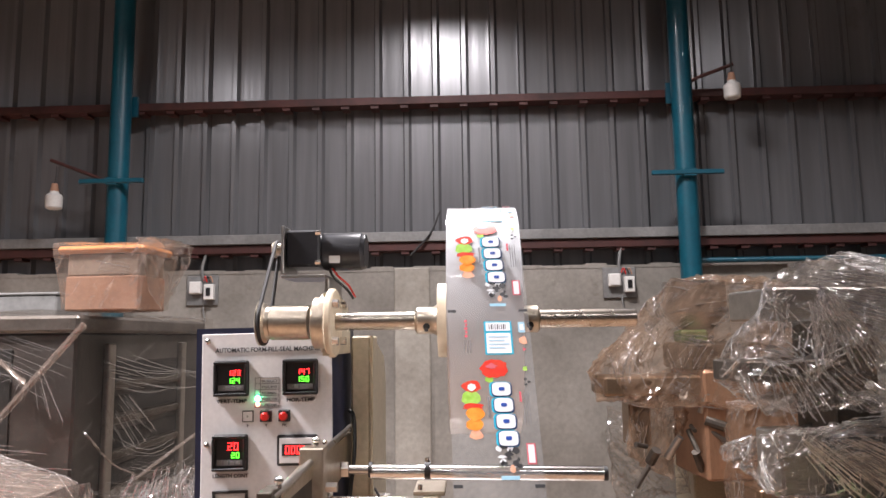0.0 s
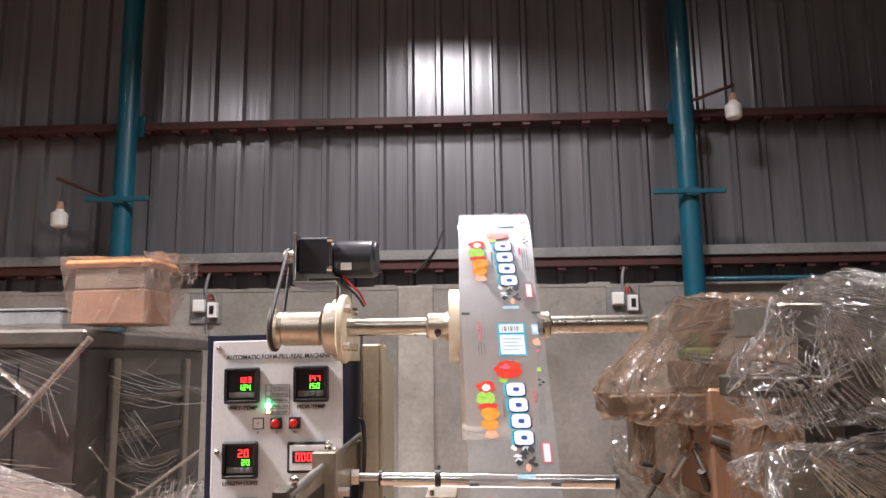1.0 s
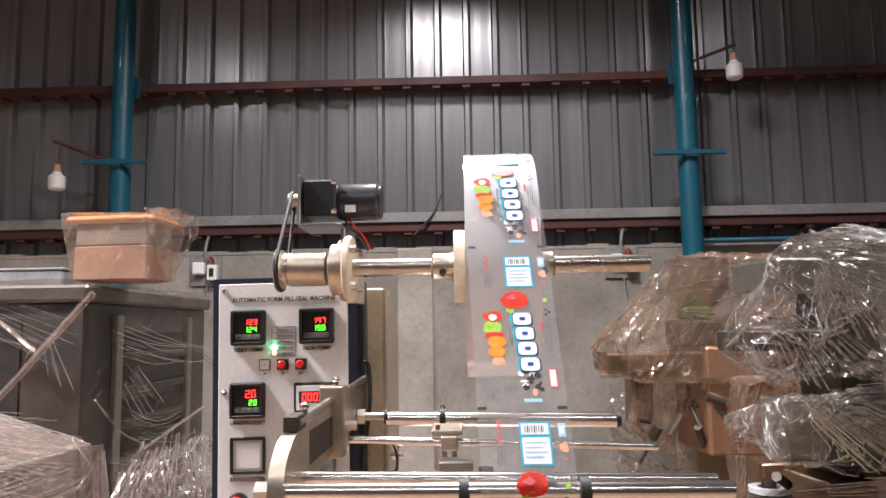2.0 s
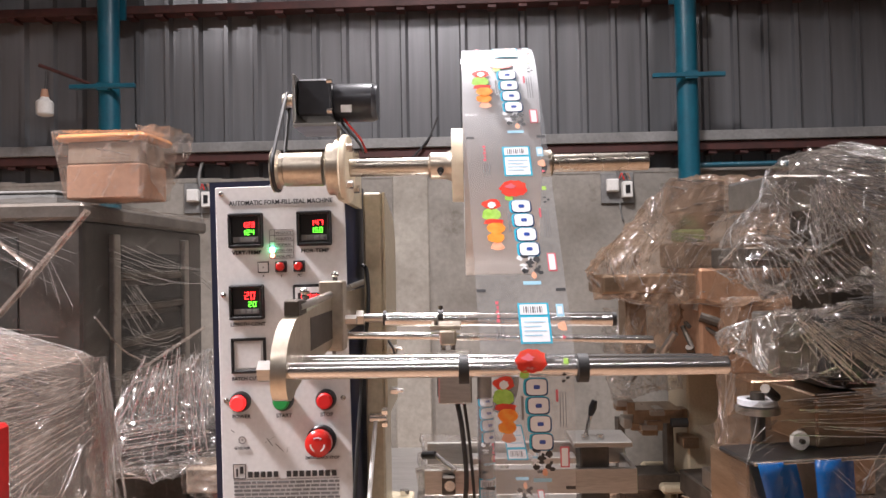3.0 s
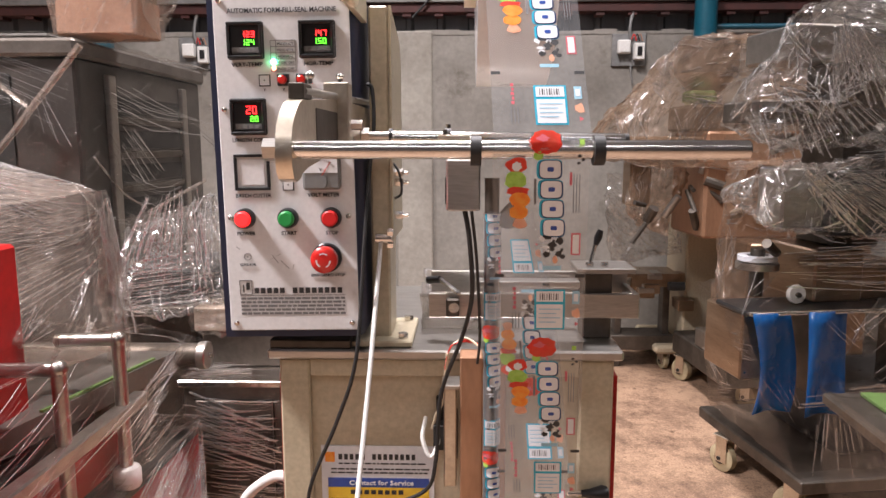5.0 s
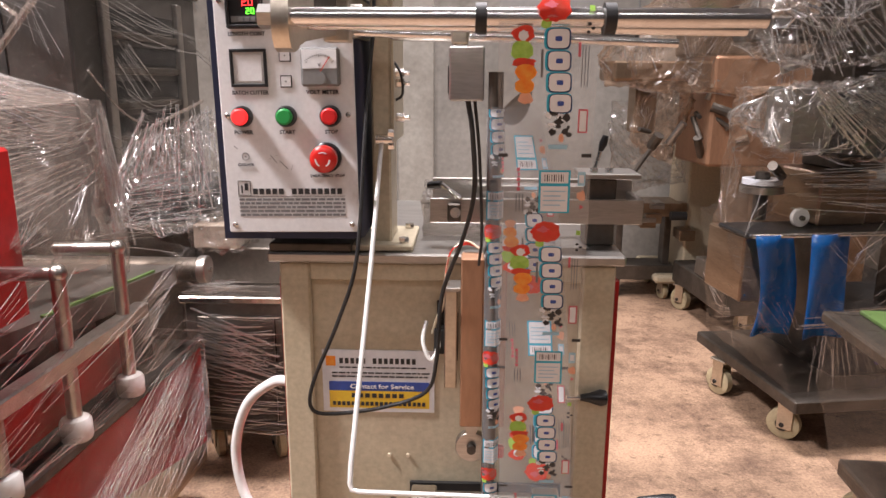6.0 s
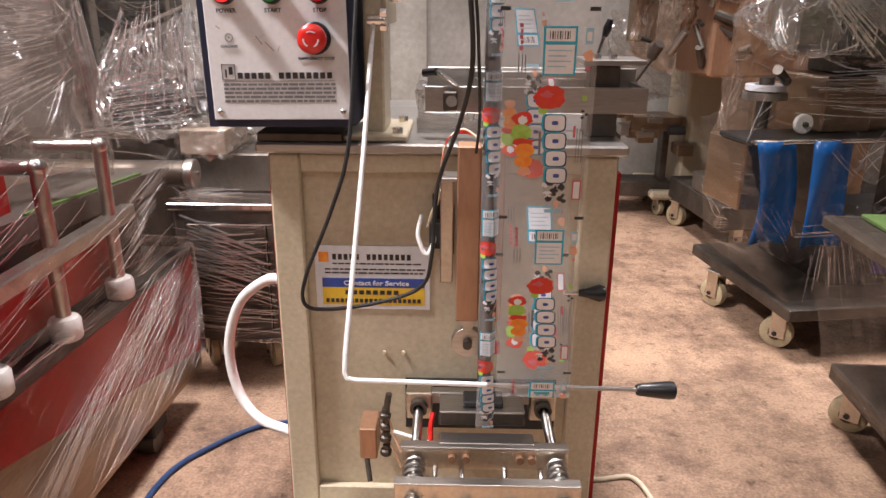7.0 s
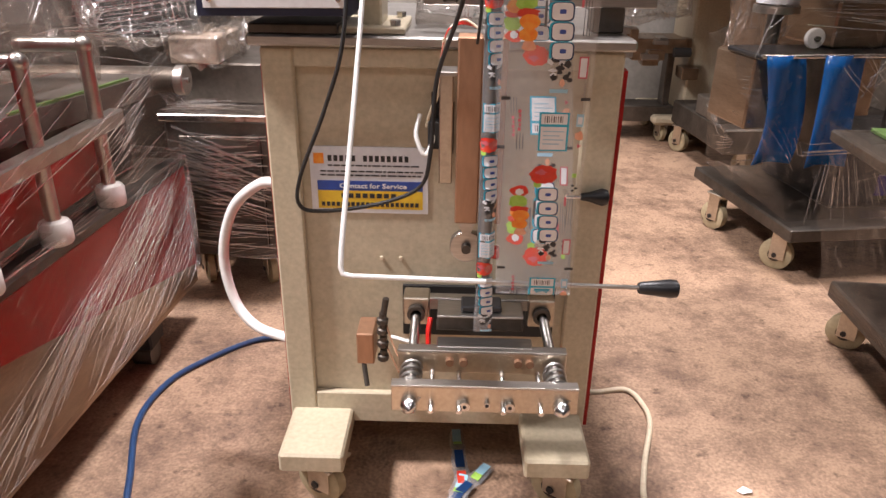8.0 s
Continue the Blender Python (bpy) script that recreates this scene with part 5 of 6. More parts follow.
    Shape(COPPER).box(0.076, 0.086, -0.075, -0.035, 0.50, 0.752, 0.002).put("heater_bar", ffs, "copper brown vertical sealing bar")
    s = Shape(ALU).box(-0.001, 0.017, -0.06, -0.02, 0.553, 0.704, 0.0015).use(STEEL).box(-0.004, 0.022, -0.062, -0.018, 0.700, 0.706, 0.001).use(DARK).box(0.0172, 0.0185, -0.055, -0.03, 0.595, 0.66)
    s.put("slide_bar", ffs, "aluminium slide bar")
    d = Shape(DARK).box(-0.014, 0.002, 0.0, 0.0125, 0.60, 0.665).box(-0.018, 0.0, -0.02, 0.01, 0.59, 0.63, 0.002)
    d.put("terminal_block", ffs, "black terminal block")
    Shape(WHITE_P).sweep([(-0.03, 0.0, 0.635), (-0.034, -0.02, 0.61), (-0.022, -0.03, 0.585), (-0.012, -0.022, 0.60), (-0.008, -0.01, 0.625)], 0.0032, 8).put("wire", ffs, "white sleeved lead")
    w = Shape(STEEL).cyl((0.04, -0.04, 0.449), (0.04, -0.025, 0.449), 0.024, 34, bevel=0.001).use(DULL).cyl((0.04, -0.05, 0.449), (0.04, -0.04, 0.449), 0.007, 12).use(STEEL).prism([(0.028, 0.492), (0.052, 0.492), (0.046, 0.475), (0.034, 0.475)], "y", -0.05, -0.04)
    w.put("cam_wheel", ffs, "steel cam wheel")
    Shape(P_RED).box(0.078, 0.09, -0.03, -0.02, 0.425, 0.445, 0.002).put("indicator_flag", ffs, "red plastic flag")


def jaws():
    before = set(ffs.children)
    bk = Shape(STEEL).box(-0.05, 0.175, -0.03, -0.012, 0.332, 0.352, 0.0015).put("jaw_rail", ffs, "steel cross rail")
    for x in (-0.033, 0.158):
        Shape(ALU).box(x - 0.02, x + 0.02, -0.04, -0.002, 0.31, 0.356, 0.002).use(DULL).ring((x, -0.05, 0.333), (x, -0.035, 0.333), 0.0135, 0.008, 20).put("bearing", bk, "bearing block with steel bush")
    fj = Shape(DULL).box(0.0, 0.127, -0.075, -0.035, 0.322, 0.346, 0.002).use(STEEL).box(0.0, 0.127, -0.08, -0.03, 0.346, 0.3495, 0.001).use(BLACK).box(0.035, 0.095, -0.07, -0.035, 0.3495, 0.36, 0.002).use(DULL).box(-0.002, 0.13, -0.06, -0.04, 0.313, 0.322, 0.001)
    fj.put("sealing_jaw", ffs, "dark fixed sealing jaw")
    # guide rods slope down towards the front
    a0, a1 = 0.333, 0.262
    for x in (-0.033, 0.160):
        x1 = x + (-0.003 if x < 0 else 0.016)
        g = Shape(STEEL).cyl((x, -0.03, a0), Vector((x, -0.03, a0)).lerp(Vector((x1, -0.195, a1)), 0.84), 0.0075, 20)
        g.put("guide_bar", ffs, "steel guide bar")
        sp = []
        for k in range(61):
            t = k / 60 * 5 * 2 * math.pi
            f = 0.60 + 0.26 * k / 60
            c = Vector((x, -0.03, a0)).lerp(Vector((x1, -0.195, a1)), f)
            sp.append((c.x + 0.0145 * math.cos(t), c.y, c.z + 0.0145 * math.sin(t)))
        Shape(STEEL).sweep(sp, 0.0028, 8, round_=False).put("spring", ffs, "coiled steel spring")
    for y, z, x0, x1, h in ((-0.115, 0.296, -0.055, 0.188, 0.034), (-0.166, 0.268, -0.061, 0.2, 0.040)):
        p = Shape(ALU).box(x0, x1, y - 0.007, y + 0.007, z - h / 2, z + h / 2, 0.001).put("jaw_plate", ffs, "aluminium cross plate")
        Shape(STEEL).box(x0, x1, y - 0.0085, y + 0.0085, z + h / 2, z + h / 2 + 0.004, 0.0008).put("edge_strip", p, "bright top edge")
    Shape(STEEL).box(0.0, 0.14, -0.115, -0.085, 0.29, 0.318, 0.002).put("moving_jaw", ffs, "moving jaw block")
    for x in (-0.036, 0.177):
        Shape(CHROME).lathe((x, -0.173, 0.262), (x, -0.195, 0.262), [(0, 0.0125), (0.3, 0.0125), (0.6, 0.0105), (0.85, 0.006), (1, 0.001)], 18).put("dome_nut", ffs, "chrome dome nut")
    for x in (-0.005, 0.034, 0.096, 0.148):
        Shape(CHROME).cyl((x, -0.108, 0.285), (x, -0.188, 0.258), 0.0042, 12).put("bolt", ffs, "long bolt")
    for x, z in ((0.042, 0.262), (0.073, 0.265), (0.105, 0.262)):
        Shape(CHROME).cyl((x, -0.173, z), (x, -0.181, z), 0.0072 if x != 0.073 else 0.004, 12).use(DARK).cyl((x, -0.181, z), (x, -0.1815, z), 0.003, 6).put("bolt", ffs, "socket bolt")
    for x in (0.02, 0.04, 0.118, 0.135):
        Shape(COPPER).cyl((x, -0.122, 0.30), (x, -0.13, 0.30), 0.006, 10).put("bolt", ffs)
    so = Shape(COPPER).box(-0.125, -0.098, -0.055, 0.0, 0.245, 0.30, 0.002).put("solenoid", ffs, "copper coloured solenoid box")
    for k, z in enumerate((0.25, 0.275, 0.297, 0.315)):
        Shape(DULL).lathe((-0.085, -0.05, z), (-0.083, -0.05, z + 0.02), [(0, 0.006), (0.15, 0.009), (0.5, 0.009), (0.6, 0.006), (1, 0.006)], 10).put("fitting", so)
    Shape(DULL).cyl((-0.083, -0.05, 0.33), (-0.078, -0.05, 0.36), 0.005, 10).put("fitting", so)
    Shape(DULL).cyl((-0.115, -0.05, 0.245), (-0.108, -0.07, 0.215), 0.004, 8).put("fitting", so)
    for pts in (((-0.08, -0.05, 0.28), (-0.06, -0.08, 0.255), (-0.055, -0.11, 0.27)), ((-0.08, -0.05, 0.32), (-0.066, -0.07, 0.29), (-0.05, -0.1, 0.285), (-0.02, -0.1, 0.298))):
        Shape(COPPER).sweep(pts, 0.0016, 6).put("wire", so)
    Shape(WHITE_P).cyl((-0.07, -0.06, 0.30), (0.0, -0.09, 0.297), 0.003, 8).put("pin", ffs)
    Shape(RED_PLASTIC).sweep([(-0.01, -0.06, 0.335), (-0.013, -0.07, 0.32), (-0.013, -0.08, 0.298)], 0.004, 6).put("wire", ffs, "red lead")
    for ob in set(ffs.children) - before:
        ob.location.z += 0.006


arms_and_rods()
deck_parts()
jaws()


# ---- hoses and scraps round the machine ----
h = thing("white_hose", "thick white hose looping from the machine's side", "hose")
Shape(WHITE_P).sweep([(-0.25, 0.05, 0.51), (-0.285, 0.06, 0.505), (-0.338, 0.08, 0.455), (-0.366, 0.09, 0.37), (-0.354, 0.08, 0.29), (-0.315, 0.06, 0.248), (-0.25, 0.03, 0.242)], 0.0085, 12).put("hose", h)
h = thing("air_hose", "dark blue air hose curving over the floor", "hose")
Shape(BLUE_HOSE).sweep([(-0.25, 0.43, 0.10), (-0.33, 0.42, 0.02), (-0.43, 0.40, 0.0065), (-0.51, 0.32, 0.0065), (-0.565, 0.23, 0.0065), (-0.575, 0.10, 0.0065), (-0.52, -0.07, 0.0065), (-0.47, -0.25, 0.0065), (-0.45, -0.5, 0.0065)], 0.006, 10).put("hose", h)
h = thing("power_cable", "cream power cable lying on the floor", "cable")
Shape(IVORY).sweep([(0.25, 0.30, 0.09), (0.272, 0.26, 0.03), (0.31, 0.235, 0.006), (0.385, 0.245, 0.0055), (0.41, 0.195, 0.0055), (0.409, 0.13, 0.0055), (0.37, 0.01, 0.0055), (0.35, -0.10, 0.0055), (0.37, -0.3, 0.0055)], 0.0052, 10).put("cable", h)


def scrap(x, y, turn, seed):
    t = thing("empty_pouch", "crumpled printed pouch scrap lying on the floor", "pouch", pose(x, y, 0, 0, 0, turn), "pouch scraps")
    rnd = random.Random(seed)
    sh = Shape(FILM)
    n = 10
    hs = [0.004 + rnd.uniform(0, 0.008) for _ in range(n + 1)]
    for lay in (0, 0.003):
        vs = [(sx * 0.013 + rnd.uniform(-0.003, 0.003), -0.07 + 0.14 * i / n, hs[i] + lay) for i in range(n + 1) for sx in (-1, 0, 1)]
        sh.add(vs, [(i * 3 + k, i * 3 + k + 1, i * 3 + k + 4, i * 3 + k + 3) for i in range(n) for k in (0, 1)])
    sh.put("pouch", t, "", 60)
    for m, a, b in ((P_RED, 0, 2), (P_NAVY, 3, 6), (P_GREEN, 7, 8), (P_PALE, 8, 10)):
        q = Shape(m)
        vs = [(sx * 0.008, -0.07 + 0.14 * i / n, hs[i] + 0.0045) for i in range(a, b + 1) for sx in (-1, 1)]
        q.add(vs, [(i * 2, i * 2 + 1, i * 2 + 3, i * 2 + 2) for i in range(b - a)])
        q.put("print", t)


scrap(0.04, 0.02, 5, 1)
scrap(0.05, -0.06, -35, 2)
scrap(0.03, -0.10, -15, 3)
t = thing("film_scrap", "torn piece of clear film on the floor", "scrap", pose(0.528, -0.04, 0))
Shape(P_WHITE).add([(-0.012, 0, 0.003), (0.0, 0.006, 0.008), (0.016, 0.002, 0.003), (0.012, -0.006, 0.006), (-0.004, -0.007, 0.003)], [(0, 1, 4), (1, 2, 3), (1, 3, 4)]).put("scrap", t)


# ---- wrapped equipment beside the machine ----
def oven():
    t = thing("oven_cabinet", "tall grey steel oven cabinet wrapped in clear plastic", "cabinet", pose(-1.335, 1.19, 0))
    b = Shape(OVEN).box(-0.42, 0.385, -0.42, 0.42, 0.1, 1.26, 0.006).put("body", t, "dull grey steel body")
    Shape(GREY_STEEL).box(-0.44, 0.40, -0.44, 0.44, 1.2605, 1.305, 0.008).put("top", t, "grey steel top")
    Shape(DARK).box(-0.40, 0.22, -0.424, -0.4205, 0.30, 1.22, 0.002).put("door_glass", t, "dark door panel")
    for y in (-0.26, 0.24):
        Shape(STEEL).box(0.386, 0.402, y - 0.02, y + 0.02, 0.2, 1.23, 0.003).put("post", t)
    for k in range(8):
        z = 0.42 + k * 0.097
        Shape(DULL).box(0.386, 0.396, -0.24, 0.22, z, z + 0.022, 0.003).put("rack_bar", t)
        # Dark strip on the solid side stands for shade between the bars.
        Shape(DARK).box(0.3845, 0.3875, -0.24, 0.22, z + 0.03, z + 0.08).put("rack_gap_shade", t)
    for x in (-0.36, 0.34):
        for y in (-0.36, 0.36):
            Shape(DULL).cyl((x, y, 0), (x, y, 0.1), 0.03, 12).put("leg", t)
    wrap_part("stretch_wrap", corners(-0.45, 0.42, -0.46, 0.46, 0.14, 1.315), t, 1, "clear stretch wrap with diagonal folds", 0.01, 0.07, WRAP_TIGHT, 7, 160, (0.6, 0.8, -0.25))
    folds = (((0.432, -0.472, 1.28), (0.32, -0.478, 1.15), (0.209, -0.478, 1.026), (-0.02, -0.478, 0.80)), ((0.10, -0.476, 1.29), (0.192, -0.478, 1.216), (0.291, -0.478, 1.137)),
             ((0.437, 0.30, 0.917), (0.437, 0.05, 0.88), (0.437, -0.18, 0.845)), ((0.437, -0.452, 1.01), (0.44, -0.32, 0.915), (0.437, -0.179, 0.861)))
    for i, f in enumerate(folds):
        Shape(WRAP_BEIGE).sweep(f, (0.009, 0.006, 0.006, 0.003)[i], 5).put("wrap_fold", t, "twisted fold of wrap")
    f = -0.476
    crease_fan(t, (0.24, f, 1.14), (0.33, f, 1.17), (0.02, f, 1.26), (0.415, f, 1.0), 16, 1, 0.0007)
    crease_fan(t, (0.05, f, 1.03), (0.05, f, 0.86), (0.42, f, 0.965), (0.42, f, 0.80), 22, 2, 0.0008, 0.01)
    crease_fan(t, (0.05, f, 1.25), (0.2, f, 1.27), (0.42, f, 1.06), (0.43, f, 1.2), 10, 3, 0.0006)
    f = 0.436
    crease_fan(t, (f, -0.40, 1.08), (f, -0.24, 1.10), (f, -0.22, 0.90), (f, 0.0, 0.95), 14, 4, 0.0007)
    crease_fan(t, (f, -0.45, 1.23), (f, -0.44, 1.12), (f, 0.40, 1.12), (f, 0.42, 1.05), 10, 5, 0.0008, 0.015)
    crease_fan(t, (f, -0.44, 1.0), (f, -0.44, 0.72), (f, 0.28, 0.91), (f, 0.30, 0.70), 22, 6, 0.0008, 0.03)
    crease_fan(t, (f, 0.1, 0.88), (f, 0.28, 0.91), (f, -0.3, 0.55), (f, 0.2, 0.5), 18, 7, 0.0009)


def crate():
    t = thing("carton_crate", "brown carton box with orange wooden rim, wrapped in plastic", "box", pose(-0.902, 0.872, 1.3185, 0, 0, -4))
    Shape(CARTON).box(-0.104, 0.104, -0.07, 0.07, 0.0, 0.092, 0.004).put("carton", t, "brown lower carton")
    Shape(mat("dusty_grey_carton", (0.27, 0.215, 0.17), (0.2, 0.155, 0.12), 0.7)).box(-0.101, 0.101, -0.068, 0.068, 0.0925, 0.152, 0.004).put("upper_box", t, "grey brown upper carton")
    Shape(WOOD).box(-0.125, 0.122, -0.085, 0.08, 0.1525, 0.172, 0.008).put("rim", t, "orange wooden rim")
    wrap_part("stretch_wrap", corners(-0.11, 0.112, -0.076, 0.076, 0.002, 0.03) + corners(-0.13, 0.13, -0.09, 0.085, 0.15, 0.178), t, 2, "loose clear wrap", 0.006, 0.03, WRAP_BEIGE, 16, 70, (0.9, 0.1, -0.3), 0.8)
    wrap_part("wrap_tuft", [(0.10, -0.08, 0.19), (0.19, -0.06, 0.18), (0.20, 0.05, 0.175), (0.08, 0.06, 0.19), (0.12, 0, 0.12), (0.125, -0.06, 0.04), (0.135, 0, 0.0)], t, 3, "bunched wrap end", 0.012, 0.024, WRAP_BEIGE, 18, 30)


def pale_box():
    t = thing("metal_box", "pale grey metal box standing on the cabinet", "box", pose(-1.56, 1.5, 1.305))
    Shape(LEDGE).box(-0.19, 0.19, -0.12, 0.1, 0.004, 0.095, 0.005).put("body", t)
    Shape(LEDGE).box(-0.195, 0.195, -0.125, 0.105, 0.0955, 0.105, 0.003).put("lid", t)


def red_machine():
    t = thing("conveyor_machine", "red sealing machine with conveyor and chrome rails, tightly wrapped", "machine", pose(0, 0, 0))
    base = [(-0.588, 0.515), (-0.642, -0.62), (-1.35, -0.62), (-1.35, 0.515)]
    # Brown body and slanted red edge imitate the floor mirrored in the wrap.
    Shape(BROWN_STEEL_REFLECTION).prism(base, "z", 0.1, 0.385).put("body", t, "stainless lower body, tinted brown as the mirrored floor")
    face = [(-0.588, 0.515, 0.145), (-0.634, -0.45, 0.365), (-0.634, -0.45, 0.3835), (-0.588, 0.515, 0.3835)]
    Shape(RED_PAINT).add([(x + 0.0003, y, z) for x, y, z in face] + [(x + 0.003, y, z) for x, y, z in face],
                         [(0, 1, 2, 3), (7, 6, 5, 4), (0, 4, 5, 1), (1, 5, 6, 2), (2, 6, 7, 3), (3, 7, 4, 0)]).put("front_panel", t, "red front panel, cut aslant where the floor's reflection begins")
    Shape(OVEN).prism([(-0.584, 0.519), (-0.638, -0.624), (-1.35, -0.624), (-1.35, 0.519)], "z", 0.3855, 0.40).put("deck", t, "dark grey steel deck")
    Shape(RED_PAINT).box(-1.35, -0.722, -0.3, 0.13, 0.4005, 0.88, 0.006).put("control_cabinet", t, "tall red cabinet")
    Shape(RED_PAINT).prism([(-0.635, 0.27), (-0.652, -0.35), (-0.66, -0.35), (-0.643, 0.27)], "z", 0.4305, 0.54).put("side_panel", t, "red side panel")
    Shape(GREY_STEEL).prism([(-0.60, 0.48), (-0.70, 0.0), (-0.95, 0.0), (-0.95, 0.48)], "z", 0.552, 0.595).put("conveyor_bed", t, "steel conveyor bed")
    Shape(GREEN_BELT).prism([(-0.622, 0.40), (-0.682, 0.10), (-0.689, 0.10), (-0.629, 0.40)], "z", 0.5955, 0.60).put("belt", t, "green belt edge")
    r = Shape(STEEL).cyl((-0.54, 0.485, 0.58), (-0.56, 0.485, 0.58), 0.031, 28, bevel=0.002).use(CHROME).cyl((-0.535, 0.485, 0.58), (-0.54, 0.485, 0.58), 0.006, 10).use(DULL).cyl((-0.56, 0.485, 0.58), (-0.95, 0.485, 0.58), 0.027, 20)
    r.put("end_roller", t, "steel end roller")
    Shape(DULL).box(-0.75, -0.655, 0.31, 0.43, 0.4005, 0.55, 0.004).put("support", t)
    # Solid dark block added to stand for the shade between deck and rails.
    Shape(DARK).box(-0.73, -0.705, -0.34, 0.30, 0.4005, 0.54, 0.002).put("recess_shade", t, "dark block as shade under the red panel")
    bar = Shape(STEEL).box(-0.626, -0.598, -0.55, 0.305, 0.534, 0.562, 0.003).put("rail_bar", t, "square chrome rail")
    for x, y in ((-0.611, 0.228), (-0.62, 0.05), (-0.628, -0.13)):
        p = Shape(STEEL).cyl((x, y, 0.43), (x, y, 0.534), 0.012, 18).cyl((x, y, 0.562), (x, y, 0.69), 0.012, 18)
        p = p.put("post", t, "chrome post")
        Shape(STEEL).cyl((x, y, 0.688), (x - 0.11, y - 0.01, 0.688), 0.012, 16).ball((x, y, 0.688), 0.015).put("handle", p, "chrome cross handle")
        Shape(WHITE_P).lathe((x, y, 0.4005), (x, y, 0.442), [(0, 0.023), (0.12, 0.0255), (0.78, 0.0255), (0.92, 0.022), (1, 0.0125)], 16).put("cap", p, "white plastic cap")
    for x, y in ((-0.64, 0.31), (-0.7, -0.3), (-1.25, 0.3), (-1.25, -0.4)):
        f = Shape(DARK).box(x - 0.03, x + 0.03, y - 0.035, y + 0.035, 0.05, 0.1, 0.004).use(DULL).cyl((x - 0.02, y, 0.028), (x + 0.02, y, 0.028), 0.028, 18)
        f.put("caster", t, "dark caster")
    wrap_part("stretch_wrap", [(-0.58, 0.525, 0.12), (-0.58, 0.525, 0.41), (-0.634, -0.64, 0.12), (-0.63, -0.64, 0.42), (-1.36, -0.64, 0.12), (-1.36, 0.53, 0.12), (-0.72, 0.5, 0.42), (-1.36, -0.64, 0.42), (-1.36, 0.53, 0.42)], t, 6, "tight glossy stretch wrap", 0.004, 0.05, WRAP_TIGHT, 9, 1100, (0.04, 0.88, 0.47), 0.55)
    crease_fan(t, (-0.571, 0.52, 0.40), (-0.58, 0.35, 0.40), (-0.60, 0.1, 0.12), (-0.625, -0.45, 0.14), 30, 25, 0.0005)
    crease_fan(t, (-0.59, 0.15, 0.30), (-0.598, 0.05, 0.30), (-0.608, -0.10, 0.13), (-0.615, -0.25, 0.13), 18, 26, 0.0011)
    wrap_part("rail_wrap", [(-0.58, 0.53, 0.42), (-0.63, -0.3, 0.43), (-0.545, 0.53, 0.60), (-0.585, 0.24, 0.715), (-0.6, 0.0, 0.715), (-0.61, -0.5, 0.715), (-0.8, 0.53, 0.62), (-1.2, 0.3, 0.72), (-1.2, -0.5, 0.72), (-1.0, 0.5, 0.45), (-1.0, -0.4, 0.45)], t, 16, "clear wrap stretched over the rails", 0.006, 0.05, WRAP_TIGHT, 9, 380, (0.15, 0.9, 0.35), 0.5)
    wrap_part("upper_wrap", [(-0.75, 0.44, 0.945), (-0.72, 0.42, 0.75), (-0.70, 0.40, 0.62), (-1.35, 0.6, 1.10), (-1.35, -0.2, 0.98), (-0.9, -0.1, 0.9), (-0.72, 0.1, 0.72), (-1.35, 0.5, 0.6), (-0.8, 0.0, 0.62)], t, 7, "loose crumpled wrap", 0.009, 0.04, WRAP_BEIGE, 10, 420, (0.75, 0.5, 0.25), 1.0)
    crease_fan(t, (-0.75, 0.43, 0.95), (-0.72, 0.43, 0.80), (-1.0, -0.1, 0.93), (-0.74, 0.05, 0.70), 40, 17, 0.0013)
    crease_fan(t, (-0.745, 0.45, 0.95), (-0.73, 0.46, 0.95), (-0.715, 0.42, 0.62), (-0.66, 0.42, 0.62), 12, 18, 0.0020)
    crease_fan(t, (-1.3, 0.55, 1.09), (-1.3, 0.2, 1.04), (-0.76, 0.44, 0.95), (-0.80, 0.3, 0.945), 22, 19, 0.0014)
    Shape(WRAP).sweep([(-0.745, 0.44, 0.945), (-0.73, 0.43, 0.86), (-0.715, 0.42, 0.80), (-0.72, 0.41, 0.73), (-0.70, 0.41, 0.66), (-0.69, 0.38, 0.60)], 0.022, 7).put("wrap_fold", t, "twisted rope of wrap")


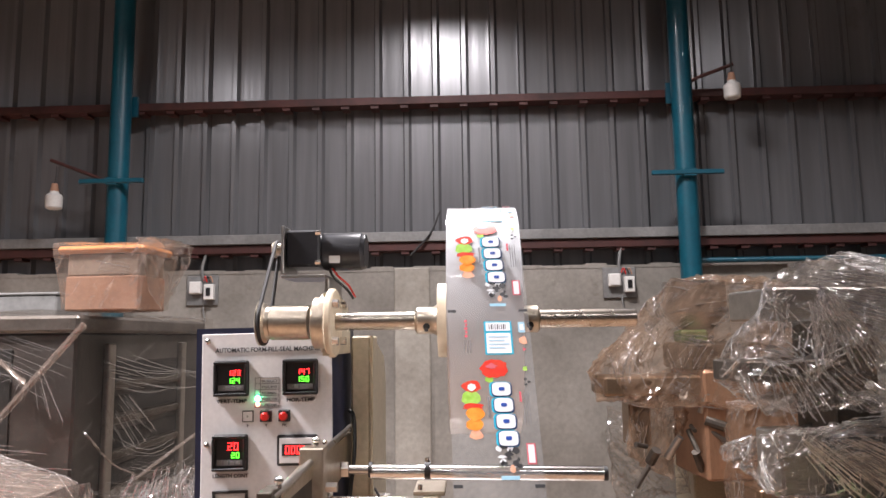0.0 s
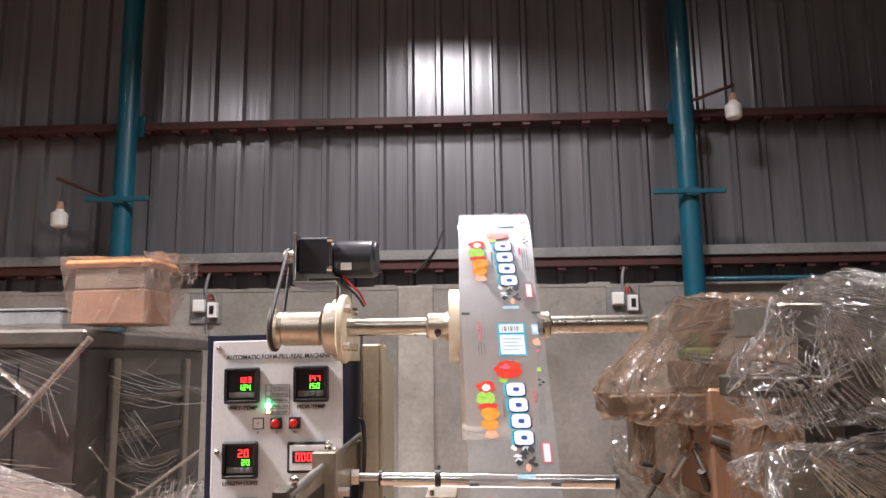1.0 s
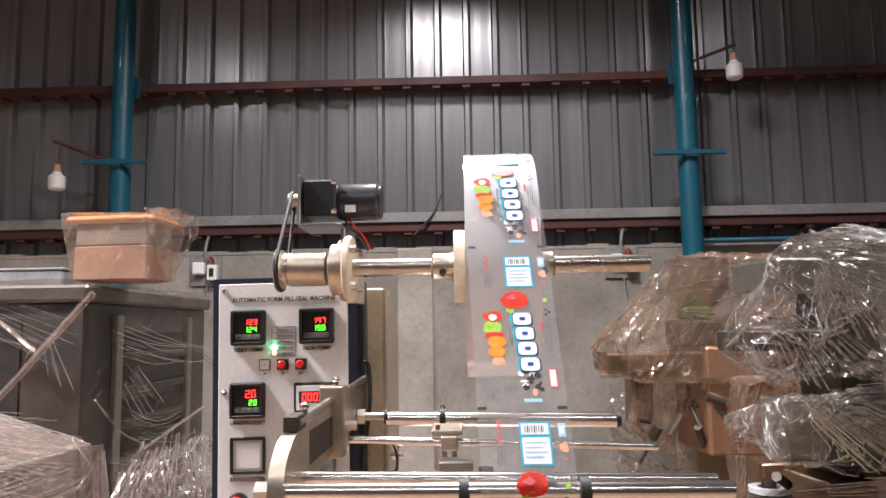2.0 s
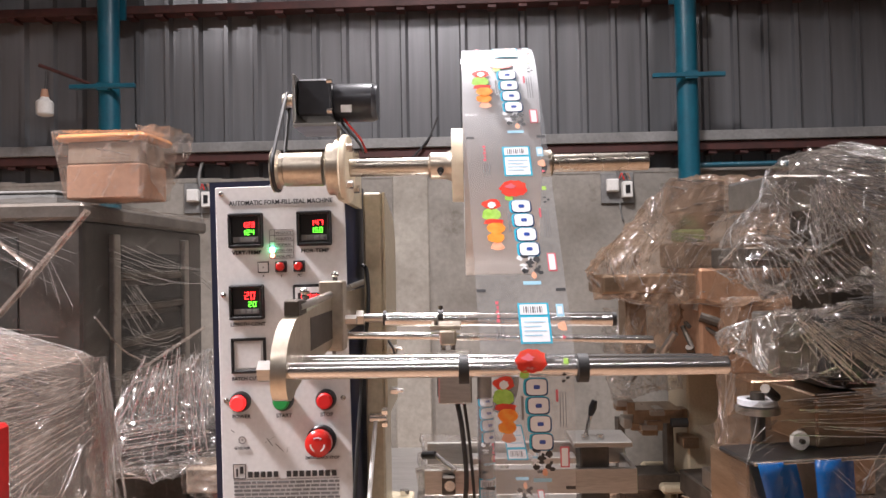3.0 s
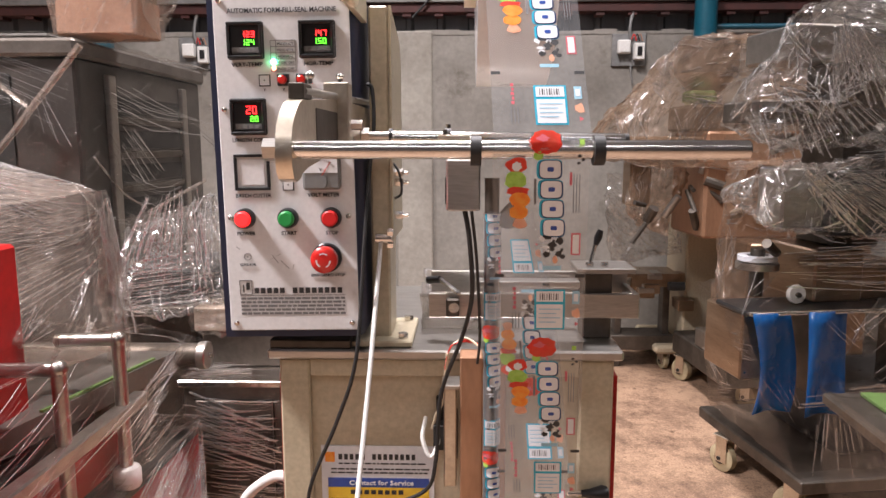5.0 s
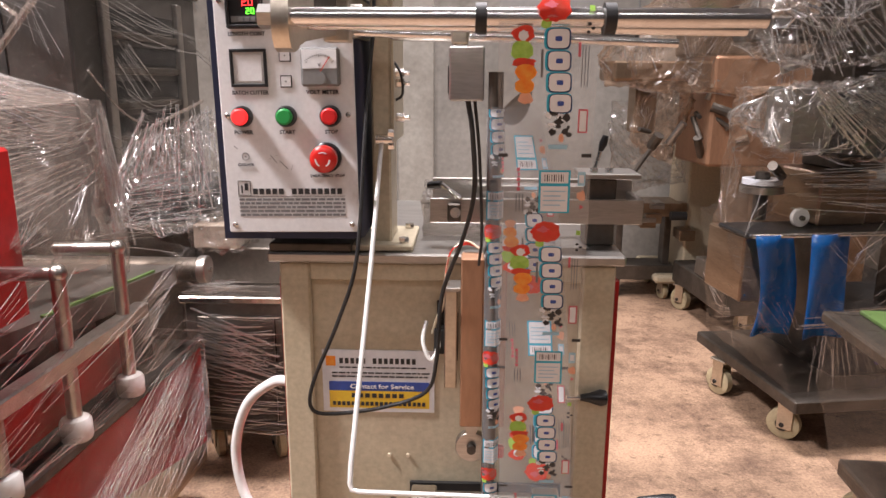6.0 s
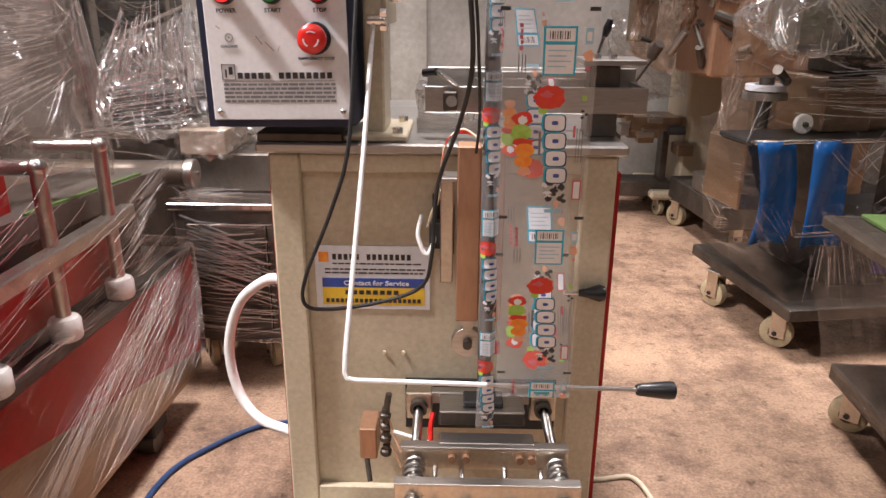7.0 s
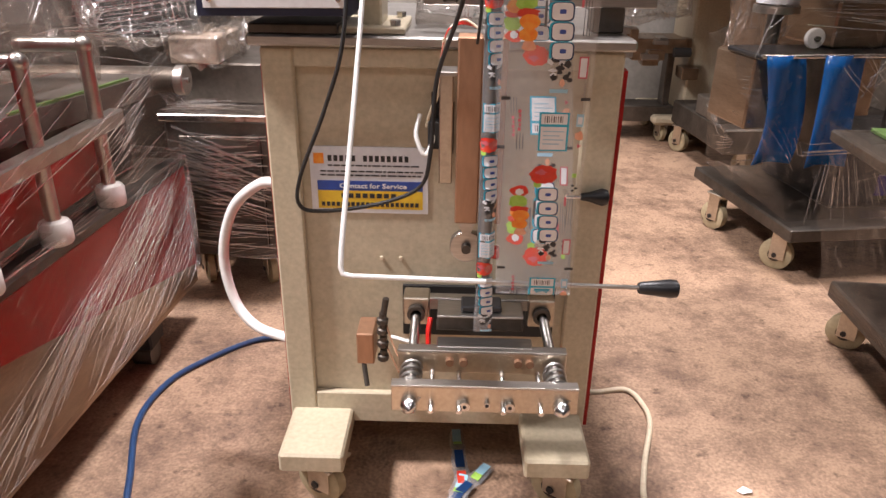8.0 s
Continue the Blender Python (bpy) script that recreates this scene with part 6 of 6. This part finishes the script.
def steel_cabinet():
    t = thing("steel_cabinet", "low stainless cabinet on casters wrapped in plastic", "cabinet", pose(-0.533, 0.62, 0))
    Shape(GREY_STEEL).box(-0.125, 0.125, 0.0, 0.4, 0.118, 0.46, 0.004).put("body", t, "stainless steel body")
    d = Shape(GREY_STEEL).box(-0.095, 0.095, -0.006, 0.0, 0.15, 0.425, 0.002).put("door", t, "stainless door")
    # Dark sheet behind the door draws the shade in its gap.
    Shape(DARK).box(-0.098, 0.098, -0.002, 0.001, 0.147, 0.428).put("door_gap_shade", d)
    Shape(CHROME).box(-0.135, 0.135, -0.012, 0.41, 0.46, 0.478, 0.003).put("top", t, "bright stainless top")
    Shape(DULL).box(-0.11, 0.115, 0.10, 0.4, 0.4785, 0.575, 0.004).put("upper_box", t, "dark upper box")
    for x in (-0.09, 0.075):
        caster_parts(t, x, 0.08, 0.118, 0.042, 0.022, 30)
    caster_parts(t, 0.0, 0.33, 0.118, 0.042, 0.022, 10)
    wrap_part("stretch_wrap", corners(-0.13, 0.13, -0.01, 0.41, 0.12, 0.485), t, 8, "crinkled clear wrap", 0.006, 0.03, WRAP_TIGHT, 16, 520, (1, 0.2, 0.05), 1.15)
    crease_fan(t, (-0.125, -0.02, 0.16), (-0.125, -0.02, 0.44), (0.125, -0.02, 0.14), (0.125, -0.02, 0.43), 46, 21, 0.0017, 0.004)
    crease_fan(t, (-0.125, -0.02, 0.30), (-0.125, -0.02, 0.46), (0.125, -0.02, 0.22), (0.125, -0.02, 0.36), 22, 22, 0.0020)
    c = thing("carton_box", "small pale carton box lying on the cabinet", "box", pose(-0.615, 0.78, 0.5755))
    Shape(mat("pale_carton", (0.34, 0.28, 0.22), (0.3, 0.24, 0.19), 0.7)).box(-0.04, 0.075, -0.08, 0.1, 0, 0.062, 0.004).put("box", c)
    wrap_part("wrap", corners(-0.046, 0.084, -0.085, 0.11, 0.002, 0.068), c, 9, "thin clear wrap", 0.006, 0.03, WRAP, 18)


def silver_bundle():
    t = thing("wrapped_equipment", "dark equipment frame under crumpled shiny plastic", "machine", pose(-0.78, 0.9, 0))
    Shape(DULL).box(-0.1, 0.1, -0.12, 0.2, 0.05, 0.62, 0.005).put("frame", t, "dark steel frame")
    Shape(DARK).box(-0.09, 0.16, -0.1, 0.2, 0.62, 0.72, 0.01).put("hopper", t)
    for x in (-0.08, 0.08):
        Shape(DULL).cyl((x, 0, 0), (x, 0, 0.05), 0.02, 12).put("leg", t)
    wrap_part("bunched_wrap", [(-0.12, -0.2, 0.6), (0.2, -0.2, 0.62), (0.24, 0.2, 0.6), (-0.1, 0.2, 0.6), (0.05, -0.15, 0.86), (0.12, 0.0, 0.92), (-0.1, 0.0, 0.84), (0.22, 0.0, 0.78)], t, 10, "crumpled shiny clear wrap", 0.045, 0.035, None, 11, 850, None, 1.25)
    wrap_part("bunched_wrap", [(0.1, 0.1, 0.6), (0.3, 0.1, 0.62), (0.33, 0.3, 0.9), (0.2, 0.3, 0.97), (0.12, 0.25, 0.7), (0.3, 0.2, 0.66)], t, 12, "crumpled shiny clear wrap", 0.03, 0.03, None, 14)
    crease_fan(t, (0.02, -0.17, 0.93), (0.14, -0.17, 0.95), (-0.12, -0.2, 0.66), (0.2, -0.2, 0.64), 40, 8, 0.0012)
    crease_fan(t, (-0.12, -0.21, 0.62), (-0.12, -0.21, 0.74), (0.22, -0.21, 0.66), (0.22, -0.21, 0.80), 30, 9, 0.0011)
    crease_fan(t, (0.15, -0.15, 0.93), (0.2, -0.15, 0.93), (0.12, -0.2, 0.70), (0.3, -0.2, 0.70), 22, 10, 0.0012)
    wrap_part("lower_wrap", corners(-0.12, 0.13, -0.16, 0.22, 0.1, 0.62), t, 11, "clear wrap", 0.015, 0.05, WRAP_TIGHT)


def trolley_a():
    t = thing("filling_machine", "steel filling machine on a caster trolley, wrapped in plastic", "machine", pose(0.911, 0.756, 0, 0, 0, 9))
    p = Shape(DULL).box(0, 0.8, 0, 0.56, 0.125, 0.162, 0.004).put("platform", t, "steel trolley platform")
    for x, y, a in ((0.06, 0.10, 40), (0.02, 0.40, 20), (0.7, 0.09, -20), (0.7, 0.45, 0)):
        caster_parts(p, x, y, 0.125, 0.045, 0.03, a)
    Shape(MOTOR).box(0.2, 0.72, 0.14, 0.5, 0.1625, 0.34, 0.004).put("gear_case", t, "dark gear case")
    Shape(mat("violet_plate", (0.05, 0.03, 0.25))).box(0.33, 0.5, 0.134, 0.14, 0.20, 0.26).put("sign", t, "small violet plate")
    # blue sheets hung from the table
    for x0, x1, b in ((-0.115, 0.0, 0.05), (0.045, 0.165, 0.0)):
        vs, fs = [], []
        for j in range(9):
            for i in range(7):
                k, u = j / 8, i / 6
                vs.append((x0 + (x1 - x0) * u + b * math.sin(k * 2.2) * 0.8, 0.085 - 0.015 * math.sin(u * 5 + k * 2) + 0.04 * k * (b > 0), 0.60 - 0.29 * k))
        for j in range(8):
            for i in range(6):
                q = j * 7 + i
                fs.append((q, q + 1, q + 8, q + 7))
        sh = Shape(BLUE_FILM).add(vs, fs)
        ob = sh.put("blue_sheet", t, "hanging blue plastic sheet", 60)
        so = ob.modifiers.new("thick", "SOLIDIFY")
        so.thickness = 0.002
    Shape(BLACK).box(-0.12, 0.42, 0.10, 0.27, 0.586, 0.60, 0.004).put("table", t, "dark table plate")
    Shape(BROWN_STEEL_REFLECTION).box(-0.11, -0.02, 0.14, 0.34, 0.40, 0.5855, 0.005).put("feed_box", t, "brown steel feed box")
    Shape(CHROME).cyl((-0.12, 0.088, 0.597), (0.32, 0.088, 0.597), 0.006, 10).put("roller", t)
    for x in (0.12, 0.4):
        Shape(DULL).box(x, x + 0.03, 0.16, 0.27, 0.34, 0.5855, 0.003).put("leg", t)
    Shape(BROWN_STEEL_REFLECTION).box(0.12, 0.27, 0.18, 0.4, 0.601, 0.75, 0.006).box(0.27, 0.45, 0.2, 0.4, 0.601, 0.70, 0.006).put("drive_box", t, "brown steel drive box")
    Shape(WHITE_P).cyl((0.06, 0.16, 0.63), (0.06, 0.175, 0.63), 0.026, 24, bevel=0.002).use(DULL).cyl((0.06, 0.15, 0.63), (0.06, 0.16, 0.63), 0.007, 10).use(STEEL).cyl((0.06, 0.175, 0.63), (0.12, 0.25, 0.63), 0.012, 12).put("disc", t, "white disc")
    Shape(STEEL).ring((0.02, 0.3, 0.68), (0.02, 0.3, 0.70), 0.06, 0.03, 28).use(LABEL).ring((0.02, 0.3, 0.705), (0.02, 0.3, 0.72), 0.055, 0.03, 28).use(DULL).cyl((0.02, 0.3, 0.6), (0.02, 0.3, 0.74), 0.02, 14).put("turntable", t, "stacked steel rings")
    Shape(DULL).box(0.2, 0.34, 0.22, 0.4, 0.7505, 1.27, 0.005).put("column", t, "dull steel column")
    Shape(BLACK).box(0.10, 0.45, 0.10, 0.22, 0.80, 0.97, 0.006).put("control_box", t, "black control box")
    Shape(STEEL).box(-0.03, 0.09, 0.12, 0.24, 0.82, 0.98, 0.006).put("side_box", t, "steel side box")
    Shape(STEEL).box(0.03, 0.5, 0.2, 0.45, 1.27, 1.36, 0.006).put("head_box", t, "bright steel head box")
    Shape(DULL).box(-0.06, 0.2, 0.2, 0.4, 1.10, 1.16, 0.006).put("cross_beam", t)
    Shape(STEEL).ring((0.33, 0.40, 1.3605), (0.33, 0.40, 1.45), 0.104, 0.10, 40).put("hopper", t, "round steel hopper rim")
    rnd = random.Random(5)
    for k in range(12):
        x, z = rnd.uniform(-0.02, 0.4), rnd.uniform(0.75, 1.15)
        s = Shape(DULL if k % 2 else STEEL)
        s.cyl((x, 0.2, z), (x + rnd.uniform(0.05, 0.14), 0.2 + rnd.uniform(-0.03, 0.06), z + rnd.uniform(-0.06, 0.06)), rnd.uniform(0.006, 0.016), 10)
        s.put("linkage", t)
    wrap_part("upper_wrap", [(0.0, 0.16, 1.38), (0.52, 0.16, 1.39), (0.2, 0.3, 1.46), (0.44, 0.35, 1.46), (0.52, 0.5, 1.37), (0.55, 0.1, 1.2), (-0.09, 0.18, 1.16), (-0.06, 0.4, 1.1), (0.5, 0.1, 1.04), (-0.05, 0.12, 1.02)], t, 21, "bunched clear wrap", 0.028, 0.032, None, 13, 950, None, 1.7)
    wrap_part("middle_wrap", [(-0.06, 0.08, 1.0), (0.55, 0.05, 1.0), (-0.07, 0.1, 0.82), (0.55, 0.05, 0.77), (0.55, 0.4, 0.9), (-0.06, 0.4, 0.9), (0.5, 0.4, 0.74)], t, 22, "bunched shiny clear wrap", 0.03, 0.03, None, 14, 950, None, 1.7)
    wrap_part("lower_wrap", [(-0.08, 0.1, 0.76), (0.5, 0.06, 0.74), (-0.16, 0.06, 0.60), (-0.06, 0.06, 0.32), (0.0, 0.03, 0.18), (0.7, 0.02, 0.18), (0.6, 0.05, 0.6), (0.7, 0.5, 0.2), (-0.06, 0.5, 0.6), (0.0, 0.5, 0.2)], t, 23, "loose clear wrap", 0.012, 0.045, WRAP_TIGHT, 8, 300, None, 0.7)
    crease_fan(t, (-0.08, 0.05, 0.77), (-0.08, 0.05, 0.68), (0.55, 0.03, 0.83), (0.55, 0.03, 0.66), 22, 11, 0.0013, 0.01)
    crease_fan(t, (-0.02, 0.02, 0.40), (-0.02, 0.02, 0.36), (0.5, 0.0, 0.44), (0.5, 0.0, 0.38), 8, 12, 0.0018)
    crease_fan(t, (0.05, 0.02, 0.36), (0.2, 0.02, 0.36), (0.02, -0.01, 0.17), (0.3, -0.01, 0.17), 18, 13, 0.0007)
    crease_fan(t, (0.02, 0.04, 1.32), (0.1, 0.06, 1.35), (0.05, 0.06, 1.14), (0.3, 0.06, 1.12), 36, 14, 0.0018)
    crease_fan(t, (-0.06, 0.03, 0.98), (0.1, 0.03, 1.0), (0.1, 0.02, 0.80), (0.55, 0.02, 0.82), 52, 15, 0.0016)
    crease_fan(t, (0.1, 0.03, 1.03), (0.1, 0.03, 1.0), (0.6, 0.02, 1.06), (0.6, 0.02, 0.98), 26, 16, 0.0013)
    crease_fan(t, (0.0, 0.06, 1.30), (0.05, 0.06, 1.40), (0.5, 0.08, 1.12), (0.55, 0.08, 1.36), 44, 23, 0.0016)
    crease_fan(t, (-0.08, 0.08, 1.15), (0.1, 0.08, 1.18), (-0.05, 0.07, 1.0), (0.3, 0.05, 1.02), 30, 24, 0.0013)


def trolley_b():
    t = thing("parts_trolley", "low trolley with green tray, wrapped in plastic", "trolley", pose(0.885, 0.48, 0, 0, 0, -3))
    p = Shape(DULL).box(0, 0.6, -0.45, 0, 0.115, 0.155, 0.004).put("platform", t, "steel trolley platform")
    for x, y, a in ((0.06, -0.04, 50), (0.5, -0.05, 0), (0.06, -0.4, 0)):
        caster_parts(p, x, y, 0.115, 0.042, 0.03, a)
    Shape(DULL).box(-0.07, 0.55, -0.4, 0.02, 0.475, 0.50, 0.004).put("tray", t, "steel tray rim")
    Shape(GREEN_BELT).box(0.0, 0.54, -0.38, 0.0, 0.5005, 0.51, 0.002).put("tray_mat", t, "green tray mat")
    for x in (0.1, 0.45):
        Shape(DULL).box(x, x + 0.03, -0.2, -0.15, 0.1555, 0.475, 0.003).put("leg", t)
    wrap_part("stretch_wrap", [(-0.08, 0.03, 0.52), (0.57, 0.03, 0.52), (0.57, -0.42, 0.52), (-0.08, -0.42, 0.52), (0.14, -0.02, 0.32), (-0.015, 0.015, 0.15), (0.6, 0.02, 0.13), (0.6, -0.46, 0.13), (-0.01, -0.46, 0.13)], t, 25, "clear wrap drawn in round the legs", 0.016, 0.04, WRAP_TIGHT, 9)


def trolley_c():
    t = thing("packing_machine", "brown steel packing machine under loose clear plastic", "machine", pose(0.93, 1.78, 0, 0, 0, 6) @ Matrix.Diagonal((1.1, 0.95, 1.07, 1)))
    p = Shape(DULL).box(0.06, 0.8, -0.2, 0.34, 0.11, 0.20, 0.006).put("platform", t, "heavy steel platform")
    for x, y in ((0.2, -0.1), (0.7, -0.1), (0.09, 0.27)):
        caster_parts(p, x, y, 0.11, 0.045, 0.03, 25)
    Shape(BROWN_STEEL_REFLECTION).box(0.16, 0.6, -0.12, 0.1, 0.2005, 0.62, 0.006).put("body", t, "dull steel body")
    Shape(STEEL).box(0.06, 0.2, -0.1, 0.1, 0.2005, 0.27, 0.004).put("chute", t, "steel outlet chute")
    Shape(COPPER).box(0.05, 0.5, 0.05, 0.4, 0.6205, 1.02, 0.01).put("head", t, "brownish machine head")
    Shape(BROWN_STEEL_REFLECTION).box(-0.3, 0.1, 0.08, 0.3, 0.93, 1.0, 0.008).put("feed_arm", t, "long feed arm")
    Shape(BROWN_STEEL_REFLECTION).box(-0.2, -0.12, 0.14, 0.24, 0.74, 0.93, 0.006).put("arm_post", t)
    Shape(GREEN_BELT).box(0.0, 0.1, 0.1, 0.2, 1.12, 1.17, 0.01).put("knob_box", t, "green box")
    Shape(DULL).box(0.02, 0.3, 0.1, 0.4, 1.02, 1.12, 0.01).put("hopper_base", t)
    Shape(STEEL).lathe((0.09, 0.2, 1.17), (0.09, 0.2, 1.355), [(0, 0.06), (0.35, 0.115), (1, 0.12)], 36).put("hopper", t, "round steel hopper")
    rnd = random.Random(9)
    for k in range(16):
        x, z = rnd.uniform(-0.25, 0.2), rnd.uniform(0.68, 0.95)
        Shape(DULL if k % 3 else STEEL).cyl((x, 0.06, z), (x + rnd.uniform(-0.06, 0.1), 0.06 + rnd.uniform(-0.03, 0.05), z + rnd.uniform(-0.08, 0.08)), rnd.uniform(0.008, 0.02), 10).put("linkage", t)
    wrap_part("upper_wrap", [(-0.36, 0.1, 1.02), (-0.34, 0.1, 0.9), (-0.3, 0.3, 1.0), (-0.2, 0.1, 1.18), (-0.03, 0.1, 1.37), (0.22, 0.1, 1.37), (0.22, 0.32, 1.37), (0.55, 0.05, 1.3), (0.55, 0.4, 1.25), (0.0, 0.02, 0.88), (0.5, 0.0, 0.85), (-0.1, 0.4, 0.95)], t, 31, "brownish loose clear wrap", 0.035, 0.045, WRAP_DUSTY, 9, 850, None, 1.25)
    wrap_part("lower_wrap", [(0.1, 0.0, 0.92), (0.14, -0.08, 0.9), (0.6, -0.08, 0.9), (0.13, -0.08, 0.6), (0.08, -0.1, 0.24), (0.6, -0.1, 0.24), (0.5, 0.2, 0.8), (0.16, 0.12, 0.9), (0.14, 0.14, 0.3)], t, 32, "dusty loose clear wrap", 0.028, 0.045, WRAP_DUSTY, 10, 850, None, 1.25)
    wrap_part("hanging_wrap", [(-0.22, 0.1, 0.95), (0.0, 0.08, 0.95), (-0.2, 0.12, 0.72), (-0.06, 0.1, 0.62), (-0.16, 0.2, 0.66), (0.02, 0.2, 0.9)], t, 33, "hanging dusty plastic", 0.02, 0.03, WRAP_DUSTY, 14, 160, (0.2, 0, 1), 1.1)


def machine_d():
    t = thing("sachet_machine", "cream sachet machine with caster plinth by the wall", "machine", pose(0.9, 2.16, 0))
    p = Shape(CREAM).box(0, 0.5, 0, 0.4, 0.085, 0.125, 0.012).put("plinth", t, "cream plinth")
    for x, y in ((0.06, 0.05), (0.42, 0.3), (0.06, 0.33)):
        caster_parts(p, x, y, 0.085, 0.038, 0.026, 15)
    Shape(CREAM).box(0.135, 0.36, 0.05, 0.35, 0.1255, 0.70, 0.008).put("body", t, "cream upright body")
    r = Shape(BROWN_STEEL_REFLECTION).box(-0.12, 0.1, 0.0, 0.2, 0.40, 0.46, 0.004)
    r.put("bracket", t)
    rnd = random.Random(12)
    for k in range(14):
        x, z = rnd.uniform(-0.2, 0.12), rnd.uniform(0.28, 0.52)
        Shape(BROWN_STEEL_REFLECTION if k % 2 else STEEL).box(x, x + rnd.uniform(0.03, 0.08), -0.03 + rnd.uniform(0, 0.05), 0.08, z, z + rnd.uniform(0.02, 0.06), 0.003).put("mechanism", t)
    Shape(DULL).box(-0.2, 0.1, 0.05, 0.2, 0.09, 0.16, 0.004).put("lower_frame", t)
    for x in (-0.17, 0.05):
        Shape(DULL).box(x, x + 0.03, 0.08, 0.16, 0.0, 0.4, 0.003).put("leg", t)
    Shape(RUBBER).cyl((0.04, -0.03, 0.41), (0.11, -0.03, 0.41), 0.02, 14).put("handwheel", t)
    wrap_part("wrap", [(-0.22, -0.02, 0.5), (0.1, -0.03, 0.55), (-0.25, 0.0, 0.75), (0.1, 0.0, 0.95), (-0.2, 0.2, 0.9), (0.12, 0.2, 0.6)], t, 41, "loose clear wrap", 0.03, 0.04, None, 10)


oven()
crate()
pale_box()
red_machine()
steel_cabinet()
silver_bundle()
trolley_a()
trolley_b()
trolley_c()
machine_d()
